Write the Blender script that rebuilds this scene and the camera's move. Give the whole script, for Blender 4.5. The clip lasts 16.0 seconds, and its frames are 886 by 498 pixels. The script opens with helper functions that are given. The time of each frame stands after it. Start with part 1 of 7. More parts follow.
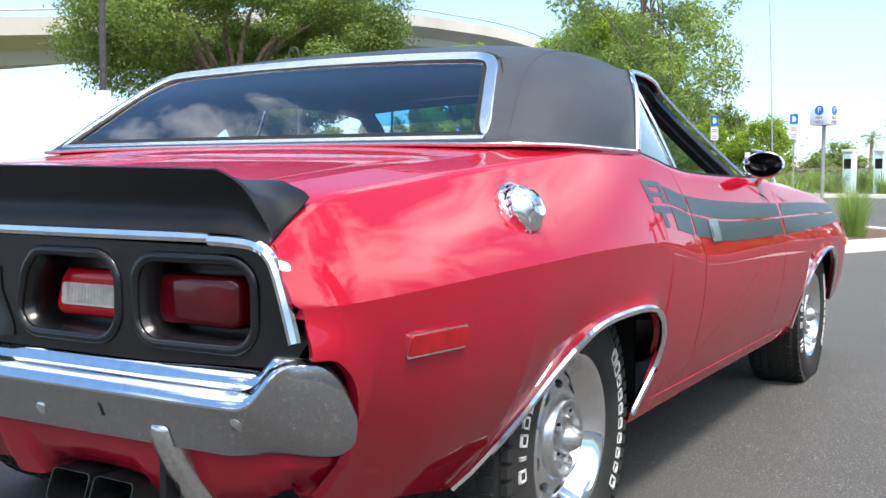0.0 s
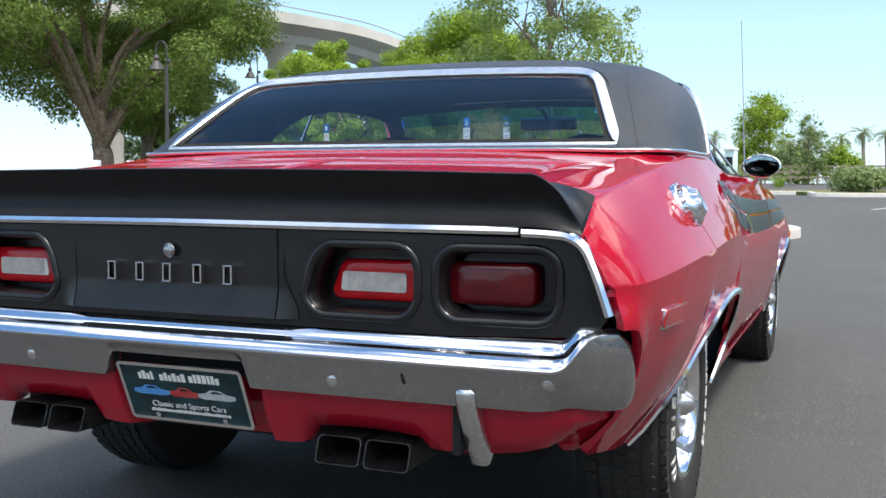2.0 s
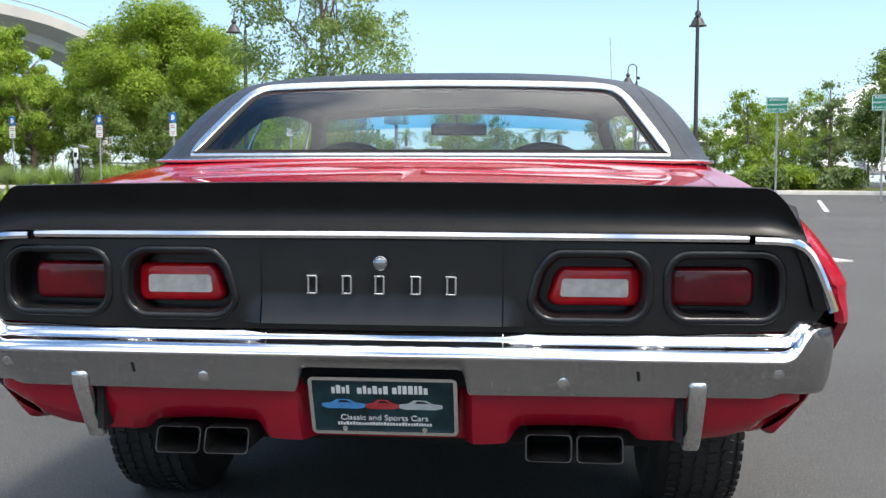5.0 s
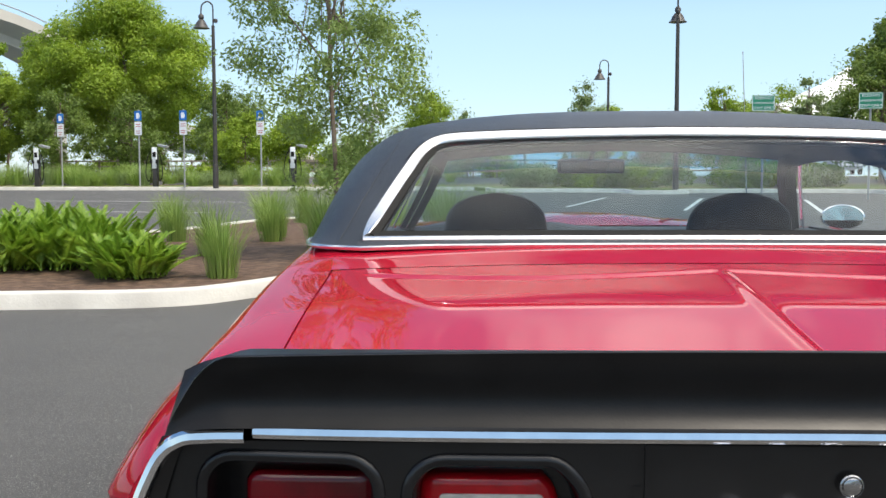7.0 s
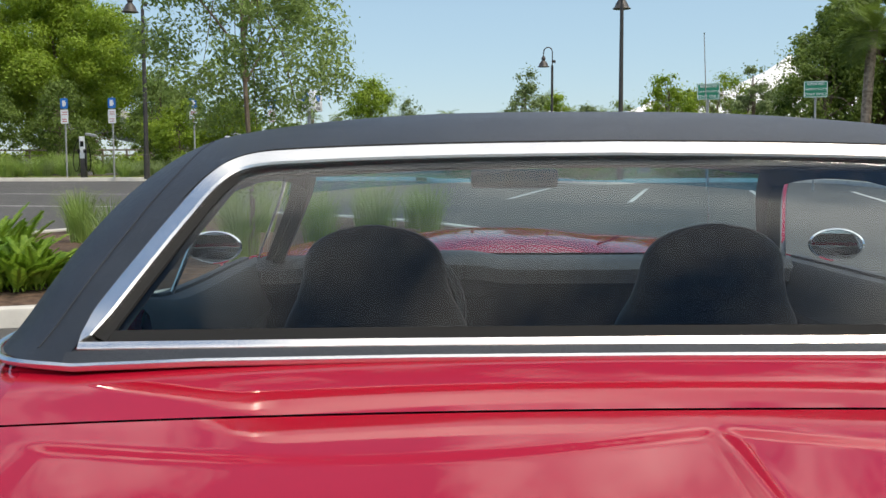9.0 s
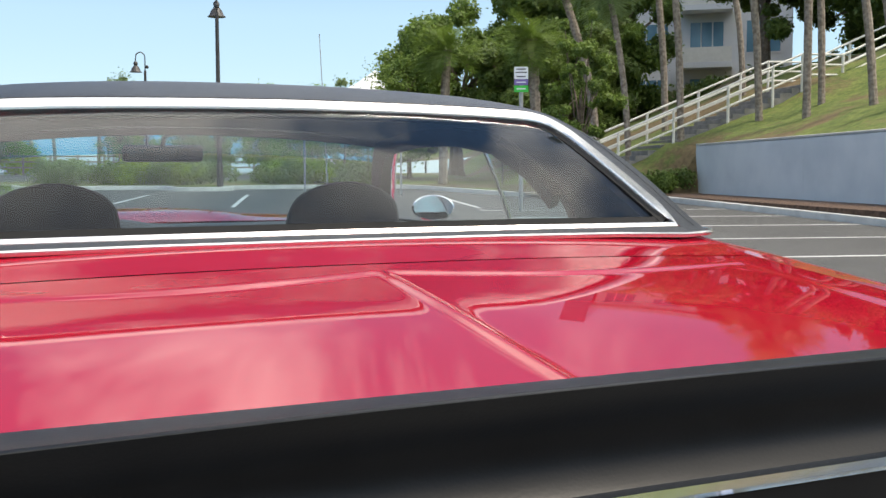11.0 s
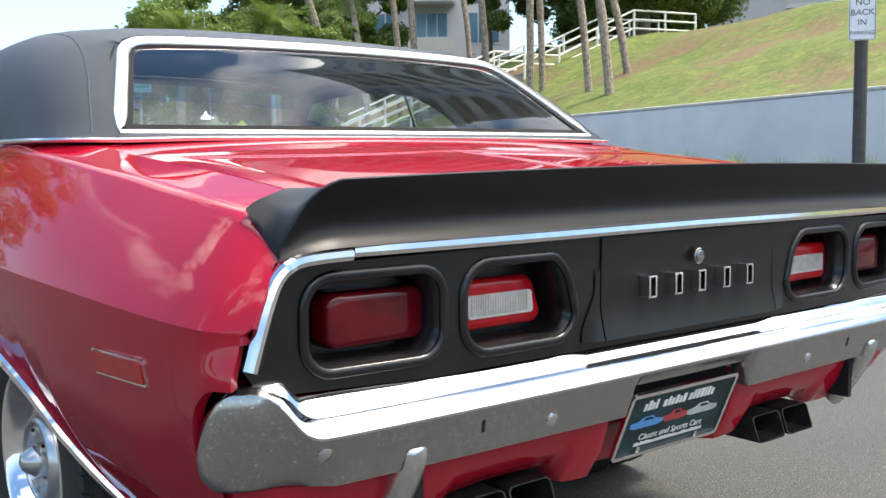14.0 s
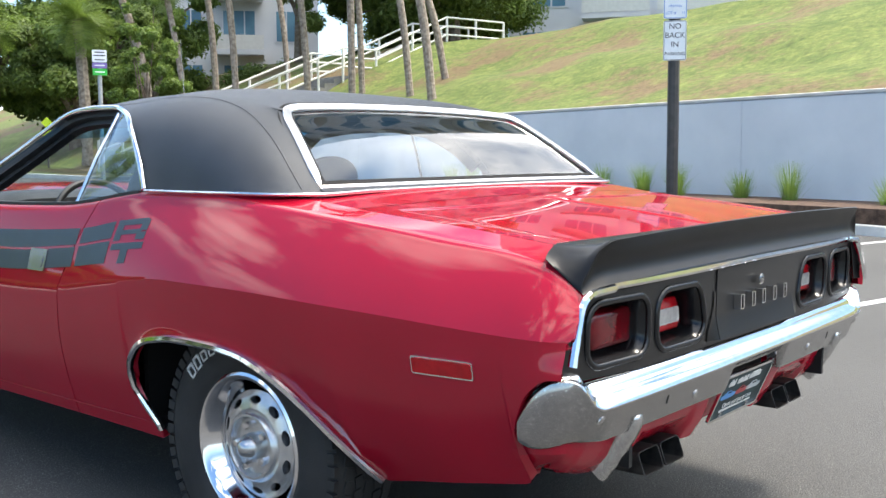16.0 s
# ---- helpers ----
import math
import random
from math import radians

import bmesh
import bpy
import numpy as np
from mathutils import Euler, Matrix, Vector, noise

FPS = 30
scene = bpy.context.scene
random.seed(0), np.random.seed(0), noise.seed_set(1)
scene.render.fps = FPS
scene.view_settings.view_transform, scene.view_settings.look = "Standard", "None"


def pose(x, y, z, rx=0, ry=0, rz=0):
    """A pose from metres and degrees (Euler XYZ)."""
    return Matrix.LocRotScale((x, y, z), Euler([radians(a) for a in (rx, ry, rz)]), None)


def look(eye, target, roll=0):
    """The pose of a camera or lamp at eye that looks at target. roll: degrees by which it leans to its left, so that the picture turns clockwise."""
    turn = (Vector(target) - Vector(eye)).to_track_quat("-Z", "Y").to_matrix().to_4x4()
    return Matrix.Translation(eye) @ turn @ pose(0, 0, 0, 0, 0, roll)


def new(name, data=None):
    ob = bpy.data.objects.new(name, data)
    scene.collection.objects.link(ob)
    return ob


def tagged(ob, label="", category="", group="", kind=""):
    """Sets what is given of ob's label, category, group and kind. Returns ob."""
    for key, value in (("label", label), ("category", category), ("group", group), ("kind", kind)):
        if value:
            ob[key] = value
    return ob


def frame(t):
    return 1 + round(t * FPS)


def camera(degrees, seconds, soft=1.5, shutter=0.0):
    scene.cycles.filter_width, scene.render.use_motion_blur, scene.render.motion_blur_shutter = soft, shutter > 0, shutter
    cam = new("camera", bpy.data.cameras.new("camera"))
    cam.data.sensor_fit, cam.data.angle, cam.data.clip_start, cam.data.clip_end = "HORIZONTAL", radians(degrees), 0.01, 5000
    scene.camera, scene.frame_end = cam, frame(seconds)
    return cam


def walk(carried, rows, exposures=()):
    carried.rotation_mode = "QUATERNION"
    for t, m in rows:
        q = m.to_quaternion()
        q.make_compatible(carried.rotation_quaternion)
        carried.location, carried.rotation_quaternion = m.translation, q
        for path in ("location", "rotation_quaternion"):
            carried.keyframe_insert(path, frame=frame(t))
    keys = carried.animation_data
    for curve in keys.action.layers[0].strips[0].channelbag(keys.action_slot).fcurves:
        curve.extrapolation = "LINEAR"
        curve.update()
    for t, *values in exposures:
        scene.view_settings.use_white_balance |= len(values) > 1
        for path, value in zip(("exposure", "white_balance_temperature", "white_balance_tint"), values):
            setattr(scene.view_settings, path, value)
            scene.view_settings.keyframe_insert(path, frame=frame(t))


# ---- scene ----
cam = camera(47.5, 16.0)
PATH = [
    (0, (1.785, -1.101, 0.911), (0.767, 0.616, 0.789), 0.4),
    (0.5, (1.713, -1.236, 0.915), (0.719, 0.495, 0.788), 0.5),
    (1, (1.584, -1.386, 0.915), (0.647, 0.377, 0.789), 0.4),
    (1.5, (1.464, -1.576, 0.91), (0.608, 0.228, 0.786), 0.3),
    (2, (1.289, -1.694, 0.914), (0.528, 0.151, 0.788), 0.3),
    (2.5, (1.126, -1.8, 0.922), (0.451, 0.078, 0.79), 0.3),
    (3, (1.005, -1.931, 0.938), (0.449, -0.014, 0.806), 0.2),
    (3.2, (0.961, -1.957, 0.942), (0.431, -0.032, 0.817), 0.2),
    (5.3, (0.146, -2.047, 0.944), (0.023, -0.055, 0.811), 0.2),
    (5.5, (0.044, -1.993, 0.966), (-0.062, 0.0, 0.832), 0.2),
    (6, (-0.178, -1.82, 1.045), (-0.266, 0.174, 0.907), 0.2),
    (6.5, (-0.336, -1.541, 1.095), (-0.415, 0.452, 0.953), -0.0),
    (7, (-0.446, -1.243, 1.156), (-0.528, 0.75, 1.013), -0.1),
    (7.5, (-0.469, -0.885, 1.186), (-0.559, 1.108, 1.042), -0.2),
    (8, (-0.415, -0.557, 1.225), (-0.513, 1.436, 1.083), -0.3),
    (8.5, (-0.324, -0.336, 1.254), (-0.419, 1.656, 1.107), -0.3),
    (9, (-0.281, -0.304, 1.241), (-0.257, 1.689, 1.073), -0.2),
    (9.5, (-0.252, -0.392, 1.213), (0.012, 1.584, 1.049), -0.3),
    (10, (-0.307, -0.561, 1.176), (0.17, 1.375, 1.015), -0.4),
    (10.2, (-0.33, -0.606, 1.163), (0.219, 1.311, 1.004), -0.3),
    (12.3, (-0.969, -0.876, 1.054), (0.034, 0.847, 0.894), -0.5),
    (12.5, (-1.036, -0.851, 1.037), (-0.022, 0.864, 0.872), -0.5),
    (13, (-1.208, -0.88, 1.029), (-0.159, 0.815, 0.86), -0.5),
    (13.5, (-1.35, -1.037, 0.986), (-0.207, 0.596, 0.816), -0.7),
    (14, (-1.5, -1.147, 0.959), (-0.25, 0.404, 0.782), -0.7),
    (14.5, (-1.73, -1.166, 0.948), (-0.336, 0.256, 0.765), -0.6),
    (15, (-1.977, -1.153, 1.0), (-0.482, 0.163, 0.814), -0.5),
    (15.5, (-2.26, -1.118, 1.089), (-0.738, 0.166, 0.903), -0.4),
    (16, (-2.556, -1.052, 1.108), (-1.021, 0.216, 0.922), -0.3),
]
EXPOSE = [(0, 1.67, 6550, 10), (2.5, 1.31, 6550, 10), (5.5, 1.37, 6700, 10), (7, 1.17, 6950, 10), (8, 0.79, 7050, 10), (9.5, 0.71, 7100, 10), (10.2, 0.74, 7100, 10), (12.4, 1.82, 7000, 10), (13.5, 1.8, 6950, 10), (14.5, 1.57, 6900, 10), (15, 1.39, 6900, 10), (16, 1.9, 6800, 10)]
walk(cam, [(t, look(eye, target, roll)) for t, eye, target, roll in PATH], EXPOSE)

# ---- sky, sun and exposure ----
SUN_EL, SUN_AZ = 63.0, 126.0      # height, and bearing from +y towards +x
world = bpy.data.worlds.new("sky")
scene.world = world
world.use_nodes = True
wn, wl = world.node_tree.nodes, world.node_tree.links
for n in list(wn):
    wn.remove(n)
w_out, w_bg, w_sky = wn.new("ShaderNodeOutputWorld"), wn.new("ShaderNodeBackground"), wn.new("ShaderNodeTexSky")
w_sky.sky_type = "NISHITA"
w_sky.sun_disc = False
w_sky.sun_elevation, w_sky.sun_rotation = radians(SUN_EL), radians(SUN_AZ)
w_sky.air_density, w_sky.dust_density, w_sky.ozone_density = 1.0, 0.3, 1.6
w_bg.inputs["Strength"].default_value = 0.10
w_noise, w_ramp, w_mix = wn.new("ShaderNodeTexNoise"), wn.new("ShaderNodeValToRGB"), wn.new("ShaderNodeMixRGB")
w_noise.inputs["Scale"].default_value, w_noise.inputs["Detail"].default_value = 2.6, 8
w_noise.inputs["Roughness"].default_value, w_noise.inputs["Distortion"].default_value = 0.6, 0.35
w_ramp.color_ramp.elements[0].position, w_ramp.color_ramp.elements[1].position = 0.43, 0.585
w_mix.inputs[2].default_value = (13.0, 13.2, 13.4, 1)
w_map, w_co = wn.new("ShaderNodeMapping"), wn.new("ShaderNodeTexCoord")
w_map.inputs["Scale"].default_value = (1.0, 1.0, 1.4)
w_map.inputs["Location"].default_value = (5.3, 2.2, 1.1)
wl.new(w_co.outputs["Generated"], w_map.inputs["Vector"])
wl.new(w_map.outputs["Vector"], w_noise.inputs["Vector"])
w_bank = wn.new("ShaderNodeMath")
w_bank.operation, w_bank.inputs[1].default_value = "MULTIPLY_ADD", 0.13
w_side = wn.new("ShaderNodeSeparateXYZ")
wl.new(w_co.outputs["Generated"], w_side.inputs[0])
w_dif = wn.new("ShaderNodeMath")
w_dif.operation, w_dif.inputs[1].default_value = "MULTIPLY_ADD", -0.5
wl.new(w_side.outputs["Y"], w_dif.inputs[0])
wl.new(w_side.outputs["X"], w_dif.inputs[2])
wl.new(w_dif.outputs[0], w_bank.inputs[0])
wl.new(w_noise.outputs["Fac"], w_bank.inputs[2])
wl.new(w_bank.outputs[0], w_ramp.inputs["Fac"])
w_sep, w_hi, w_mul = wn.new("ShaderNodeSeparateXYZ"), wn.new("ShaderNodeMapRange"), wn.new("ShaderNodeMath")
w_hi.interpolation_type, w_mul.operation = "SMOOTHSTEP", "MULTIPLY"
w_hi.inputs["From Min"].default_value, w_hi.inputs["From Max"].default_value = 0.28, 0.52
wl.new(w_co.outputs["Generated"], w_sep.inputs[0])
wl.new(w_sep.outputs["Z"], w_hi.inputs["Value"])
wl.new(w_ramp.outputs["Color"], w_mul.inputs[0])
wl.new(w_hi.outputs["Result"], w_mul.inputs[1])
w_top, w_cap = wn.new("ShaderNodeMapRange"), wn.new("ShaderNodeMath")
w_top.interpolation_type, w_cap.operation = "SMOOTHSTEP", "MULTIPLY"
w_top.inputs["From Min"].default_value, w_top.inputs["From Max"].default_value = 0.72, 0.97
w_top.inputs["To Min"].default_value, w_top.inputs["To Max"].default_value = 1.0, 0.95
wl.new(w_sep.outputs["Z"], w_top.inputs["Value"])
wl.new(w_mul.outputs[0], w_cap.inputs[0])
wl.new(w_top.outputs["Result"], w_cap.inputs[1])
wl.new(w_cap.outputs[0], w_mix.inputs[0])
w_haze = wn.new("ShaderNodeMixRGB")
w_haze.inputs[0].default_value = 0.65
wl.new(w_sky.outputs["Color"], w_haze.inputs[1])
w_thin = wn.new("ShaderNodeMapRange")
w_thin.inputs["From Min"].default_value, w_thin.inputs["From Max"].default_value = 0.15, 0.33
w_thin.inputs["To Min"].default_value, w_thin.inputs["To Max"].default_value = 0.0, 1.0
wl.new(w_sep.outputs["Z"], w_thin.inputs["Value"])
w_blue = wn.new("ShaderNodeMixRGB")
w_blue.inputs[1].default_value, w_blue.inputs[2].default_value = (2.28, 3.65, 5.05, 1), (0.60, 1.5, 3.2, 1)
wl.new(w_thin.outputs["Result"], w_blue.inputs[0])
wl.new(w_blue.outputs["Color"], w_haze.inputs[2])
wl.new(w_haze.outputs["Color"], w_mix.inputs[1])
wl.new(w_mix.outputs["Color"], w_bg.inputs["Color"])
wl.new(w_bg.outputs["Background"], w_out.inputs["Surface"])
sun = new("sun", bpy.data.lights.new("sun", "SUN"))
sun.data.energy, sun.data.angle, sun.data.color = 1.7, radians(11), (1.0, 0.94, 0.85)
sun.matrix_world = look((0, 0, 0), (-math.sin(radians(SUN_AZ)) * math.cos(radians(SUN_EL)), -math.cos(radians(SUN_AZ)) * math.cos(radians(SUN_EL)), -math.sin(radians(SUN_EL))))


# ---- materials ----
def surface(name, c1, c2=None, scale=6.0, rough=0.6, metal=0.0, bump=0.0, bscale=60.0, coat=0.0, rvar=0.0, detail=6.0, spec=0.5, island=False, contrast=(0.35, 0.65)):
    m = bpy.data.materials.new(name)
    m.use_nodes = True
    nt = m.node_tree
    b = nt.nodes["Principled BSDF"]
    b.inputs["Roughness"].default_value, b.inputs["Metallic"].default_value = rough, metal
    b.inputs["Specular IOR Level"].default_value = spec
    b.inputs["Coat Weight"].default_value, b.inputs["Coat Roughness"].default_value = coat, 0.02
    b.inputs["Base Color"].default_value = (*c1, 1)
    tc = nt.nodes.new("ShaderNodeTexCoord")
    if c2:
        no, ra = nt.nodes.new("ShaderNodeTexNoise"), nt.nodes.new("ShaderNodeValToRGB")
        no.inputs["Scale"].default_value, no.inputs["Detail"].default_value = scale, detail
        nt.links.new(tc.outputs["Object"], no.inputs["Vector"])
        e = ra.color_ramp.elements
        e[0].position, e[1].position = contrast
        e[0].color, e[1].color = (*c1, 1), (*c2, 1)
        src = no.outputs["Fac"]
        if island:
            ge, ad = nt.nodes.new("ShaderNodeNewGeometry"), nt.nodes.new("ShaderNodeMath")
            ad.operation = "MULTIPLY_ADD"
            nt.links.new(ge.outputs["Random Per Island"], ad.inputs[0])
            ad.inputs[1].default_value = 0.30
            sub = nt.nodes.new("ShaderNodeMath")
            sub.operation = "MULTIPLY_ADD"
            nt.links.new(no.outputs["Fac"], sub.inputs[0])
            sub.inputs[1].default_value, sub.inputs[2].default_value = 0.9, -0.10
            nt.links.new(sub.outputs[0], ad.inputs[2])
            src = ad.outputs[0]
        nt.links.new(src, ra.inputs["Fac"])
        nt.links.new(ra.outputs["Color"], b.inputs["Base Color"])
        if rvar:
            mr = nt.nodes.new("ShaderNodeMapRange")
            mr.inputs["To Min"].default_value, mr.inputs["To Max"].default_value = rough - rvar, rough + rvar
            nt.links.new(no.outputs["Fac"], mr.inputs["Value"])
            nt.links.new(mr.outputs["Result"], b.inputs["Roughness"])
    if bump:
        n2, bp = nt.nodes.new("ShaderNodeTexNoise"), nt.nodes.new("ShaderNodeBump")
        n2.inputs["Scale"].default_value, n2.inputs["Detail"].default_value = bscale, 4
        nt.links.new(tc.outputs["Object"], n2.inputs["Vector"])
        bp.inputs["Strength"].default_value, bp.inputs["Distance"].default_value = bump, 0.01
        nt.links.new(n2.outputs["Fac"], bp.inputs["Height"])
        nt.links.new(bp.outputs["Normal"], b.inputs["Normal"])
    return m


def glass(name, tint, gloss=0.02, ior=1.5):
    m = bpy.data.materials.new(name)
    m.use_nodes = True
    nt = m.node_tree
    nt.nodes.remove(nt.nodes["Principled BSDF"])
    tr, gl, mx, fr, po, sc = (nt.nodes.new(k) for k in ("ShaderNodeBsdfTransparent", "ShaderNodeBsdfGlossy", "ShaderNodeMixShader", "ShaderNodeLayerWeight", "ShaderNodeMath", "ShaderNodeMath"))
    tr.inputs["Color"].default_value = (*tint, 1)
    gl.inputs["Roughness"].default_value = gloss
    fr.inputs["Blend"].default_value = 0.5
    po.operation, po.inputs[1].default_value = "POWER", 4.0
    sc.operation, sc.inputs[1].default_value, sc.inputs[2].default_value = "MULTIPLY_ADD", 1.6, ior - 1.47
    nt.links.new(fr.outputs["Facing"], po.inputs[0])
    nt.links.new(po.outputs[0], sc.inputs[0])
    nt.links.new(sc.outputs[0], mx.inputs[0])
    nt.links.new(tr.outputs[0], mx.inputs[1])
    nt.links.new(gl.outputs[0], mx.inputs[2])
    nt.links.new(mx.outputs[0], nt.nodes["Material Output"].inputs["Surface"])
    return m


def leafy(name, c1, c2, scale=1.2):
    m = surface(name, c1, c2, scale, 0.55, island=True, contrast=(0.2, 0.75))
    nt = m.node_tree
    b = nt.nodes["Principled BSDF"]
    tl, mx = nt.nodes.new("ShaderNodeBsdfTranslucent"), nt.nodes.new("ShaderNodeMixShader")
    mx.inputs[0].default_value = 0.45
    src = b.inputs["Base Color"].links[0].from_socket
    nt.links.new(src, tl.inputs["Color"])
    nt.links.new(b.outputs[0], mx.inputs[1])
    nt.links.new(tl.outputs[0], mx.inputs[2])
    nt.links.new(mx.outputs[0], nt.nodes["Material Output"].inputs["Surface"])
    return m


M_RED = surface("red_paint", (0.345, 0.006, 0.022), (0.32, 0.005, 0.019), 3, 0.5, 0.0, 0.0, coat=0.8, spec=0.0)
M_RED.node_tree.nodes["Principled BSDF"].inputs["Coat IOR"].default_value = 1.56
M_STRIPE = surface("stripe_vinyl", (0.030, 0.045, 0.052), (0.036, 0.052, 0.06), 20, 0.38)
M_BLACK = surface("satin_black", (0.005, 0.005, 0.0055), (0.008, 0.008, 0.0085), 12, 0.36, rvar=0.05, spec=0.22, bump=0.03, bscale=300)
M_PANEL = surface("panel_black", (0.004, 0.004, 0.0045), (0.007, 0.007, 0.0075), 14, 0.30, rvar=0.05, spec=0.46, bump=0.02, bscale=400)
M_BEZEL = surface("bezel_black", (0.005, 0.005, 0.006), (0.009, 0.009, 0.010), 14, 0.24, rvar=0.05, spec=0.45, bump=0.02, bscale=400)
M_VINYL = surface("vinyl_top", (0.015, 0.018, 0.023), (0.023, 0.027, 0.033), 9, 0.42, bump=0.22, bscale=900)
M_CHROME = surface("chrome", (0.82, 0.82, 0.83), (0.74, 0.74, 0.76), 30, 0.08, 1.0)
M_STAINLESS = surface("stainless_trim", (0.90, 0.885, 0.86), (0.82, 0.81, 0.79), 20, 0.24, 1.0)
# worn chrome; grey base and pale specks also paint in the asphalt's reflection
M_WORN_SPECKED = surface("worn_specked_chrome", (0.37, 0.37, 0.375), (0.85, 0.85, 0.85), 230, 0.16, 0.95, 0.03, 260, rvar=0.05, contrast=(0.62, 0.70))
M_GUARD = surface("worn_guard", (0.50, 0.50, 0.50), (0.70, 0.70, 0.70), 120, 0.20, 0.95, 0.03, 200, rvar=0.06)
M_RUBBER = surface("tyre_rubber", (0.012, 0.012, 0.012), (0.022, 0.021, 0.020), 10, 0.75, bump=0.15, bscale=180)
# near-black that puts the shade of hollows into the colour; also for small black parts
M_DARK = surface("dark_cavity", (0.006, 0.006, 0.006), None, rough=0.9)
M_INT = surface("black_interior", (0.012, 0.013, 0.015), (0.022, 0.024, 0.027), 30, 0.55, bump=0.1, bscale=300)
M_ALLOY = surface("wheel_silver", (0.52, 0.52, 0.52), (0.62, 0.62, 0.62), 25, 0.26, 0.85)
M_LENS = surface("red_lens", (0.33, 0.003, 0.008), (0.42, 0.005, 0.010), 40, 0.16, coat=0.5, spec=0.2)
M_LENSDARK = surface("dark_red_lens", (0.075, 0.001, 0.004), (0.14, 0.002, 0.006), 12, 0.16, coat=0.5, spec=0.2)
M_CLEAR = surface("clear_lens", (0.42, 0.40, 0.38), (0.55, 0.53, 0.50), 60, 0.25, coat=0.6)
M_AMBER = surface("amber_lens", (0.6, 0.12, 0.01), None, rough=0.2, coat=1)
M_WHITE = surface("white_letter", (0.75, 0.75, 0.73), (0.66, 0.66, 0.64), 60, 0.6)
M_GLASS = glass("window_glass", (0.72, 0.84, 0.88), 0.005, 1.50)
M_BAND = glass("shade_band_glass", (0.22, 0.62, 0.85), 0.02, 1.38)
M_MIRROR = surface("mirror", (0.85, 0.85, 0.86), None, rough=0.01, metal=1.0)
M_PLATE = surface("plate_teal", (0.005, 0.016, 0.019), (0.014, 0.045, 0.052), 16, 0.45, coat=0.0, spec=0.25)
M_BLUE = surface("print_blue", (0.05, 0.22, 0.55), (0.08, 0.3, 0.6), 60, 0.4)
M_PRED = surface("print_red", (0.35, 0.02, 0.03), (0.42, 0.05, 0.05), 60, 0.4)
M_PGREY = surface("print_grey", (0.35, 0.4, 0.42), (0.5, 0.52, 0.53), 60, 0.4)
M_ASPHALT = surface("asphalt", (0.047, 0.046, 0.0435), (0.065, 0.0635, 0.060), 0.6, 0.82, bump=0.5, bscale=140, detail=10)
at_ = M_ASPHALT.node_tree
a_vo, a_ra, a_mx = at_.nodes.new("ShaderNodeTexNoise"), at_.nodes.new("ShaderNodeValToRGB"), at_.nodes.new("ShaderNodeMixRGB")
a_vo.inputs["Scale"].default_value, a_vo.inputs["Detail"].default_value = 190.0, 3
a_ra.color_ramp.elements[0].position, a_ra.color_ramp.elements[1].position = 0.56, 0.72
a_mx.inputs[2].default_value = (0.30, 0.29, 0.275, 1)
at_.links.new(at_.nodes["Texture Coordinate"].outputs["Object"], a_vo.inputs["Vector"])
at_.links.new(a_vo.outputs["Fac"], a_ra.inputs["Fac"])
at_.links.new(a_ra.outputs["Color"], a_mx.inputs[0])
at_.links.new(at_.nodes["Color Ramp"].outputs["Color"], a_mx.inputs[1])
at_.links.new(a_mx.outputs["Color"], at_.nodes["Principled BSDF"].inputs["Base Color"])
M_CONC = surface("kerb_concrete", (0.50, 0.48, 0.44), (0.62, 0.60, 0.55), 3, 0.8, bump=0.25, bscale=50)
M_WALLC = surface("wall_concrete", (0.58, 0.61, 0.63), (0.68, 0.70, 0.71), 0.9, 0.75, bump=0.12, bscale=20, detail=8)
M_BRIDGE = surface("bridge_concrete", (0.46, 0.43, 0.38), (0.55, 0.52, 0.46), 0.15, 0.8, bump=0.05, bscale=6)
M_GRASS = surface("lawn", (0.080, 0.130, 0.018), (0.235, 0.270, 0.060), 1.6, 0.9, bump=1.0, bscale=16, detail=14, contrast=(0.36, 0.66))
gt = M_GRASS.node_tree
g_no, g_ra, g_mx = gt.nodes.new("ShaderNodeTexNoise"), gt.nodes.new("ShaderNodeValToRGB"), gt.nodes.new("ShaderNodeMixRGB")
g_no.inputs["Scale"].default_value, g_no.inputs["Detail"].default_value = 0.24, 10
g_ra.color_ramp.elements[0].position, g_ra.color_ramp.elements[1].position = 0.475, 0.55
g_ra.color_ramp.elements[1].color = (0.88, 0.88, 0.88, 1)
g_mx.inputs[2].default_value = (0.20, 0.125, 0.065, 1)
gt.nodes["Noise Texture"].inputs["Roughness"].default_value = 0.78
g_no.inputs["Roughness"].default_value = 0.72
gt.links.new(gt.nodes["Texture Coordinate"].outputs["Object"], g_no.inputs["Vector"])
gt.links.new(g_no.outputs["Fac"], g_ra.inputs["Fac"])
gt.links.new(g_ra.outputs["Color"], g_mx.inputs[0])
gt.links.new(gt.nodes["Color Ramp"].outputs["Color"], g_mx.inputs[1])
g_fn, g_fr, g_fm = gt.nodes.new("ShaderNodeTexNoise"), gt.nodes.new("ShaderNodeValToRGB"), gt.nodes.new("ShaderNodeMixRGB")
g_fn.inputs["Scale"].default_value, g_fn.inputs["Detail"].default_value = 7.0, 10
g_fn.inputs["Roughness"].default_value = 0.7
g_fr.color_ramp.elements[0].position, g_fr.color_ramp.elements[1].position = 0.36, 0.64
g_fr.color_ramp.elements[0].color, g_fr.color_ramp.elements[1].color = (0.45, 0.45, 0.40, 1), (1.0, 1.0, 1.0, 1)
g_fm.blend_type, g_fm.inputs[0].default_value = "MULTIPLY", 0.85
gt.links.new(gt.nodes["Texture Coordinate"].outputs["Object"], g_fn.inputs["Vector"])
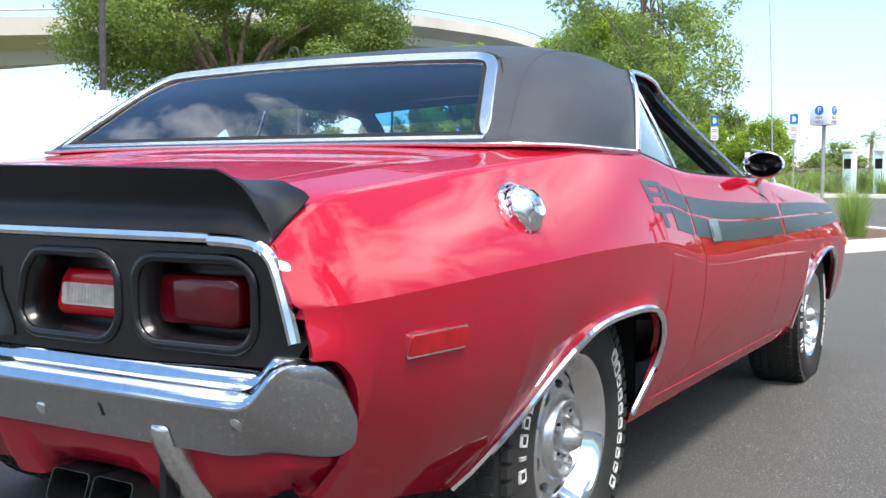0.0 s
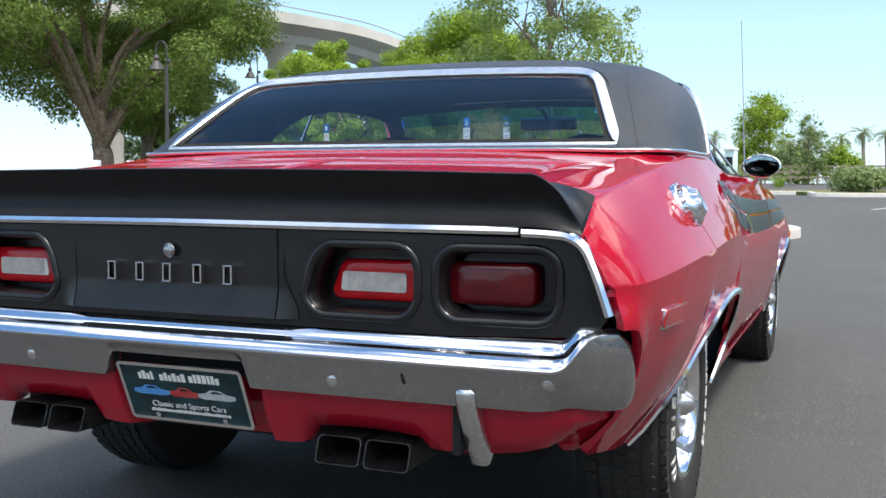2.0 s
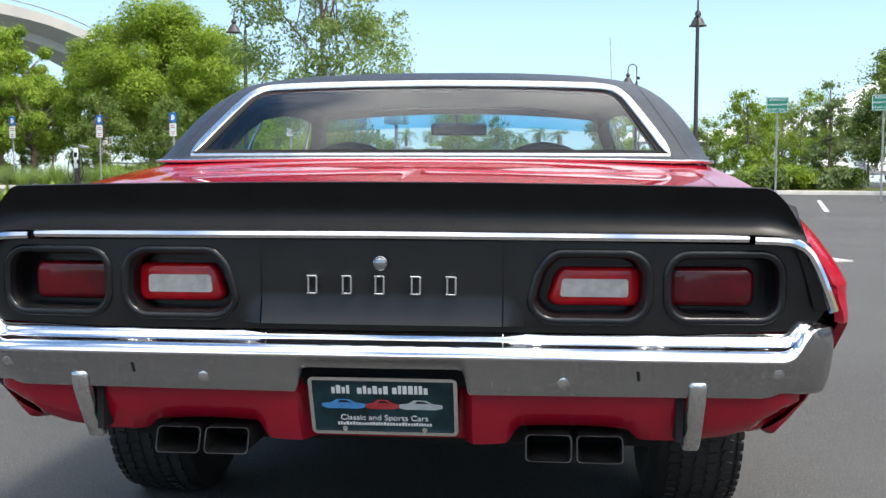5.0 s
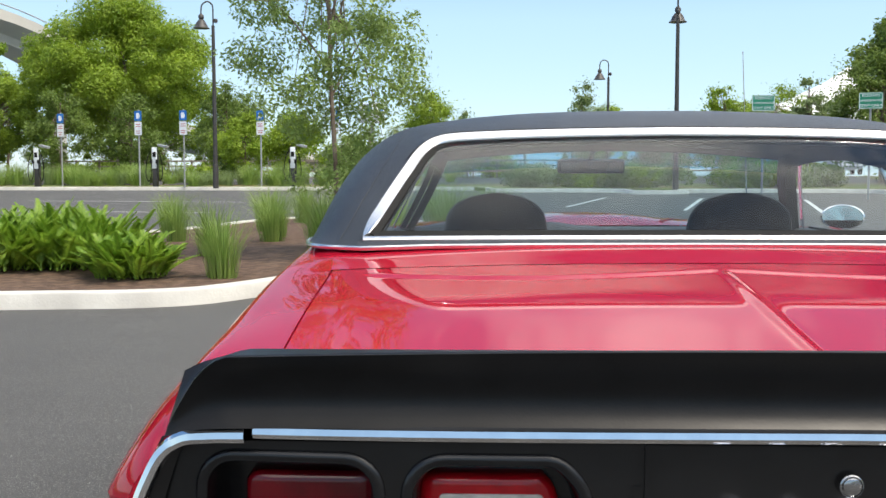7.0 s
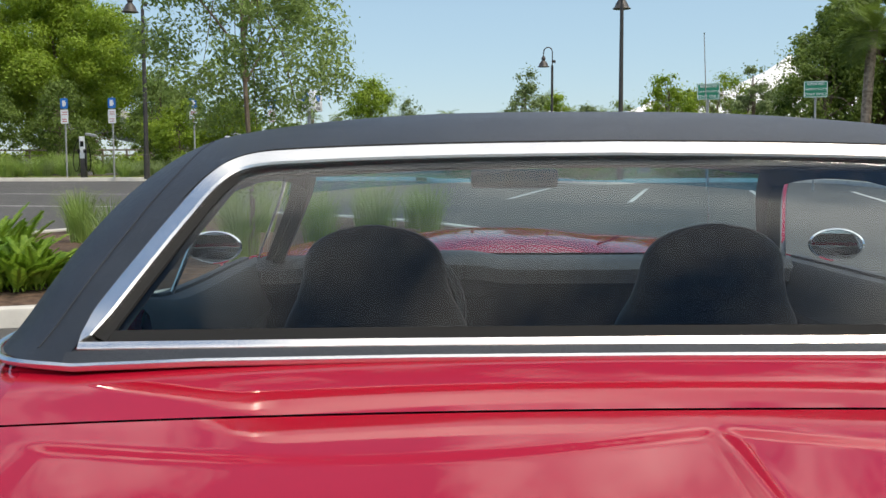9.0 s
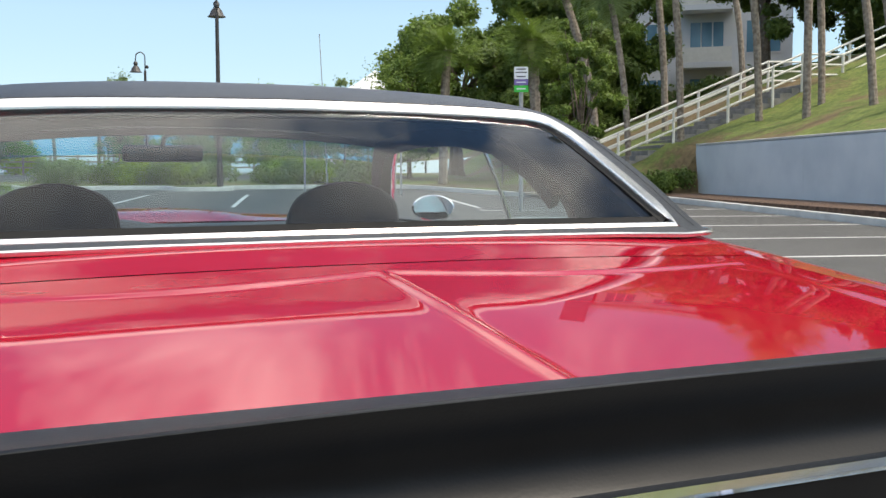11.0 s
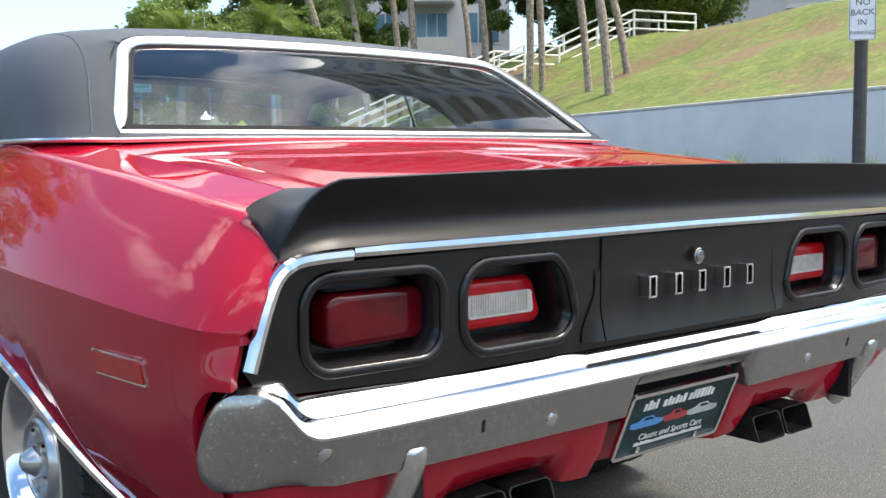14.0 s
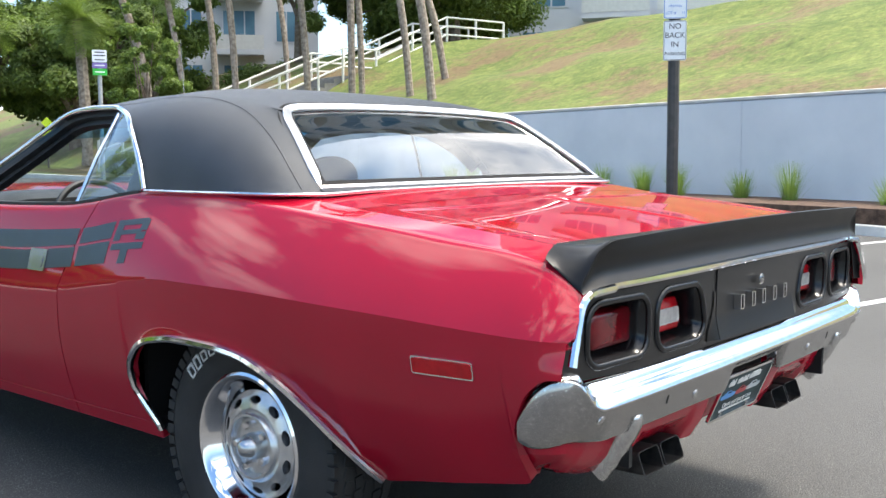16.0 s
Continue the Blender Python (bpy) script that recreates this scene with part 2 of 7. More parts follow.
gt.links.new(g_fn.outputs["Fac"], g_fr.inputs["Fac"])
gt.links.new(g_mx.outputs["Color"], g_fm.inputs[1])
gt.links.new(g_fr.outputs["Color"], g_fm.inputs[2])
gt.links.new(g_fm.outputs["Color"], gt.nodes["Principled BSDF"].inputs["Base Color"])
M_MULCH = surface("mulch", (0.055, 0.030, 0.018), (0.14, 0.085, 0.055), 9, 0.95, bump=1.0, bscale=40, detail=10)
M_LINE = surface("white_line_paint", (0.62, 0.62, 0.60), (0.5, 0.5, 0.48), 5, 0.7)
M_POST = surface("black_post_metal", (0.035, 0.033, 0.031), (0.055, 0.05, 0.048), 8, 0.5)
M_GALV = surface("galvanised_post", (0.34, 0.35, 0.35), (0.42, 0.42, 0.42), 12, 0.5, 0.5)
M_SIGNG = surface("sign_green", (0.005, 0.20, 0.11), (0.008, 0.24, 0.14), 10, 0.45)
M_SIGNB = surface("sign_blue", (0.01, 0.14, 0.50), (0.015, 0.18, 0.56), 10, 0.45)
M_SIGNW = surface("sign_white", (0.70, 0.74, 0.76), (0.78, 0.80, 0.81), 10, 0.45)
M_SIGNK = surface("sign_letter_black", (0.03, 0.03, 0.035), None, rough=0.5)
M_SIGNR = surface("sign_red", (0.45, 0.02, 0.03), (0.5, 0.03, 0.03), 8, 0.45)
M_BARK = surface("bark", (0.12, 0.085, 0.06), (0.24, 0.19, 0.15), 7, 0.9, bump=0.8, bscale=25)
M_PALMBARK = surface("palm_bark", (0.17, 0.13, 0.10), (0.36, 0.30, 0.245), 9, 0.9, bump=0.7, bscale=18)
M_LEAF_OAK = leafy("oak_leaves", (0.068, 0.118, 0.022), (0.225, 0.32, 0.058), 0.9)
M_LEAF_LIME = leafy("lime_leaves", (0.12, 0.22, 0.016), (0.36, 0.48, 0.045), 0.8)
M_LEAF_DARK = leafy("dark_leaves", (0.08, 0.125, 0.028), (0.20, 0.28, 0.06))
M_LEAF_GREY = leafy("grey_green_leaves", (0.12, 0.19, 0.06), (0.30, 0.38, 0.16))
M_LEAF_PALE = leafy("pale_oak_leaves", (0.13, 0.21, 0.05), (0.34, 0.45, 0.13))
M_BLADE = leafy("grass_blades", (0.14, 0.26, 0.04), (0.34, 0.44, 0.12), 3)
M_CYCAD = leafy("coontie_fronds", (0.10, 0.23, 0.018), (0.33, 0.47, 0.055), 3)
M_WBUILD = surface("white_stucco", (0.62, 0.62, 0.62), (0.72, 0.71, 0.70), 0.4, 0.8)
M_BGLASS = surface("building_glass", (0.10, 0.20, 0.28), (0.16, 0.30, 0.38), 0.5, 0.08)
M_STEEL = surface("rail_paint", (0.68, 0.66, 0.60), (0.74, 0.72, 0.66), 6, 0.5)
M_TENT = surface("tent_fabric", (0.80, 0.80, 0.80), (0.86, 0.86, 0.86), 0.5, 0.8)


# ---- mesh helpers ----
def link_mesh(name, bm, material, smooth=True, parent=None, angle=35):
    me = bpy.data.meshes.new(name)
    bm.normal_update()
    if smooth:
        for f in bm.faces:
            f.smooth = True
        for e in bm.edges:
            if len(e.link_faces) == 2 and e.calc_face_angle(0) > radians(angle):
                e.smooth = False
    bm.to_mesh(me)
    bm.free()
    mats = material if isinstance(material, (list, tuple)) else [material]
    for m in mats:
        me.materials.append(m)
    ob = new(name, me)
    if parent:
        ob.parent = parent
    return ob


def part(name, bm, material, parent, label="", smooth=True, angle=35):
    ob = link_mesh(name, bm, material, smooth, parent, angle)
    if label:
        ob["label"] = label
    return ob


def thing(name, label, category, group="", kind="", at=(0, 0, 0), rz=0.0):
    ob = new(name)
    ob.matrix_world = pose(*at, 0, 0, rz)
    return tagged(ob, label, category, group, kind)


def box(bm, x0, x1, y0, y1, z0, z1, bevel=0.0, m=None):
    r = bmesh.ops.create_cube(bm, size=1)
    vs = r["verts"]
    for v in vs:
        v.co = Vector((x0 + (v.co.x + 0.5) * (x1 - x0), y0 + (v.co.y + 0.5) * (y1 - y0), z0 + (v.co.z + 0.5) * (z1 - z0)))
    if m is not None:
        for v in vs:
            v.co = m @ v.co
    if bevel:
        es = list({e for v in vs for e in v.link_edges})
        bmesh.ops.bevel(bm, geom=es, offset=bevel, segments=2, affect="EDGES", profile=0.5)
    return bm


def boxed(*a, bevel=0.0, m=None):
    return box(bmesh.new(), *a, bevel=bevel, m=m)


def smooth_line(pts, n=8, closed=False):
    """Catmull-Rom through the points."""
    pts = [Vector(p) for p in pts]
    out, k = [], len(pts)
    for i in range(k if closed else k - 1):
        p0 = pts[i - 1] if (closed or i > 0) else pts[0] * 2 - pts[1]
        p1, p2 = pts[i], pts[(i + 1) % k]
        p3 = pts[(i + 2) % k] if (closed or i + 2 < k) else pts[-1] * 2 - pts[-2]
        for j in range(n):
            t = j / n
            out.append(0.5 * ((2 * p1) + (p2 - p0) * t + (2 * p0 - 5 * p1 + 4 * p2 - p3) * t * t + (3 * p1 - p0 - 3 * p2 + p3) * t ** 3))
    if not closed:
        out.append(pts[-1])
    return out


def sweep(bm, line, prof, normals=None, closed=False, cap=True):
    """Sweeps a closed profile of (side, out) pairs along a line; out follows the given normal."""
    line = [Vector(p) for p in line]
    rings, k = [], len(line)
    for i, p in enumerate(line):
        a = line[i - 1] if (closed or i > 0) else line[0]
        b = line[(i + 1) % k] if (closed or i < k - 1) else line[-1]
        t = (b - a).normalized()
        n = Vector(normals[i] if isinstance(normals, list) else (normals or (0, 0, 1)))
        n = (n - t * n.dot(t))
        n = n.normalized() if n.length > 1e-6 else t.orthogonal().normalized()
        s = t.cross(n)
        rings.append([bm.verts.new(p + s * u + n * w) for u, w in prof])
    m = len(prof)
    for i in range(k if closed else k - 1):
        r0, r1 = rings[i], rings[(i + 1) % k]
        for j in range(m):
            bm.faces.new((r0[j], r0[(j + 1) % m], r1[(j + 1) % m], r1[j]))
    if cap and not closed:
        bm.faces.new(rings[0][::-1])
        bm.faces.new(rings[-1])
    return bm


def ring(r, n=8, squash=1.0):
    return [(r * math.cos(2 * math.pi * i / n), squash * r * math.sin(2 * math.pi * i / n)) for i in range(n)]


def trim_prof(w, h):
    return [(-w / 2, 0), (-w / 2, h * 0.5), (-w * 0.25, h), (w * 0.25, h), (w / 2, h * 0.5), (w / 2, 0)]


def taper(bm, line, radii, n=8):
    """A tube whose radius changes along a line."""
    line = [Vector(p) for p in line]
    rings = []
    for i, p in enumerate(line):
        t = (line[min(i + 1, len(line) - 1)] - line[max(i - 1, 0)]).normalized()
        s = t.cross(Vector((0.13, 0.99, 0.05))).normalized() if abs(t.y) < 0.9 else t.cross(Vector((1, 0, 0))).normalized()
        q = t.cross(s)
        rings.append([bm.verts.new(p + radii[i] * (s * math.cos(2 * math.pi * j / n) + q * math.sin(2 * math.pi * j / n))) for j in range(n)])
    for a, b in zip(rings, rings[1:]):
        for j in range(n):
            bm.faces.new((a[j], a[(j + 1) % n], b[(j + 1) % n], b[j]))
    bm.faces.new(rings[0][::-1])
    bm.faces.new(rings[-1])
    return bm


def lathe(bm, prof, n=48, m=None, closed=False, cap=True):
    """Turns (radius, height) pairs about the z axis."""
    rings = []
    for r, z in prof:
        ringv = []
        for i in range(n):
            a = 2 * math.pi * i / n
            co = Vector((r * math.cos(a), r * math.sin(a), z))
            ringv.append(bm.verts.new(m @ co if m is not None else co))
        rings.append(ringv)
    pairs = list(zip(rings, rings[1:])) + ([(rings[-1], rings[0])] if closed else [])
    for a, b in pairs:
        for i in range(n):
            bm.faces.new((a[i], a[(i + 1) % n], b[(i + 1) % n], b[i]))
    if cap and not closed:
        if prof[0][0] > 1e-5:
            bm.faces.new(rings[0][::-1])
        if prof[-1][0] > 1e-5:
            bm.faces.new(rings[-1])
    return bm


def grid(bm, rows, flip=False):
    vs = [[bm.verts.new(p) for p in r] for r in rows]
    for a, b in zip(vs, vs[1:]):
        for i in range(len(a) - 1):
            q = (a[i], a[i + 1], b[i + 1], b[i])
            if len({tuple(round(c, 6) for c in v.co) for v in q}) < 3:
                continue
            bm.faces.new(q[::-1] if flip else q)
    return vs


def hermite(ys, vs):
    """A smooth curve through a table, without overshoot."""
    d = [(vs[i + 1] - vs[i]) / (ys[i + 1] - ys[i]) for i in range(len(ys) - 1)]
    m = [d[0]] + [0 if a * b <= 0 else 2 * a * b / (a + b) for a, b in zip(d, d[1:])] + [d[-1]]

    def f(y):
        if y <= ys[0]:
            return vs[0]
        if y >= ys[-1]:
            return vs[-1]
        i = max(k for k in range(len(ys)) if ys[k] <= y)
        h = ys[i + 1] - ys[i]
        t = (y - ys[i]) / h
        return (2 * t ** 3 - 3 * t * t + 1) * vs[i] + (t ** 3 - 2 * t * t + t) * h * m[i] + (3 * t * t - 2 * t ** 3) * vs[i + 1] + (t ** 3 - t * t) * h * m[i + 1]
    return f


def filled(outer, holes=()):
    """Triangles of a flat outline with holes: points, faces."""
    from mathutils.geometry import delaunay_2d_cdt
    pts, faces = [], []
    edges = []
    for loop in (outer, *holes):
        k = len(pts)
        pts += [Vector(p) for p in loop]
        edges += [(k + i, k + (i + 1) % len(loop)) for i in range(len(loop))]
    vs, _, fs, *_ = delaunay_2d_cdt(pts, edges, [], 0, 1e-6)

    def inside(p, loop):
        c, j = False, len(loop) - 1
        for i in range(len(loop)):
            (xi, yi), (xj, yj) = loop[i], loop[j]
            if (yi > p[1]) != (yj > p[1]) and p[0] < (xj - xi) * (p[1] - yi) / (yj - yi) + xi:
                c = not c
            j = i
        return c
    for f in fs:
        c = sum((vs[i] for i in f), Vector((0, 0))) / len(f)
        if inside(c, outer) and not any(inside(c, h) for h in holes):
            faces.append(f)
    return vs, faces


def rrect(x0, x1, z0, z1, r, n=6):
    out = []
    for cx, cz, a0 in ((x1 - r, z1 - r, 0), (x0 + r, z1 - r, 90), (x0 + r, z0 + r, 180), (x1 - r, z0 + r, 270)):
        out += [(cx + r * math.cos(radians(a0 + 90 * i / n)), cz + r * math.sin(radians(a0 + 90 * i / n))) for i in range(n + 1)]
    return out


def prism(bm, loop, to3, depth):
    """A flat outline raised by depth; to3 maps (a, b, d) to a place."""
    vs, fs = filled(loop)
    for d, flip in ((0, True), (depth, False)):
        vv = [bm.verts.new(to3(v[0], v[1], d)) for v in vs]
        for f in fs:
            try:
                bm.faces.new([vv[i] for i in (f[::-1] if flip else f)])
            except ValueError:
                pass
    lo, hi = [bm.verts.new(to3(a, b, 0)) for a, b in loop], [bm.verts.new(to3(a, b, depth)) for a, b in loop]
    for i in range(len(loop)):
        j = (i + 1) % len(loop)
        bm.faces.new((lo[i], lo[j], hi[j], hi[i]))
    bmesh.ops.remove_doubles(bm, verts=bm.verts, dist=1e-5)
    return bm


def lettering(name, text, size, material, parent, m, depth=0.002):
    """Words cut from the built-in font, as a mesh."""
    cu = bpy.data.curves.new(name, "FONT")
    cu.body, cu.size, cu.align_x, cu.align_y, cu.extrude = text, size, "CENTER", "CENTER", depth
    tmp = bpy.data.objects.new("tmp_text", cu)
    scene.collection.objects.link(tmp)
    me = bpy.data.meshes.new_from_object(tmp.evaluated_get(bpy.context.evaluated_depsgraph_get()))
    bpy.data.objects.remove(tmp)
    me.materials.clear()
    me.materials.append(material)
    ob = new(name, me)
    ob.parent = parent
    ob.matrix_local = m
    return ob

# ---- ground and large structure ----
UX, UY, VX, VY = 0.974, -0.228, 0.228, 0.974      # the lot's axes: towards the wall, and along it


def uv(u, v, z=0.0):
    return Vector((UX * u + VX * v, UY * u + VY * v, z))


def ground_z(x, y):
    return 0.018 * min(max(0.0, y - 2.0), 60.0)


def on_ground(x, y, dz=0.0):
    return Vector((x, y, ground_z(x, y) + dz))


def steps(a, b, d):
    n = max(1, int(abs(b - a) / d + 0.5))
    return [a + (b - a) * i / n for i in range(n + 1)]


xs = [-2500, -600, -150] + steps(-60, 60, 4) + [150, 600, 2500]
ys = [-2500, -600, -150] + steps(-40, 2, 6) + steps(6, 62, 4) + [150, 600, 2500]
bm = bmesh.new()
grid(bm, [[on_ground(x, y) for x in xs] for y in ys])
tagged(link_mesh("ground", bm, M_ASPHALT), "grey asphalt parking lot with fine light specks", "ground", kind="structure")


def slab(name, outline, top, material, label, category, dz=0.0, inset=0.0):
    """A raised bed over the sloping ground, inside an outline of (x, y)."""
    bm = bmesh.new()
    vs, fs = filled(outline)
    up = [bm.verts.new(on_ground(v[0], v[1], top + dz)) for v in vs]
    for f in fs:
        bm.faces.new([up[i] for i in f])
    ring_top = [bm.verts.new(on_ground(x, y, top + dz)) for x, y in outline]
    ring_low = [bm.verts.new(on_ground(x, y, -0.1)) for x, y in outline]
    for i in range(len(outline)):
        j = (i + 1) % len(outline)
        bm.faces.new((ring_low[i], ring_low[j], ring_top[j], ring_top[i]))
    bmesh.ops.remove_doubles(bm, verts=bm.verts, dist=1e-4)
    return tagged(link_mesh(name, bm, material, smooth=False), label, category, kind="structure")


def kerb(name, line, closed=False, w=0.16, h=0.14, label="pale concrete kerb with a rounded edge beside the asphalt", z=None):
    """A rounded kerb stone line, cut in two metre lengths by fine joints."""
    pts = smooth_line([(x, y, 0) for x, y in line], 6, closed)
    prof = [(-w / 2, -0.15), (-w / 2, h - 0.025), (-w / 2 + 0.008, h - 0.008), (-w / 2 + 0.025, h), (w / 2 - 0.025, h), (w / 2 - 0.008, h - 0.008), (w / 2, h - 0.025), (w / 2, -0.15)]
    bm = bmesh.new()
    sweep(bm, [on_ground(p.x, p.y, z or 0) for p in pts], prof, (0, 0, 1), closed)
    return tagged(link_mesh(name, bm, M_CONC), label, "kerb", kind="structure")


ISLAND = [(-13, 5.6), (-8, 6.2), (-4.6, 6.75), (-3.2, 6.95), (-2.55, 7.5), (-1.5, 9.4), (-0.2, 11.6), (0.35, 12.9), (0.35, 13.9), (-0.8, 15.6), (-2.4, 17.0), (-3.6, 17.6), (-4.5, 16.6), (-5.2, 14.4), (-6.6, 12.6), (-9, 11.8), (-13, 11.4)]
isl = [(p.x, p.y) for p in smooth_line([(x, y, 0) for x, y in ISLAND], 5, True)]
slab("planting_bed", isl, 0.11, M_MULCH, "brown bark mulch bed inside a pale kerb", "planting bed")
kerb("kerb_1", ISLAND, True)
# the bed and kerb at the foot of the wall
kerb("kerb_2", [(uv(10.25, v).x, uv(10.25, v).y) for v in steps(-30, 26.3, 3)])
slab("wall_bed", [tuple(uv(u, v).xy) for u, v in ((10.3, -30), (12.25, -30), (12.25, 27.5), (10.3, 27.5))], 0.12, M_MULCH, "dark mulch strip at the foot of the retaining wall", "planting bed")
# retaining wall, with cast joints every six metres
wall = tagged(new("wall_retaining"), "blue-grey cast concrete retaining wall below a lawn", "retaining wall", kind="structure")
for a in range(-33, 27, 6):
    bm = bmesh.new()
    rows = []
    for v in (a + 0.003, a + 5.997):
        t = 2.03 - 0.006 * max(0, v - 5)
        rows.append([uv(u, v, z) for u, z in ((12.2, -0.1), (12.2, t - 0.02), (12.22, t), (12.5, t), (12.5, -0.1))])
    vv = grid(bm, rows)
    bm.faces.new(vv[0])
    bm.faces.new(vv[1][::-1])
    part("wall_panel", bm, M_WALLC, wall, smooth=False)
    bm = bmesh.new()
    cr = []
    for v in (a + 0.003, a + 5.997):
        t = 2.03 - 0.006 * max(0, v - 5)
        cr.append([uv(u, v, t + dz) for u, dz in ((12.19, 0.002), (12.19, 0.045), (12.21, 0.055), (12.50, 0.055), (12.52, 0.045), (12.52, 0.002))])
    vv = grid(bm, cr)
    bm.faces.new(vv[0])
    bm.faces.new(vv[1][::-1])
    part("coping_stone", bm, M_CONC, wall, "pale concrete coping", smooth=False)


def hill_z(u, v):
    edge = 1.98 - 0.006 * max(0, v - 5)
    rise = 0.36 * max(0, u - 12.5)
    k = min(1, max(0, (v - 26.6) / 3.0))
    k = k * k * (3 - 2 * k)
    edge = (1 - k) * edge + k * 0.55
    rise = (1 - k) * rise + k * 0.40 * max(0, u - 8.6)
    top = 5.45 + 0.02 * (u - 21)
    z = edge + rise + 0.10 * math.sin(u * 0.9 + v * 0.35) * min(1, max(0, u - 12.5) / 3) + 0.06 * math.sin(u * 2.3 - v * 1.1) * min(1, max(0, u - 12.5) / 3)
    return z if z < top else top + 0.05 * (z - top)


def hill_at(x, y):
    """The hill's height under a place of the world."""
    ox, ex, ey = uv(0, 0), uv(1, 0) - uv(0, 0), uv(0, 1) - uv(0, 0)
    p = Vector((x - ox.x, y - ox.y))
    return hill_z(p.dot(ex.xy) / ex.xy.length_squared, p.dot(ey.xy) / ey.xy.length_squared)


bm = bmesh.new()
grid(bm, [[uv(u, v, hill_z(u, v)) for u in steps(12.48, 22, 0.7) + steps(23, 60, 2.5) + [90, 200]] for v in steps(-34, 60, 1.5) + [80, 160]])


def foot_z(u, v):
    """The lawn in front of the wall's line, which ramps up beside the stairs."""
    g = ground_z(*uv(u, v).xy) + 0.13
    f = min(1, max(0, (v - 26.6) / 2.4))
    f = f * f * (3 - 2 * f)
    w = min(1, max(0, (u - 11.4) / 1.08))
    low = g + f * max(0, 0.42 + 0.40 * (u - 8.6) - g)
    return low if v < 26.9 else low + (hill_z(12.48, v) - low) * w * w * (3 - 2 * w)


grid(bm, [[uv(u, v, foot_z(u, v)) for u in steps(7.2, 12.48, 0.33)] for v in [26.5, 26.8] + steps(27.0, 31, 0.4) + steps(32, 60, 1.4)])
tagged(link_mesh("hillside", bm, M_GRASS), "sloping lawn of patchy green and straw-brown grass", "hillside", kind="structure")
# planted ground beyond the drive and the far stalls
slab("lawn_far", [(-150, 38.6), (-30, 38.6), (-12, 37.9), (-1, 37.4), (0.2, 35.2), (13, 34), (13.5, 26), (14.6, 24.1), (16.2, 23.6), (30, 40), (120, 60), (300, 300), (-300, 300)], 0.13, M_GRASS, "rough green lawn and meadow grass beyond the parking lot", "lawn")
kerb("kerb_3", [(-60, 38.5), (-30, 38.5), (-12, 37.8), (-1.5, 37.3), (-0.3, 36.2), (0.2, 35.1), (4.2, 34.7), (4.6, 33.1), (6.3, 33.0), (6.8, 34.3), (12.5, 33.8), (13.1, 30), (13.3, 26), (14.0, 24.5), (14.6, 24.05), (16.1, 23.45)])
slab("lawn_left", [(-120, 8), (-24, 14), (-21.5, 20), (-24, 33), (-60, 38), (-120, 40)], 0.13, M_GRASS, "green verge under the oaks", "lawn")


def painted_line(p, q, w=0.11):
    bm = bmesh.new()
    p, q = Vector(p), Vector(q)
    s = Vector((-(q - p).y, (q - p).x)).normalized() * w / 2
    n = 6
    grid(bm, [[on_ground(*(p + (q - p) * i / n + s * k), 0.004) for k in (1, -1)] for i in range(n + 1)])
    return tagged(link_mesh("parking_line", bm, M_LINE), "white painted parking line on grey asphalt", "road marking", "parking lines", "structure")


for v in (2.35, 4.95, 7.55, 10.15, 12.75, 15.4, 18.0, 20.6, -0.25, -2.85):
    painted_line(uv(4.3, v).xy, uv(10.1, v).xy)
for a, b in (((1.6, 24.0), (3.3, 30.0)), ((4.2, 22.3), (6.1, 29.4)), ((6.9, 20.8), (8.8, 28.2)), ((9.4, 20.1), (11.2, 27.0)), ((-13.4, 22.5), (-6.5, 21.4)), ((-13.9, 28), (-7.2, 27))):
    painted_line(a, b)


# ---- the car ----
car = thing("muscle_car", "bright red two-door muscle car with black vinyl roof on asphalt", "car")
XC = hermite([-0.02, 0.0, 0.02, 0.04, 0.1, 0.173, 0.36, 0.69, 1.0, 1.4, 1.8, 2.3, 2.8, 3.3, 3.8, 4.3, 4.6, 4.76], [0.890, 0.913, 0.931, 0.942, 0.954, 0.963, 0.979, 0.990, 0.988, 0.972, 0.956, 0.950, 0.948, 0.948, 0.945, 0.93, 0.90, 0.85])
ZC = hermite([-0.02, 0.04, 0.173, 0.36, 0.69, 0.95, 1.2, 1.4, 1.6, 1.8, 2.1, 2.8, 3.3, 3.8, 4.3, 4.76], [0.742, 0.744, 0.750, 0.760, 0.773, 0.780, 0.781, 0.770, 0.742, 0.712, 0.699, 0.70, 0.70, 0.69, 0.68, 0.67])
# the shoulder edge between the leaning flank and the flat top
XE = hermite([-0.02, 0.0, 0.05, 0.1, 0.19, 0.4, 0.7, 0.9, 1.05, 1.2, 1.47, 1.8, 2.3, 2.75, 3.3, 3.8, 4.3, 4.76], [0.838, 0.846, 0.851, 0.851, 0.850, 0.852, 0.858, 0.856, 0.858, 0.862, 0.866, 0.882, 0.888, 0.885, 0.87, 0.86, 0.84, 0.76])
ZE = hermite([-0.02, 0.0, 0.05, 0.1, 0.19, 0.27, 0.38, 0.49, 0.645, 0.84, 1.0, 1.2, 1.47, 1.6, 1.75, 1.9, 2.3, 2.75, 3.3, 3.8, 4.3, 4.6, 4.76], [0.818, 0.832, 0.864, 0.886, 0.903, 0.912, 0.923, 0.937, 0.954, 0.974, 0.986, 0.993, 0.994, 0.980, 0.957, 0.944, 0.937, 0.937, 0.915, 0.895, 0.865, 0.83, 0.78])
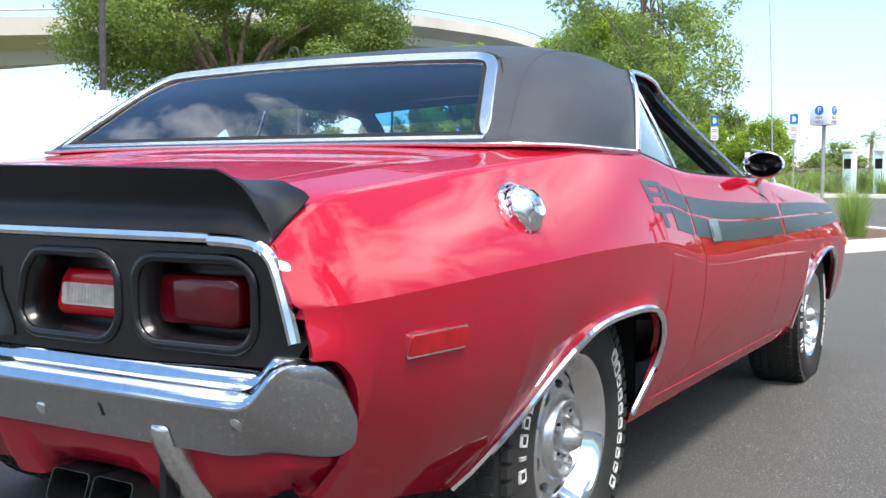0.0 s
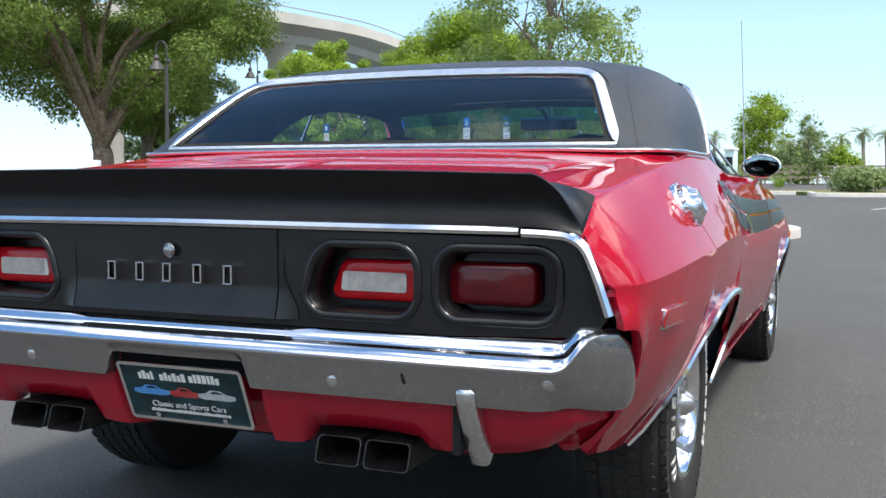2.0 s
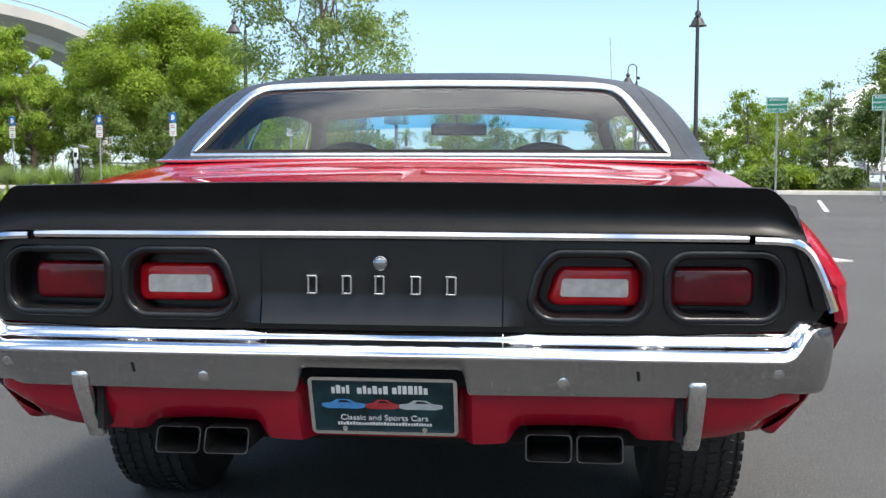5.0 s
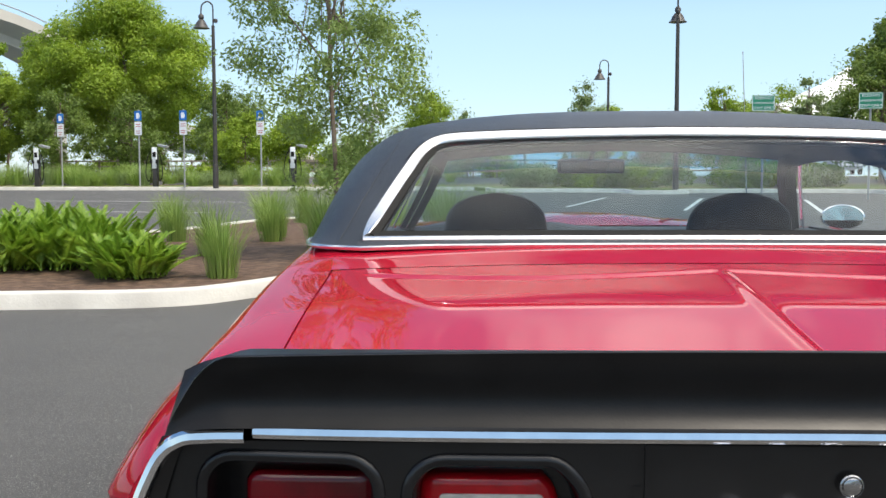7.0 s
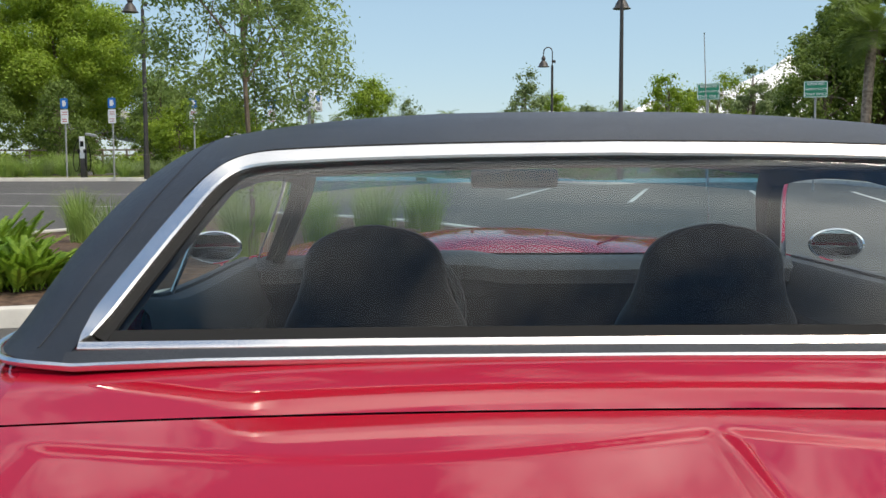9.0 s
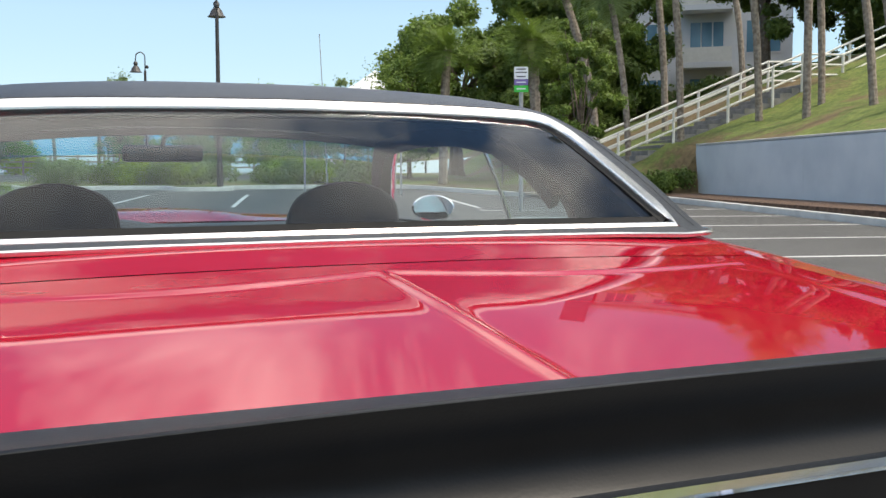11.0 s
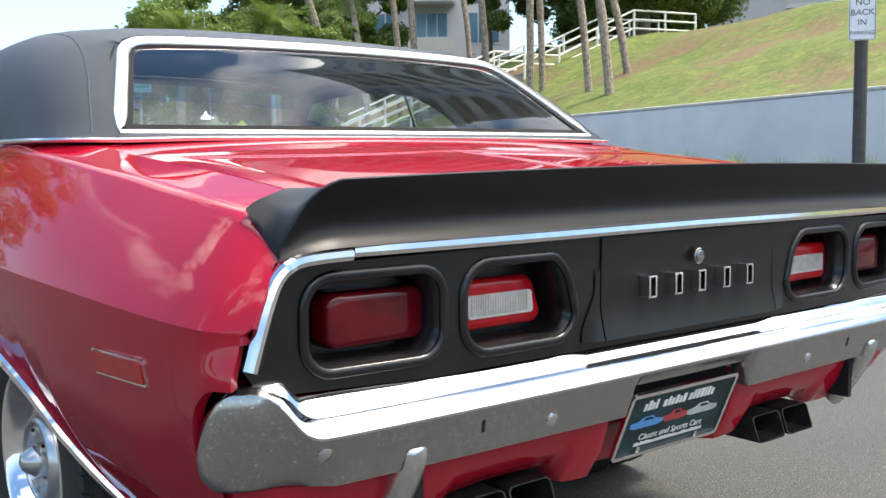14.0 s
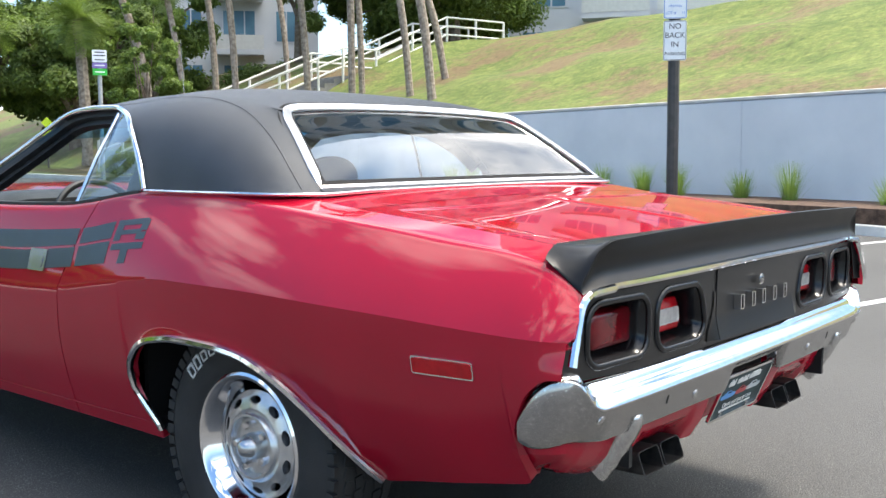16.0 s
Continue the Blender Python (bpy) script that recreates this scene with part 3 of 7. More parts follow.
XD = hermite([-0.02, 0.155, 0.4, 0.7, 0.86, 0.93, 1.02, 1.12, 1.47, 1.8, 2.3, 2.75, 3.3, 3.8, 4.3, 4.76], [0.722, 0.730, 0.738, 0.746, 0.765, 0.79, 0.825, 0.845, 0.852, 0.862, 0.865, 0.86, 0.80, 0.76, 0.72, 0.66])
ZD = hermite([-0.02, 0.155, 0.4, 0.7, 0.88, 1.1, 1.47, 1.6, 1.75, 1.9, 2.3, 2.75, 3.3, 3.8, 4.3, 4.6, 4.76], [0.893, 0.914, 0.943, 0.972, 0.995, 1.004, 1.006, 0.993, 0.972, 0.960, 0.953, 0.953, 0.945, 0.93, 0.90, 0.87, 0.82])
ZT = hermite([-0.02, 0.155, 0.4, 0.7, 0.88, 1.0, 2.8, 2.95, 3.3, 3.8, 4.3, 4.6, 4.76], [0.905, 0.925, 0.955, 0.986, 1.012, 1.02, 0.95, 0.962, 0.97, 0.96, 0.93, 0.90, 0.85])
ZL = hermite([-0.02, 0.02, 0.05, 0.08, 0.105, 0.118, 0.122, 0.126, 0.135, 0.185, 0.30, 0.42, 0.50, 0.565, 0.583, 0.607, 0.638, 0.672, 0.707, 0.768, 0.827, 0.926, 1.02, 1.18, 1.286, 1.35, 1.394, 1.43, 1.448, 1.455, 1.457, 1.475, 3.40, 3.402, 3.42, 3.46, 3.53, 3.64, 3.75, 3.86, 3.98, 4.08, 4.16, 4.24, 4.30, 4.36, 4.76],
             [0.668, 0.668, 0.652, 0.620, 0.575, 0.545, 0.50, 0.45, 0.412, 0.398, 0.379, 0.356, 0.338, 0.322, 0.320, 0.352, 0.394, 0.437, 0.480, 0.534, 0.575, 0.613, 0.623, 0.626, 0.613, 0.592, 0.562, 0.525, 0.485, 0.420, 0.33, 0.295, 0.295, 0.34, 0.44, 0.52, 0.59, 0.63, 0.645, 0.64, 0.61, 0.57, 0.52, 0.45, 0.39, 0.345, 0.36])
# how far out the lower edge of the quarter lies at each height: it tucks under towards the ground
XL = hermite([0.28, 0.318, 0.352, 0.394, 0.437, 0.48, 0.534, 0.575, 0.625, 0.67], [0.770, 0.797, 0.826, 0.852, 0.878, 0.902, 0.925, 0.944, 0.962, 0.973])


def ease(t):
    t = min(1, max(0, t))
    return t * t * (3 - 2 * t)


def bez(a, b, c, d, t):
    return tuple((1 - t) ** 3 * p + 3 * (1 - t) ** 2 * t * q + 3 * (1 - t) * t * t * r + t ** 3 * s for p, q, r, s in zip(a, b, c, d))


def body_point(y, s):
    """The right half of the outer skin: s runs 0..1 sill to crease, 1..2 crease to shoulder, 2..3 shoulder to centre line."""
    xc, zc, xd, zd = XC(y), ZC(y), XD(y), ZD(y)
    if s <= 1:
        zl = ZL(y)
        h = zc - zl
        k = min(1, max(0, (zl - 0.28) / 0.34))
        rear = ease((1.28 - y) / 0.2)
        xl = (0.875 + 0.098 * k) * (1 - rear) + (XL(zl) - 0.022 * ease((0.36 - y) / 0.2) * ease((0.5 - zl) / 0.1)) * rear
        xl *= 0.30 + 0.70 * xc / 0.98
        lean = max(0.1, 0.85 - 2.0 * (zl - 0.32))
        ax, az = xl + 0.055 * (1 - k) * (1 - rear) + 0.33 * h * lean * rear, zl + h * (0.35 - 0.02 * rear)
        x, z = bez((xl, zl), (ax, az), (xc - 0.004, zc - 0.4 * h), (xc, zc), s)
        x += 0.006 * math.exp(-(s * h / 0.02) ** 2) * ease((y - 0.58) / 0.08) * ease((1.475 - y) / 0.05)
    elif s <= 2:
        a, e, d = Vector((xc, zc)), Vector((XE(y), ZE(y))), Vector((xd, zd))
        up, over = e - a, d - e
        r1, r2 = min(0.016, 0.4 * up.length), min(0.018, 0.6 * over.length)
        e1, e2 = e - up.normalized() * r1, e + over.normalized() * r2
        t = s - 1
        if t < 0.70:
            t /= 0.70
            q = a + (e1 - a) * t + Vector((up.y, -up.x)).normalized() * 0.007 * 4 * t * (1 - t)
        elif t < 0.86:
            t = (t - 0.70) / 0.16
            q = e1 * (1 - t) ** 2 + e * 2 * t * (1 - t) + e2 * t * t
        else:
            q = e2 + (d - e2) * (t - 0.86) / 0.14
        x, z = q
    else:
        t = s - 2
        x = xd * (1 - t)
        zt = ZT(y)
        z = zt - (zt - zd) * (x / xd) ** 2.2
    if s <= 1 and 1.3 < y < 1.8:
        y -= 0.085 * ease((0.47 - z) / 0.16) * ease((1.8 - y) / 0.34)      # the opening curves back towards the sill
    return Vector((x, y, z))


def skin(s0, s1, y0, y1, ns, ny, side=1, flange=0.018, extra=None, dense=None):
    """A panel of the skin, with its edges turned inwards. y0 and y1 may follow s."""
    rows = []
    stations = dense or [i / ny for i in range(ny + 1)]
    for i in range(ns + 1):
        s = s0 + (s1 - s0) * i / ns
        a = y0(s) if callable(y0) else y0
        b = y1(s) if callable(y1) else y1
        row = []
        for t in stations:
            y = a + (b - a) * t
            p = body_point(y, s)
            if extra:
                p = extra(p)
            row.append(Vector((p.x * side, p.y, p.z)))
        rows.append(row)
    bm = bmesh.new()
    vs = grid(bm, rows, flip=side < 0)
    bm.normal_update()
    if flange:
        rim = [v for v in vs[0]] + [r[-1] for r in vs[1:]] + [v for v in vs[-1][::-1][1:]] + [r[0] for r in vs[::-1][1:-1]]
        low = [bm.verts.new(v.co - v.normal * flange) for v in rim]
        for i in range(len(rim)):
            j = (i + 1) % len(rim)
            q = (rim[i], rim[j], low[j], low[i])
            try:
                bm.faces.new(q[::-1] if side > 0 else q)
            except ValueError:
                pass
    return bm


def seam_rear(s):
    """The back edge of the door, which leans and kinks at the crease."""
    z = body_point(1.75, min(s, 2)).z
    return 1.80 + (0.02 * max(0, (0.71 - z) / 0.15) if z < 0.71 else -0.45 * (z - 0.71))


def seam_front(s):
    return 2.90 + 0.03 * (1 - min(s, 2))


GAP = 0.0025
ARCH_R = sorted(set([i / 46 for i in range(47)] + [(y + 0.012) / 1.812 for y in (-0.006, 0.0, 0.01, 0.545, 0.565, 0.575, 0.583, 0.59, 0.60, 0.61, 0.62, 0.635, 0.65, 0.665, 0.68, 0.695, 0.72, 0.02, 0.035, 0.05, 0.06, 0.07, 0.08, 0.095, 0.105, 0.110, 0.114, 0.117, 0.119, 0.121, 0.123, 0.125, 0.128, 0.132, 0.136, 0.14, 0.146, 0.153, 0.16, 1.33, 1.36, 1.38, 1.395, 1.41, 1.425, 1.435, 1.443, 1.448, 1.4515, 1.4535, 1.455, 1.456, 1.457, 1.4595, 1.465, 1.473, 1.48)]))
ARCH_F = sorted(set([i / 40 for i in range(41)] + [(y - 2.92) / 1.84 for y in (3.40, 3.401, 3.403, 3.41, 3.42, 3.44, 3.46, 3.49, 4.2, 4.24, 4.27)]))


def deck_relief(p):
    """Sculpted lid: a centre rib, and a shallow step in front of the two flat fields."""
    x, y = abs(p.x), p.y
    edge = 0.66 - 0.06 * math.sin(math.pi * min(1, x / 0.68))
    sink = 0.0030 / (1 + math.exp((y - edge) / 0.004)) / (1 + math.exp((0.010 - x) / 0.004))
    rim = 1 / (1 + math.exp((x - 0.66) / 0.008))
    rib = 0.001 * math.exp(-(x / 0.008) ** 2) / (1 + math.exp((y - 0.63) / 0.01))
    return Vector((p.x, p.y, p.z - sink * rim + rib))


def quarter_rear(s):
    """The back edge of the quarter panel."""
    return -0.012 + 0.010 * min(1, max(0, (1.05 - s) / 0.1)) + 0.007 * min(1, max(0, (s - 1.35) / 0.25)) + 0.04 * max(0, (s - 1.84) / 0.16)


for side in (1, -1):
    q = skin(0, 2, quarter_rear, lambda s: seam_rear(s) - GAP, 60, 0, side, dense=ARCH_R)
    part("quarter_panel", q, M_RED, car, angle=24)
    d = skin(0.0, 2, lambda s: seam_rear(s) + GAP, lambda s: seam_front(s) - GAP, 40, 24, side)
    door = part("door", d, M_RED, car, angle=24)
    f = skin(0.0, 2, lambda s: seam_front(s) + GAP, 4.76, 40, 0, side, dense=ARCH_F)
    part("front_fender", f, M_RED, car, angle=24)
    if side > 0:
        door_right = door
    else:
        door_left = door
# deck lid, the panel below the back window, the bonnet
bm = bmesh.new()
rows = []
cols = sorted({round(s * v, 5) for s in (1, -1) for v in [i / 50 for i in range(51)] + [0.0018 * i for i in range(16)] + [0.88 + 0.002 * i for i in range(16)]})
for y in sorted({round(v, 5) for v in [0.03 + 0.682 * j / 50 for j in range(51)] + [0.585 + 0.0035 * j for j in range(26)]}):
    row = []
    for t in cols:
        p = body_point(y, 3 - abs(t) * 0.995)
        row.append(deck_relief(Vector((math.copysign(p.x, t), p.y, p.z))))
    rows.append(row)
vs = grid(bm, rows, flip=True)
rim = vs[0] + [r[-1] for r in vs[1:]] + vs[-1][::-1][1:] + [r[0] for r in vs[::-1][1:-1]]
low = [bm.verts.new(v.co - Vector((0, 0, 0.02))) for v in rim]
for i in range(len(rim)):
    bm.faces.new((rim[i], rim[(i + 1) % len(rim)], low[(i + 1) % len(rim)], low[i]))
part("deck_lid", bm, M_RED, car, angle=40)
bm = bmesh.new()
grid(bm, [[Vector((math.copysign(p.x, t), p.y, p.z)) for t in [-1 + 2 * i / 60 for i in range(61)] for p in [body_point(y, 3 - abs(t))]] for y in [0.718 + 0.2 * j / 10 for j in range(11)]], flip=True)
part("tulip_panel", bm, M_RED, car)
bm = bmesh.new()
grid(bm, [[Vector((math.copysign(p.x, t), p.y, p.z + 0.02 * math.exp(-(p.x / 0.3) ** 4) * min(1, (y - 2.9) / 0.2))) for t in [-1 + 2 * i / 40 for i in range(41)] for p in [body_point(y, 3 - abs(t) * 0.996)]] for y in [2.9 + 1.86 * j / 24 for j in range(25)]], flip=True)
part("hood", bm, M_RED, car)
# front closing panel and floor
bm = bmesh.new()
grid(bm, [[body_point(4.76, s) for s in (0, 0.5, 1, 1.5, 2, 2.5, 3)], [Vector((0, 4.79, z)) for z in (0.36, 0.45, 0.6, 0.7, 0.78, 0.83, 0.85)], [Vector((-p.x, p.y, p.z)) for s in (0, 0.5, 1, 1.5, 2, 2.5, 3) for p in [body_point(4.76, s)]]])
part("front_panel", bm, M_BLACK, car)
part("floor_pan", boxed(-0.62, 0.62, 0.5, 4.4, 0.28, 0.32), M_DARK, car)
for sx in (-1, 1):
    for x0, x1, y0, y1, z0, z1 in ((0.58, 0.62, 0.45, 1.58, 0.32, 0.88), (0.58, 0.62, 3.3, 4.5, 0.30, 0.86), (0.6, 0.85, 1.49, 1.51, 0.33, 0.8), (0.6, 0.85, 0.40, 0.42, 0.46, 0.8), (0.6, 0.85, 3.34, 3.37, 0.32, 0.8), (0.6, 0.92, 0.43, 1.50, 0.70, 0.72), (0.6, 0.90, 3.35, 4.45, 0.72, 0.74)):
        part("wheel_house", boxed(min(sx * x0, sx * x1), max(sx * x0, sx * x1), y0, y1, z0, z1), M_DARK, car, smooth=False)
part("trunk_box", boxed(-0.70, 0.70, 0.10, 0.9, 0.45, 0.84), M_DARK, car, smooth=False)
# bright mouldings round the wheel openings
for side in (1, -1):
    for y0, y1 in ((0.585, 1.4575), (3.401, 4.33)):
        ys_ = sorted(set([y0 + (y1 - y0) * i / 40 for i in range(41)] + [y for y in (1.425, 1.44, 1.448, 1.4525, 1.4545, 1.4555, 1.4565, 1.457, 3.4015, 3.404, 3.41, 3.43, 3.45) if y0 < y < y1]))
        line = [Vector(((p.x + 0.004) * side, p.y, p.z)) for y in ys_ for p in [body_point(y, 0)]]
        pr = [(-0.010, -0.004), (-0.010, 0.006), (-0.004, 0.011), (0.006, 0.009), (0.009, 0.002), (0.006, -0.006)]
        part("arch_moulding", sweep(bmesh.new(), line, pr, (side, 0, 0)), M_CHROME, car, "bright wheel arch moulding")
    line = [Vector(((p.x + 0.002) * side, p.y, p.z)) for y in [1.52 + 1.86 * i / 20 for i in range(21)] for p in [body_point(y, 0.10)]]
    part("sill_moulding", sweep(bmesh.new(), line, trim_prof(0.003, 0.0015), (side, 0, 0)), M_RED, car)

# side stripes and their end mark, cut from the skin and lifted a hair


def decal(name, bands, material, parent, side):
    """Bands of (y0, y1, low, high): strips on the skin between two heights given as functions of y."""
    bm = bmesh.new()
    for y0, y1, lo, hi in bands:
        n = max(2, int(abs(y1 - y0) / 0.03))
        rows = []
        for i in range(n + 1):
            y = y0 + (y1 - y0) * i / n
            row = []
            for k in range(7):
                zt = lo(y) + (hi(y) - lo(y)) * k / 6
                a, b = 0.7, 2.0
                for _ in range(26):
                    m_ = (a + b) / 2
                    if body_point(y, m_).z < zt:
                        a = m_
                    else:
                        b = m_
                p = body_point(y, a)
                p2, p3 = body_point(y, a + 0.02), body_point(y + 0.01, a)
                nrm = (p3 - p).cross(p2 - p).normalized()
                nrm = nrm if nrm.x > 0 else -nrm
                p = p + nrm * 0.0012
                row.append(Vector((p.x * side, p.y, p.z)))
            rows.append(row)
        grid(bm, rows, flip=side < 0)
    return part(name, bm, material, parent)


def shifted(f, d):
    return lambda y: f(y) + d


S_HI = hermite([1.50, 1.56, 1.72, 2.16, 2.8, 3.4, 4.0, 4.45], [0.928, 0.918, 0.893, 0.872, 0.860, 0.858, 0.850, 0.835])
S_LO = hermite([1.50, 1.56, 1.76, 2.16, 2.8, 3.4, 4.0, 4.45], [0.806, 0.800, 0.776, 0.747, 0.742, 0.745, 0.752, 0.762])
S_MID = hermite([1.50, 1.56, 1.76, 2.16, 2.8, 3.4, 4.0, 4.45], [0.872, 0.866, 0.838, 0.812, 0.806, 0.806, 0.802, 0.798])


for side in (1, -1):
    pan = [o for o in car.children if o.name.startswith("quarter_panel")][0 if side > 0 else 1]
    fen = [o for o in car.children if o.name.startswith("front_fender")][0 if side > 0 else 1]
    dr = door_right if side > 0 else door_left
    for nm, y0, y1, par in (("stripe", 1.545, 1.715, pan), ("stripe", 1.735, 2.88, dr), ("stripe", 2.925, 4.45, fen)):
        decal(nm, [(y0, y1, shifted(S_MID, 0.004), S_HI), (y0, y1, S_LO, shifted(S_MID, -0.004))], M_STRIPE, par, side)
    top = hermite([1.35, 1.54], [0.940, 0.922] if side < 0 else [0.936, 0.930])
    # the mark at the stripe's end, as plain blocks
    rr = [(1.495, 1.53, shifted(top, -0.058), top), (1.385, 1.495, shifted(top, -0.016), top), (1.375, 1.41, shifted(top, -0.034), shifted(top, -0.004)), (1.40, 1.495, shifted(top, -0.042), shifted(top, -0.029)),
          (1.375, 1.42, shifted(top, -0.058), shifted(top, -0.038))]
    tt = [(1.37, 1.53, shifted(top, -0.084), shifted(top, -0.066)), (1.435, 1.475, shifted(top, -0.122), shifted(top, -0.084))]
    if side > 0:
        rr, tt = ([(2.905 - y1, 2.905 - y0, lo, hi) for y0, y1, lo, hi in k] for k in (rr, tt))
    decal("stripe_mark", rr, M_STRIPE, pan, side)
    decal("stripe_mark", tt, M_STRIPE, pan, side)

# ---- tail: black panel, lamps, bright frame ----


def tail_y(x, z):
    return -0.012 + 0.035 * (x / 0.9) ** 4 + 0.02 * (0.83 - z)


tail_line = [(0.0, 0.8275), (0.30, 0.827), (0.60, 0.824), (0.80, 0.821), (0.846, 0.813), (0.866, 0.78), (0.896, 0.69), (0.875, 0.66), (0.85, 0.648), (0.6, 0.640), (0.0, 0.640)]
outer = tail_line[:-1] + [(0.0, 0.640)] + [(-x, z) for x, z in tail_line[::-1][1:-1]]
HOLES = {}
for side in (1, -1):
    a = rrect(0.578, 0.808, 0.668, 0.803, 0.044)
    b = rrect(0.303, 0.543, 0.665, 0.804, 0.050)
    b = [(x + 0.022 * max(0, min(1, (z - 0.70) / 0.09)) * max(0, (0.43 - x) / 0.114), z) for x, z in b]
    HOLES[side] = [[(x * side, z) for x, z in h][::side] for h in (a, b)]
vs2, fs2 = filled(outer, [h for s in HOLES.values() for h in s])
bm = bmesh.new()
vv = [bm.verts.new((v[0], tail_y(v[0], v[1]), v[1])) for v in vs2]
for f in fs2:
    bm.faces.new([vv[i] for i in f])
bmesh.ops.recalc_face_normals(bm, faces=bm.faces)
tail = part("tail_panel", bm, M_PANEL, car, "satin black tail panel", angle=60)


def flare(z):
    """How far the foot of the lid's panel sweeps out."""
    return 0.014 * max(0, (0.716 - z) / 0.062) ** 1.4


zs_ = [0.826 - 0.172 * j / 26 for j in range(27)]
bm = bmesh.new()
rows = [[Vector((x, tail_y(x, z) - 0.003 - flare(z), z)) for z in zs_] for x in [-0.2475 + 0.495 * i / 40 for i in range(41)]]
grid(bm, rows)
for e in (0, 40):
    grid(bm, [[p.copy() for p in rows[e]], [p + Vector((0, 0.012, 0)) for p in rows[e]]], flip=e == 0)
grid(bm, [[r[-1].copy() for r in rows], [r[-1] + Vector((0, 0.04, 0)) for r in rows]])
centre = part("centre_panel", bm, M_PANEL, tail, "black centre panel of the lid")
for side in (1, -1):
    bm = bmesh.new()
    rows = []
    for z in zs_[8:]:
        end = 0.262 + 0.030 * min(1, max(0, (0.735 - z) / 0.06))
        rows.append([Vector((side * (0.2505 + (end - 0.2505) * t), tail_y(0.26, z) - 0.0025 - flare(z) * (1 - t) ** 1.3, z)) for t in [i / 8 for i in range(9)]])
    grid(bm, rows, flip=side > 0)
    grid(bm, [rows[-1], [p + Vector((0, 0.04, 0)) for p in rows[-1]]])
    part("panel_flank", bm, M_PANEL, tail)
for side in (1, -1):
    for k, h in enumerate(HOLES[side]):
        h = h if side > 0 else h
        loop = [Vector((x, tail_y(x, z), z)) for x, z in h]
        c = sum(loop, Vector()) / len(loop)
        bm = bmesh.new()
        sweep(bm, loop, ring(0.0085, 12, 0.75), (0, -1, 0), True)
        back = [Vector((c.x + (p.x - c.x) * 0.84, p.y + 0.07, c.z + (p.z - c.z) * 0.78)) for p in loop]
        mid_ = [Vector((c.x + (p.x - c.x) * 0.91, p.y + 0.014, c.z + (p.z - c.z) * 0.86)) for p in loop]
        low_ = [Vector((c.x + (p.x - c.x) * 0.88, p.y + 0.030, c.z + (p.z - c.z) * 0.82)) for p in loop]
        grid(bm, [q + q[:1] for q in (loop, mid_, low_, back)])
        bm.faces.new([bm.verts.new(p) for p in back])
        bmesh.ops.recalc_face_normals(bm, faces=bm.faces)
        bezel = part("lamp_bezel", bm, M_BEZEL, tail, angle=50)
        x0, x1, z0, z1 = (0.588, 0.753, 0.696, 0.772) if k == 0 else (0.346, 0.524, 0.694, 0.770)
        out = rrect(x0, x1, z0, z1, 0.018)
        if k:
            out = [(x + 0.018 * max(0, min(1, (z - 0.715) / 0.05)) * max(0, min(1, (0.43 - x) / 0.08)), z) for x, z in out]
        bm = bmesh.new()
        mx_, mz_ = (x0 + x1) / 2 * side, (z0 + z1) / 2
        rings = [[Vector((mx_ + (x * side - mx_) * s_, 0.072 - d_, mz_ + (z - mz_) * s_)) for x, z in out] for s_, d_ in ((1.08, 0.0), (1.07, 0.024), (1.05, 0.031), (1.01, 0.036), (0.94, 0.039), (0.7, 0.041))]
        grid(bm, [q + q[:1] for q in rings])
        bm.faces.new([bm.verts.new(p) for p in rings[-1]])
        bmesh.ops.remove_doubles(bm, verts=bm.verts, dist=1e-5)
        bmesh.ops.recalc_face_normals(bm, faces=bm.faces)
        part("lens", bm, M_LENSDARK if k == 0 else M_LENS, bezel, "dark red lamp lens" if k == 0 else "red lamp lens with a clear window", angle=40)
        mid = [(x + 0.004 * max(0, (z - 0.72) / 0.03) * (x < 0.40), z) for x, z in rrect(x0 + 0.020, x1 - 0.020, z0 + 0.017, z1 - 0.022, 0.006)]
        bm = bmesh.new()
        if k:
            prism(bm, [(x * side, z) for x, z in mid], lambda a_, b_, d_: Vector((a_, 0.035 - d_, b_)), 0.007)
            for i in range(34):
                xx = x0 + 0.034 + (x1 - x0 - 0.060) * i / 33
                box(bm, xx * side - 0.0008, xx * side + 0.0008, 0.0265, 0.0285, z0 + 0.021, z1 - 0.023)
            part("reversing_window", bm, M_CLEAR, bezel, "ribbed clear reversing lamp", smooth=False)
# lock, and five bright badge blocks
bm = bmesh.new()
mt = Matrix.Translation((0, tail_y(0, 0.78) - 0.014, 0.780)) @ pose(0, 0, 0, 90, 0, 0)
lathe(bm, [(0.0145, -0.002), (0.0145, 0.001), (0.013, 0.002), (0.0122, 0.000), (0.0112, 0.000), (0.0108, 0.003), (0.009, 0.004), (0.0, 0.004)], 28, mt)
part("lid_lock", bm, M_WORN_SPECKED, centre, "round metal lock")
for i, x in enumerate((-0.138, -0.067, 0.0, 0.074, 0.146)):
    w, h, t = 0.0105, 0.0195, 0.0042
    yy, zz = tail_y(0, 0.735) - 0.015, 0.736
    bm = bmesh.new()
    bars = [(-w, -w + t, -h, h), (w - t, w, -h + 0.002, h - 0.002), (-w - 0.0015, w * 0.8, h - t * 0.8, h), (-w - 0.0015, w * 0.8, -h, -h + t * 0.8)]
    for a_, b_, c_, d_ in bars:
        box(bm, x + a_, x + b_, yy - 0.009, yy + 0.012, zz + c_, zz + d_, 0.0008)
    part("badge_block", bm, M_CHROME, centre, "small bright upright metal badge block", smooth=False)
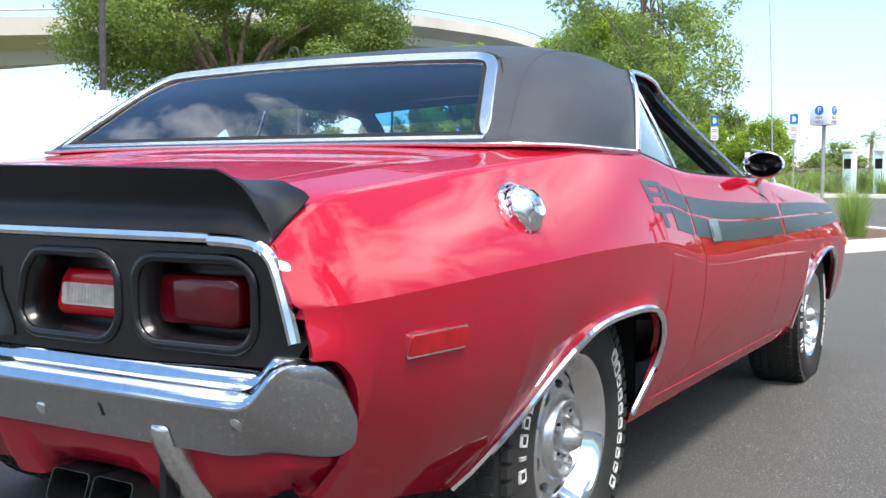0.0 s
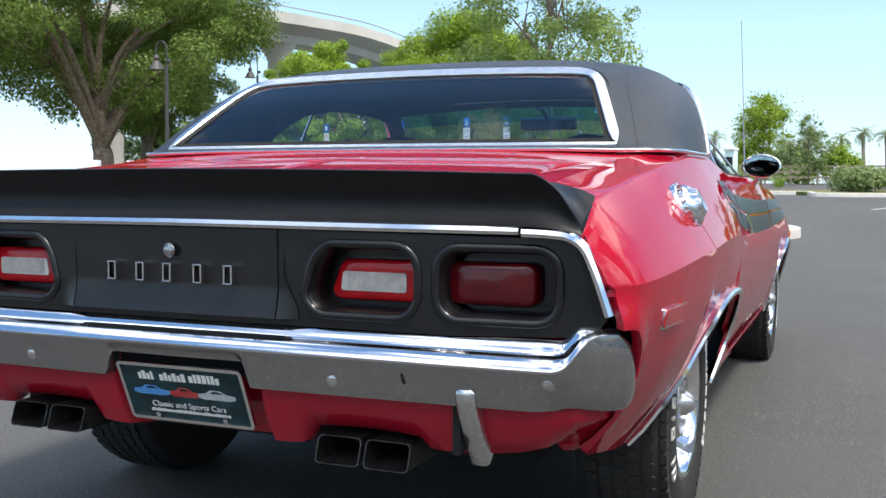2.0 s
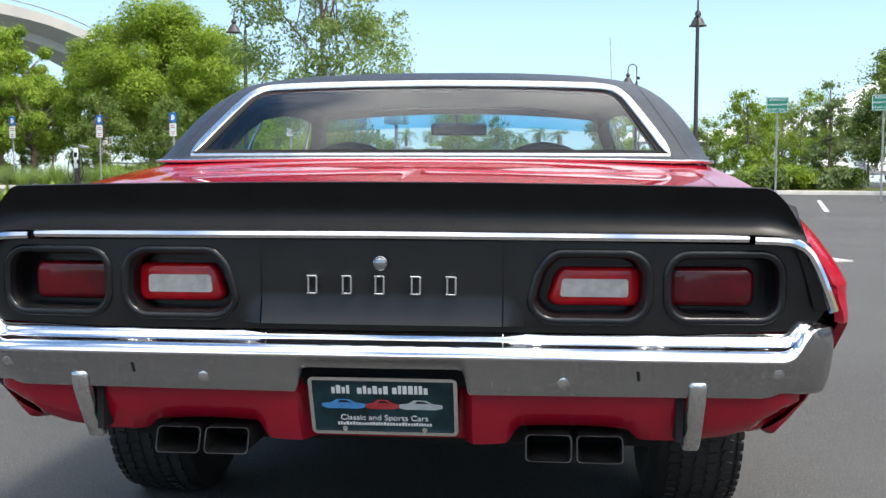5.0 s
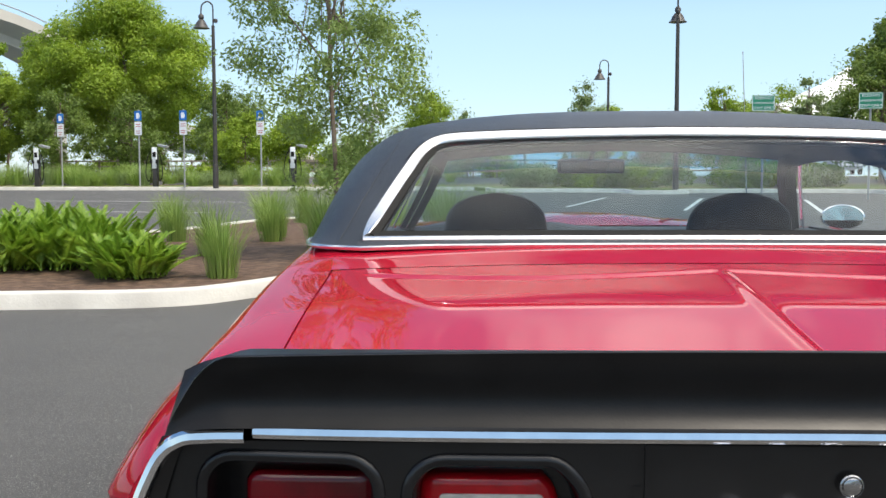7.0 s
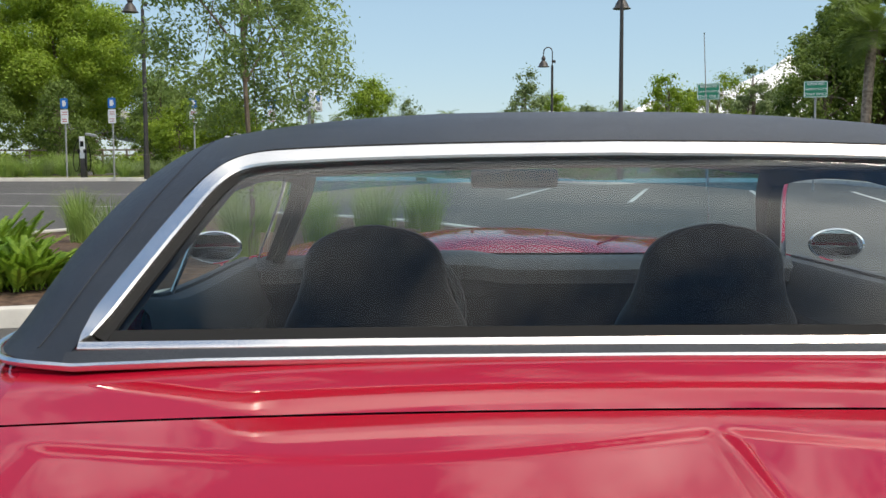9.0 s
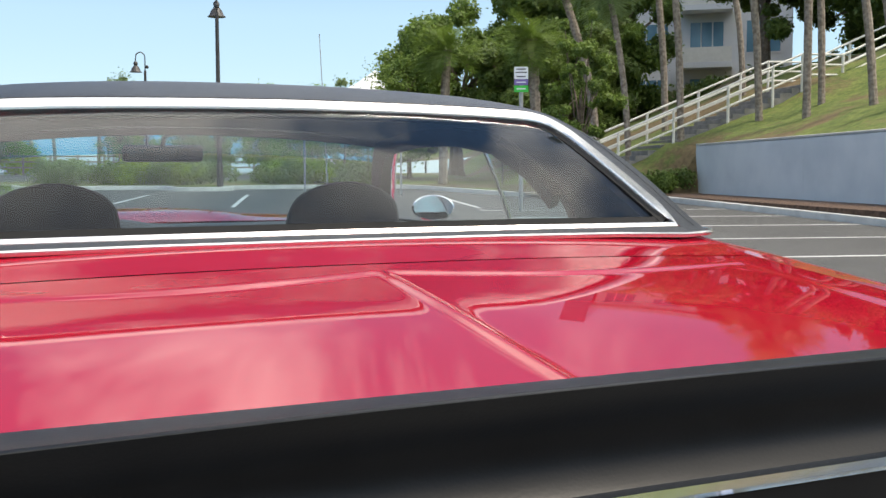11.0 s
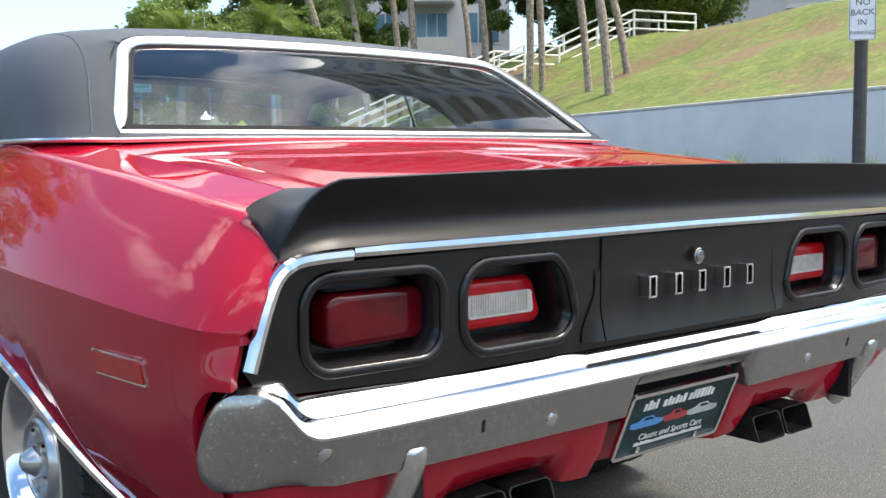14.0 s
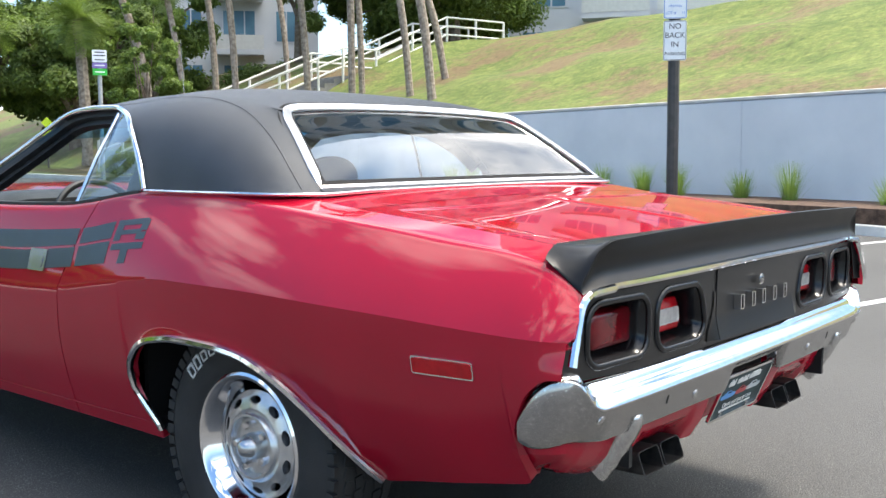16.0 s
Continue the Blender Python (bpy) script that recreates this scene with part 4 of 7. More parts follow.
# bright strip along the top, and the corner pieces that run down
strip = [(x, tail_y(x, 0.83) - 0.004, 0.8385 - 0.004 * abs(x)) for x in [-0.736 + 1.472 * i / 40 for i in range(41)]]
pr = [(-0.009, -0.004), (-0.009, 0.004), (-0.004, 0.0095), (0.004, 0.0095), (0.009, 0.004), (0.009, -0.004)]
part("lid_strip", sweep(bmesh.new(), strip, pr, (0, -1, 0.25)), M_CHROME, car, "bright metal strip on the lid edge")
for side in (1, -1):
    pts = smooth_line([(0.745, -0.008, 0.8325), (0.79, -0.005, 0.831), (0.828, -0.001, 0.826), (0.853, 0.0, 0.808), (0.871, -0.003, 0.775), (0.887, -0.006, 0.735), (0.902, -0.008, 0.692)], 6)
    pts = [Vector((p.x * side, p.y - 0.004, p.z)) for p in pts]
    nr = [Vector((side * max(0, (p.z < 0.82)) * 0.6, -1, 0.25 if p.z > 0.82 else 0)) for p in pts]
    part("corner_strip", sweep(bmesh.new(), pts, pr, nr), M_CHROME, car, "bright corner trim")
    bm = bmesh.new()
    pts2 = smooth_line([(0.855, 0.0, 0.828), (0.868, 0.0, 0.800), (0.885, 0.0, 0.75), (0.901, 0.0, 0.693)], 4)
    grid(bm, [[Vector((p.x * side, 0.0, p.z)), Vector(((p.x - 0.03) * side, 0.012, p.z))] for p in pts2])
    part("corner_filler", bm, M_PANEL, car)
    bm = bmesh.new()
    edge = [body_point(quarter_rear(s_), s_) for s_ in [0.80 + 0.85 * i / 24 for i in range(25)]]
    edge = [p for p in edge if 0.66 < p.z < 0.815]
    grid(bm, [[Vector(((p.x - 0.0005) * side, p.y + 0.0008, p.z)), Vector(((p.x - 0.008 - 0.012 * ease((0.745 - p.z) / 0.02)) * side, p.y + 0.002, p.z))] for p in edge])
    bmesh.ops.recalc_face_normals(bm, faces=bm.faces)
    part("corner_return", bm, M_RED, car)

# ---- ducktail spoiler ----


def spoiler_section(ax):
    f = hermite([0.70, 0.765, 0.80, 0.83, 0.850], [0, 0, 1, 2, 3])(ax)
    rb = (hermite([0, 3], [-0.016, -0.004])(f), hermite([0, 1, 2, 3], [0.8455 - 0.003 * (ax / 0.77) ** 2, 0.840, 0.834, 0.829])(f))
    rt = (hermite([0, 1, 2, 3], [-0.026, -0.010, -0.002, 0.006])(f), hermite([0, 1, 2, 3], [0.944 - 0.010 * (ax / 0.77) ** 2, 0.913, 0.872, 0.838])(f))
    fr = (hermite([0, 3], [0.115, 0.086])(f), hermite([0, 1, 2, 3], [0.921, 0.913, 0.905, 0.896])(f))
    lo = (fr[0], fr[1] - 0.002 - 0.028 * (1 - f / 3))
    out = []
    for i in range(9):
        t = i / 8
        out.append((rb[0] + (rt[0] - rb[0]) * t + 0.024 * math.sin(math.pi * t ** 0.8) * (1 - f / 3), rb[1] + (rt[1] - rb[1]) * t))
    out.append((rt[0] + 0.004, rt[1] + 0.002))
    for i in range(1, 6):
        t = i / 5
        out.append((rt[0] + (fr[0] - rt[0]) * t, rt[1] + (fr[1] - rt[1]) * t - (0.008 + 0.010 * min(1, f)) * math.sin(math.pi * t) * (1 - f / 3.2)))
    out.append(lo)
    out.append((rb[0] + 0.02, rb[1] - 0.004 + 0.017 * f / 3))
    return out


bm = bmesh.new()
xs_ = [-0.850, -0.845, -0.838, -0.83, -0.82, -0.81, -0.80, -0.79, -0.78, -0.765] + [-0.75 + 1.5 * i / 24 for i in range(25)] + [0.765, 0.78, 0.79, 0.80, 0.81, 0.82, 0.83, 0.838, 0.845, 0.850]
rows = [[Vector((x, y, z)) for y, z in spoiler_section(abs(x)) + spoiler_section(abs(x))[:1]] for x in xs_]
vg = grid(bm, rows)
bmesh.ops.remove_doubles(bm, verts=bm.verts, dist=1e-5)
bmesh.ops.holes_fill(bm, edges=bm.edges)
bmesh.ops.recalc_face_normals(bm, faces=bm.faces)
part("spoiler", bm, M_BLACK, car, "matt black ducktail spoiler", angle=66)

# ---- bumper, guards, valance, exhausts, plate ----
bpath = smooth_line([(0, -0.006, 0), (0.10, -0.006, 0), (0.165, -0.006, 0), (0.20, -0.006, 0), (0.3, -0.006, 0), (0.55, -0.004, 0), (0.74, 0.000, 0), (0.80, 0.004, 0), (0.83, 0.009, 0), (0.852, 0.016, 0), (0.872, 0.026, 0), (0.892, 0.044, 0), (0.908, 0.070, 0), (0.919, 0.106, 0)], 6)
bpath = [Vector((-p.x, p.y, 0)) for p in bpath[::-1]] + bpath[1:]
bm = bmesh.new()
rows, mats_ = [], []
for i, p in enumerate(bpath):
    a, b = bpath[max(i - 1, 0)], bpath[min(i + 1, len(bpath) - 1)]
    t = (b - a).normalized()
    n = Vector((t.y, -t.x, 0))
    ax = abs(p.x)
    up = min(1, max(0, (ax - 0.815) / 0.032))
    up = 0.024 * up * up * (3 - 2 * up)
    side_ = min(1, max(0, (p.y - 0.010) / 0.096))
    notch = 0.052 * ease((0.182 - ax) / 0.02)
    topz = 0.643 + up - 0.090 * max(0, (p.y - 0.040) / 0.066) ** 1.5
    botz = 0.508 + 0.006 * ax + notch + 0.014 * max(0, (p.y - 0.07) / 0.036) ** 2
    k = ease((ax - 0.80) / 0.075)
    low = 0.589 + (topz - 0.010 - 0.589) * k
    g = (topz - low) / 0.054
    w = 0.034 * math.sin(math.pi * min(1, max(0, (ax - 0.77) / 0.15)))
    roll = [(-0.050, -0.008), (-0.030, -0.003), (-0.023, 0.0), (-0.018, -0.002), (-0.012, -0.007), (-0.007, -0.013), (-0.0045, -0.0185), (-0.001, -0.0235), (0.006, -0.028), (0.015, -0.035), (0.022, -0.043), (0.0255, -0.050)]
    out = 0.011 * (1 - k)
    prof = [(0.024 - (0.024 - o) * (1 - 0.65 * k) + out, topz + dz * g) for o, dz in roll]
    prof += [(0.025 + out * 0.9, low), (0.024 + out * 0.35 - 0.006 * (1 - k) - 0.1 * w, low + (botz - low) * 0.3), (0.018 + out * 0.05 - 0.006 * (1 - k) - 0.5 * w, low + (botz - low) * 0.7), (0.010 - 0.004 * (1 - k) - 0.85 * w, botz + 0.008), (0.003 - w, botz + 0.001), (-0.005 - w, botz), (-0.03 - w, botz + 0.002)]
    mats_.append(k)
    squeeze = 1 - 0.75 * side_ ** 3
    rows.append([p + n * (o * squeeze) + Vector((0, 0, z)) for o, z in prof])
vg = grid(bm, rows)
column = {v: (i, j) for i, row in enumerate(vg) for j, v in enumerate(row)}
# lower face and end caps get the grey with the ground's reflection painted in
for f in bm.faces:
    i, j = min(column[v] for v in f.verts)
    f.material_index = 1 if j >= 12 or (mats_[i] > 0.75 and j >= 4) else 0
bm.faces.new(vg[0])
bm.faces.new(vg[-1][::-1])
bmesh.ops.recalc_face_normals(bm, faces=bm.faces)
bumper = part("rear_bumper", bm, [M_CHROME, M_WORN_SPECKED], car, "worn chrome bumper, its lower face coloured grey and specked as a reflection of asphalt", angle=40)
def bumper_face(x, z):
    """Place on the bumper's lower face, and the way it leans there."""
    row = min(rows, key=lambda r: abs(r[13].x - x))
    for p, q in zip(row[12:], row[13:]):
        if p.z >= z >= q.z:
            return p.y + (q.y - p.y) * (p.z - z) / (p.z - q.z), math.degrees(math.atan2(q.y - p.y, p.z - q.z))
    return row[13].y, 0.0


for x in (-0.797, -0.372, 0.372, 0.797):
    z = 0.566 - 0.025 * (abs(x) < 0.5)
    y, tilt = bumper_face(x, z)
    part("bumper_bolt", lathe(bmesh.new(), [(0.0115, -0.002), (0.0115, 0.0015), (0.0095, 0.003), (0.0, 0.004)], 18, Matrix.Translation((x, y, z)) @ pose(0, 0, 0, 90 + tilt, 0, 0)), M_GUARD, bumper)
for x in (-0.521, 0.521):
    y, tilt = bumper_face(x, 0.5615)
    part("jack_slot", boxed(-0.003, 0.003, -0.0006, 0.006, -0.0145, 0.0145, m=Matrix.Translation((x, y, 0.5615)) @ pose(0, 0, 0, tilt, -8, 0)), M_DARK, bumper, smooth=False)
for side in (1, -1):
    line = smooth_line([(0.641 * side, 0.010, 0.548), (0.641 * side, -0.010, 0.547), (0.641 * side, -0.019, 0.538), (0.641 * side, -0.012, 0.510), (0.641 * side, 0.022, 0.450), (0.641 * side, 0.066, 0.388)], 5)
    pr = [(-0.019, -0.034), (-0.019, -0.003), (-0.013, 0.003), (0.013, 0.003), (0.019, -0.003), (0.019, -0.034)]
    part("bumper_guard", sweep(bmesh.new(), line, pr, (0, -1, 0.2)), M_GUARD, car, "narrow chrome bumper guard", angle=50)
    part("guard_bracket", boxed(min(0.604 * side, 0.618 * side), max(0.604 * side, 0.618 * side), 0.018, 0.07, 0.415, 0.512), M_DARK, car, smooth=False)
# red valance under the bumper, with cut-outs over the exhaust tips
VAL_LOW = hermite([0, 0.20, 0.255, 0.285, 0.40, 0.51, 0.54, 0.60, 0.70, 0.80, 0.86, 0.90], [0.384, 0.386, 0.390, 0.428, 0.432, 0.426, 0.404, 0.403, 0.412, 0.436, 0.446, 0.448])
bm = bmesh.new()
rows = []
vp = [Vector((x, 0.025 + 0.055 / (1 + math.exp((x - 0.172) / 0.004)) + 0.012 * (x / 0.78) ** 4, VAL_LOW(x))) for x in [0.78 * i / 80 for i in range(81)]]
vp += smooth_line([vp[-1], (0.828, 0.052, 0.444), (0.858, 0.080, 0.440), (0.876, 0.112, 0.430), (0.884, 0.144, 0.410)], 6)[1:]
vp = [Vector((-p.x, p.y, p.z)) for p in vp[::-1][:-1]] + vp
for i, p in enumerate(vp):
    a, b = vp[max(i - 1, 0)], vp[min(i + 1, len(vp) - 1)]
    n = Vector((-(b - a).y, (b - a).x, 0)).normalized() if abs(p.x) > 0.3 else Vector((0, 1, 0))
    lo = p.z
    q = Vector((p.x, p.y, 0))
    k = min(1, max(0, (abs(p.x) - 0.78) / 0.1))
    tuck = 1 - 0.1 * k
    rows.append([q + n * (0.020 + 0.004 * k) + Vector((0, 0, 0.575 + 0.09 * k)), q - n * 0.004 * tuck + Vector((0, 0, 0.525)), q + Vector((0, 0, 0.49)), q + n * (0.018 + 0.016 * k) + Vector((0, 0, (0.49 + lo) / 2)), q + n * (0.05 + 0.035 * k) + Vector((0, 0, lo)), q + n * (0.075 + 0.035 * k) + Vector((0, 0, lo - 0.006)), q + n * 0.14 + Vector((0, 0, lo + 0.02))])
grid(bm, rows)
bmesh.ops.recalc_face_normals(bm, faces=bm.faces)
part("valance", bm, M_RED, car, angle=40)
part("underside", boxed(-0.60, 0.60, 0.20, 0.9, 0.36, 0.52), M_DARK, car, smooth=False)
part("bumper_cavity", boxed(-0.85, 0.85, 0.05, 0.09, 0.53, 0.655), M_RED, car, smooth=False)
for side in (1, -1):
    for k in (0, 1):
        x = side * (0.453 - 0.107 * k)
        bm = bmesh.new()
        for s_, d0, d1 in ((1.0, 0.05, 0.30), (0.94, 0.05, 0.28)):
            lp = rrect(-0.049 * s_, 0.049 * s_, -0.027 * s_, 0.027 * s_, 0.010)
            grid(bm, [[Vector((x + a, d + 0.35 * b, 0.387 + b)) for a, b in lp + lp[:1]] for d in (d0, d1)], flip=s_ < 1)
        lp, lp2 = rrect(-0.049, 0.049, -0.027, 0.027, 0.010), rrect(-0.0461, 0.0461, -0.0254, 0.0254, 0.0094)
        grid(bm, [[Vector((x + a, 0.05 + 0.35 * b, 0.387 + b)) for a, b in lp + lp[:1]], [Vector((x + a, 0.05 + 0.35 * b, 0.387 + b)) for a, b in lp2 + lp2[:1]]])
        bmesh.ops.recalc_face_normals(bm, faces=bm.faces)
        part("exhaust_tip", bm, surface("sooty_steel", (0.018, 0.017, 0.017), (0.05, 0.048, 0.046), 30, 0.5, 0.6) if side > 0 and k == 0 else bpy.data.materials["sooty_steel"], car, "rectangular sooty exhaust tip", angle=50)
# plate: frame, dark field, bars for the writing, three little car shapes
pm = Matrix.Translation((0.0, 0.026, 0.477)) @ pose(0, 0, 0, 113, 0, 0)
plate = new("licence_plate")
plate.parent = car
plate.matrix_local = pm
plate["label"] = "dark teal dealer plate in a chrome frame"
part("plate_field", boxed(-0.150, 0.150, -0.066, 0.066, -0.002, 0.002), M_PLATE, plate, smooth=False)
part("plate_frame", sweep(bmesh.new(), [Vector((x, z, 0.002)) for x, z in rrect(-0.152, 0.152, -0.068, 0.068, 0.008)], [(-0.004, -0.004), (-0.004, 0.004), (0.004, 0.004), (0.004, -0.004)], (0, 0, 1), True), M_CHROME, plate)
rnd = random.Random(4)
bm = bmesh.new()
for x0, x1, z0, h in ((-0.108, -0.064, 0.030, 0.020), (-0.054, 0.012, 0.030, 0.019), (0.020, 0.094, 0.031, 0.020)):
    x = x0
    while x < x1 - 0.004:
        w = rnd.uniform(0.006, 0.010)
        box(bm, x, min(x + w, x1), z0, z0 + h * rnd.choice((0.75, 1, 1)), 0.002, 0.0032)
        x += w + 0.003
for x0, x1, z0, h in ((-0.100, 0.100, -0.050, 0.008),):
    x = x0
    while x < x1 - 0.003:
        w = rnd.uniform(0.0035, 0.0055)
        box(bm, x, min(x + w, x1), z0, z0 + h * rnd.choice((0.7, 0.8, 1)), 0.002, 0.003)
        x += w + 0.0017
tagged(part("plate_writing", bm, M_WHITE, plate, "white bars of writing", smooth=False), kind="stuff")
lettering("plate_lettering", "Classic and Sports Cars", 0.0195, M_WHITE, plate, Matrix.Translation((0, -0.031, 0.0028)), 0.0004)
for x0, mt in ((-0.085, M_BLUE), (-0.002, M_PRED), (0.078, M_PGREY)):
    w = 0.046 if x0 else 0.03
    w = 0.036 if abs(x0) < 0.01 else 0.046
    lp = [(-w, -0.006), (-w, 0.002), (-w * 0.55, 0.005), (-w * 0.3, 0.013), (w * 0.25, 0.013), (w * 0.55, 0.005), (w, 0.002), (w, -0.006), (w * 0.7, -0.010), (-w * 0.7, -0.010)]
    bm = prism(bmesh.new(), lp, lambda a_, b_, d_: Vector((x0 + a_, b_ + 0.002, 0.002 + d_)), 0.001)
    part("plate_picture", bm, mt, plate, smooth=False)
    part("picture_window", prism(bmesh.new(), [(-w * 0.25, 0.006), (-w * 0.16, 0.011), (w * 0.16, 0.011), (w * 0.4, 0.006)], lambda a_, b_, d_: Vector((x0 + a_, b_ + 0.002, 0.0031 + d_)), 0.0006), M_DARK, plate, smooth=False)
for x in (-0.085, 0.085):
    part("plate_bolt", lathe(bmesh.new(), [(0.006, 0.002), (0.006, 0.005), (0.0, 0.006)], 12, Matrix.Translation((x, -0.058, 0))), M_ALLOY, plate)
# near-black sheet darkens the gap above the plate, over the red cavity
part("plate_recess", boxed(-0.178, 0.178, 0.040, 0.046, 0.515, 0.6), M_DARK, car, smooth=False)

# ---- side marker lamps, fuel cap, handles ----
for side in (1, -1):
    bm = bmesh.new()
    a, b = rrect(0.190, 0.345, 0.646, 0.686, 0.006, 3), rrect(0.1935, 0.3415, 0.6495, 0.6825, 0.004, 3)

    def on_side(y, z, d, side=side):
        lo, hi = 0.3, 1.6
        for _ in range(24):
            m_ = (lo + hi) / 2
            if body_point(y, m_).z < z:
                lo = m_
            else:
                hi = m_
        return Vector(((body_point(y, lo).x + d) * side, y, z))
    prism(bm, a, lambda y, z, d: on_side(y, z, d - 0.004), 0.009)
    bmesh.ops.recalc_face_normals(bm, faces=bm.faces)
    lampo = part("side_marker", bm, M_CHROME, car, "red side marker lamp in a bright rim")
    bm = prism(bmesh.new(), b, lambda y, z, d: on_side(y, z, d + 0.004), 0.003)
    bmesh.ops.recalc_face_normals(bm, faces=bm.faces)
    part("marker_lens", bm, M_LENS, lampo)
    bm = prism(bmesh.new(), rrect(4.42, 4.52, 0.63, 0.665, 0.006, 3), lambda y, z, d: on_side(y, z, d - 0.002), 0.010)
    bmesh.ops.recalc_face_normals(bm, faces=bm.faces)
    part("front_marker", bm, M_AMBER, car, "small amber front marker lamp")
    # door pull
    def on_door(y, z, d, side=side):
        lo, hi = 0.7, 2.0
        for _ in range(24):
            m_ = (lo + hi) / 2
            if body_point(y, m_).z < z:
                lo = m_
            else:
                hi = m_
        return Vector(((body_point(y, lo).x + d) * side, y, z))
    bm = prism(bmesh.new(), rrect(1.885, 1.985, 0.755, 0.822, 0.006, 3), lambda y, z, d: on_door(y, z, d - 0.002), 0.009)
    bmesh.ops.recalc_face_normals(bm, faces=bm.faces)
    hd = part("door_handle", bm, M_WORN_SPECKED, door_right if side > 0 else door_left, "flush chrome door handle", angle=30)
    bm = prism(bmesh.new(), rrect(1.900, 1.970, 0.768, 0.800, 0.006, 3), lambda y, z, d: on_door(y, z, d + 0.0075), 0.001)
    bmesh.ops.recalc_face_normals(bm, faces=bm.faces)
    part("handle_flap", bm, M_WORN_SPECKED, hd)
cp = Matrix.Translation((0.923, 0.640, 0.866)) @ pose(0, 0, 0, 0, 90 - 25, 0)
bm = lathe(bmesh.new(), [(0.060, -0.016), (0.062, 0.001), (0.060, 0.005), (0.056, 0.005), (0.053, -0.002)], 48, cp)
cap = part("fuel_cap", bm, M_CHROME, car, "polished flip-top fuel cap")
bm = lathe(bmesh.new(), [(0.050, 0.0), (0.051, 0.012), (0.049, 0.020), (0.043, 0.027), (0.035, 0.032), (0.030, 0.040), (0.027, 0.042), (0.025, 0.041)], 48, cp)
part("cap_body", bm, M_CHROME, cap)
for i in range(9):
    part("cap_lug", boxed(-0.006, 0.006, 0.047, 0.0535, 0.002, 0.013, bevel=0.003, m=cp @ Matrix.Rotation(2 * math.pi * i / 9, 4, "Z")), M_CHROME, cap)
part("cap_disc", lathe(bmesh.new(), [(0.0255, 0.036), (0.0255, 0.0405), (0.0, 0.0412)], 32, cp), M_STRIPE, cap, "black centre disc")
bm = bmesh.new()
for i in range(4):
    box(bm, -0.016 + 0.0085 * i, -0.0105 + 0.0085 * i, -0.004, 0.004, 0.0411, 0.0424, m=cp @ Matrix.Rotation(radians(90), 4, "Z"))
part("cap_writing", bm, M_ALLOY, cap, smooth=False)

# ---- roof, windows and cabin ----
from mathutils.bvhtree import BVHTree


def poly_at(line, t):
    """A place part of the way along a line, by its length."""
    d = [0.0]
    for a, b in zip(line, line[1:]):
        d.append(d[-1] + (b - a).length)
    s = t * d[-1]
    for i in range(len(line) - 1):
        if s <= d[i + 1] or i == len(line) - 2:
            f = (s - d[i]) / max(1e-9, d[i + 1] - d[i])
            return line[i] + (line[i + 1] - line[i]) * f


L_REAR = smooth_line([(0.716, 0.872, 1.008), (0.668, 0.995, 1.104), (0.620, 1.105, 1.186), (0.590, 1.178, 1.236)], 8)
L_BASE = smooth_line([(0.716, 0.872, 1.008), (0.785, 0.905, 1.010), (0.828, 0.975, 1.011), (0.846, 1.08, 1.012), (0.852, 1.28, 1.012), (0.854, 1.470, 1.013)], 8)
L_FRONT = smooth_line([(0.854, 1.470, 1.013), (0.838, 1.51, 1.085), (0.800, 1.60, 1.175), (0.750, 1.70, 1.235), (0.700, 1.82, 1.262)], 8)
L_TOP = smooth_line([(0.590, 1.178, 1.240), (0.620, 1.28, 1.271), (0.650, 1.42, 1.291), (0.678, 1.62, 1.291), (0.700, 1.82, 1.265)], 8)
L_RAIL = smooth_line([(0.700, 1.82, 1.265), (0.682, 2.00, 1.268), (0.664, 2.15, 1.260), (0.640, 2.28, 1.240)], 6)
ROOF_C = hermite([1.20, 1.30, 1.45, 1.7, 2.0, 2.36], [1.262, 1.292, 1.322, 1.342, 1.336, 1.292])
bm = bmesh.new()
N = 26
for side in (1, -1):
    rows = []
    for i in range(N + 1):
        u = i / N
        row = []
        for j in range(N + 1):
            v = j / N
            b_, t_ = poly_at(L_BASE, u), poly_at(L_TOP, u)
            r_, f_ = poly_at(L_REAR, v), poly_at(L_FRONT, v)
            c00, c10, c01, c11 = L_BASE[0], L_BASE[-1], L_TOP[0], L_TOP[-1]
            p = b_ * (1 - v) + t_ * v + r_ * (1 - u) + f_ * u - (c00 * (1 - u) * (1 - v) + c10 * u * (1 - v) + c01 * (1 - u) * v + c11 * u * v)
            k = 0.010 * math.sin(math.pi * u) ** 0.8 * math.sin(math.pi * v)
            row.append(Vector(((p.x + k) * side, p.y, p.z + 0.7 * k)))
        rows.append(row)
    grid(bm, rows, flip=side > 0)
    lining = bmesh.new()
    grid(lining, [[p + Vector((-0.030 * side, 0.012, -0.022)) for p in r] for r in rows])
    part("pillar_lining", lining, M_INT, car)
rows = []
for i in range(41):
    s = poly_at(L_TOP, i / N) if i <= N else poly_at(L_RAIL, (i - N) / (40 - N))
    row = []
    for j in range(49):
        t = -1 + 2 * j / 48
        yb = s.y + 0.05 * (1 - t * t) * (0.5 if i < 4 else min(1, max(0.5, i / 30)))
        cz = ROOF_C(yb)
        row.append(Vector((s.x * t, yb, cz - (cz - s.z) * abs(t) ** 2.8)))
    rows.append(row)
grid(bm, rows, flip=True)
lining = bmesh.new()
grid(lining, [[Vector((p.x * 0.97, p.y, p.z - 0.028)) for p in r] for r in rows])
part("headliner", lining, M_INT, car)
bmesh.ops.remove_doubles(bm, verts=bm.verts, dist=0.004)
inner = [v for v in bm.verts if not any(len(e.link_faces) < 2 for e in v.link_edges)]
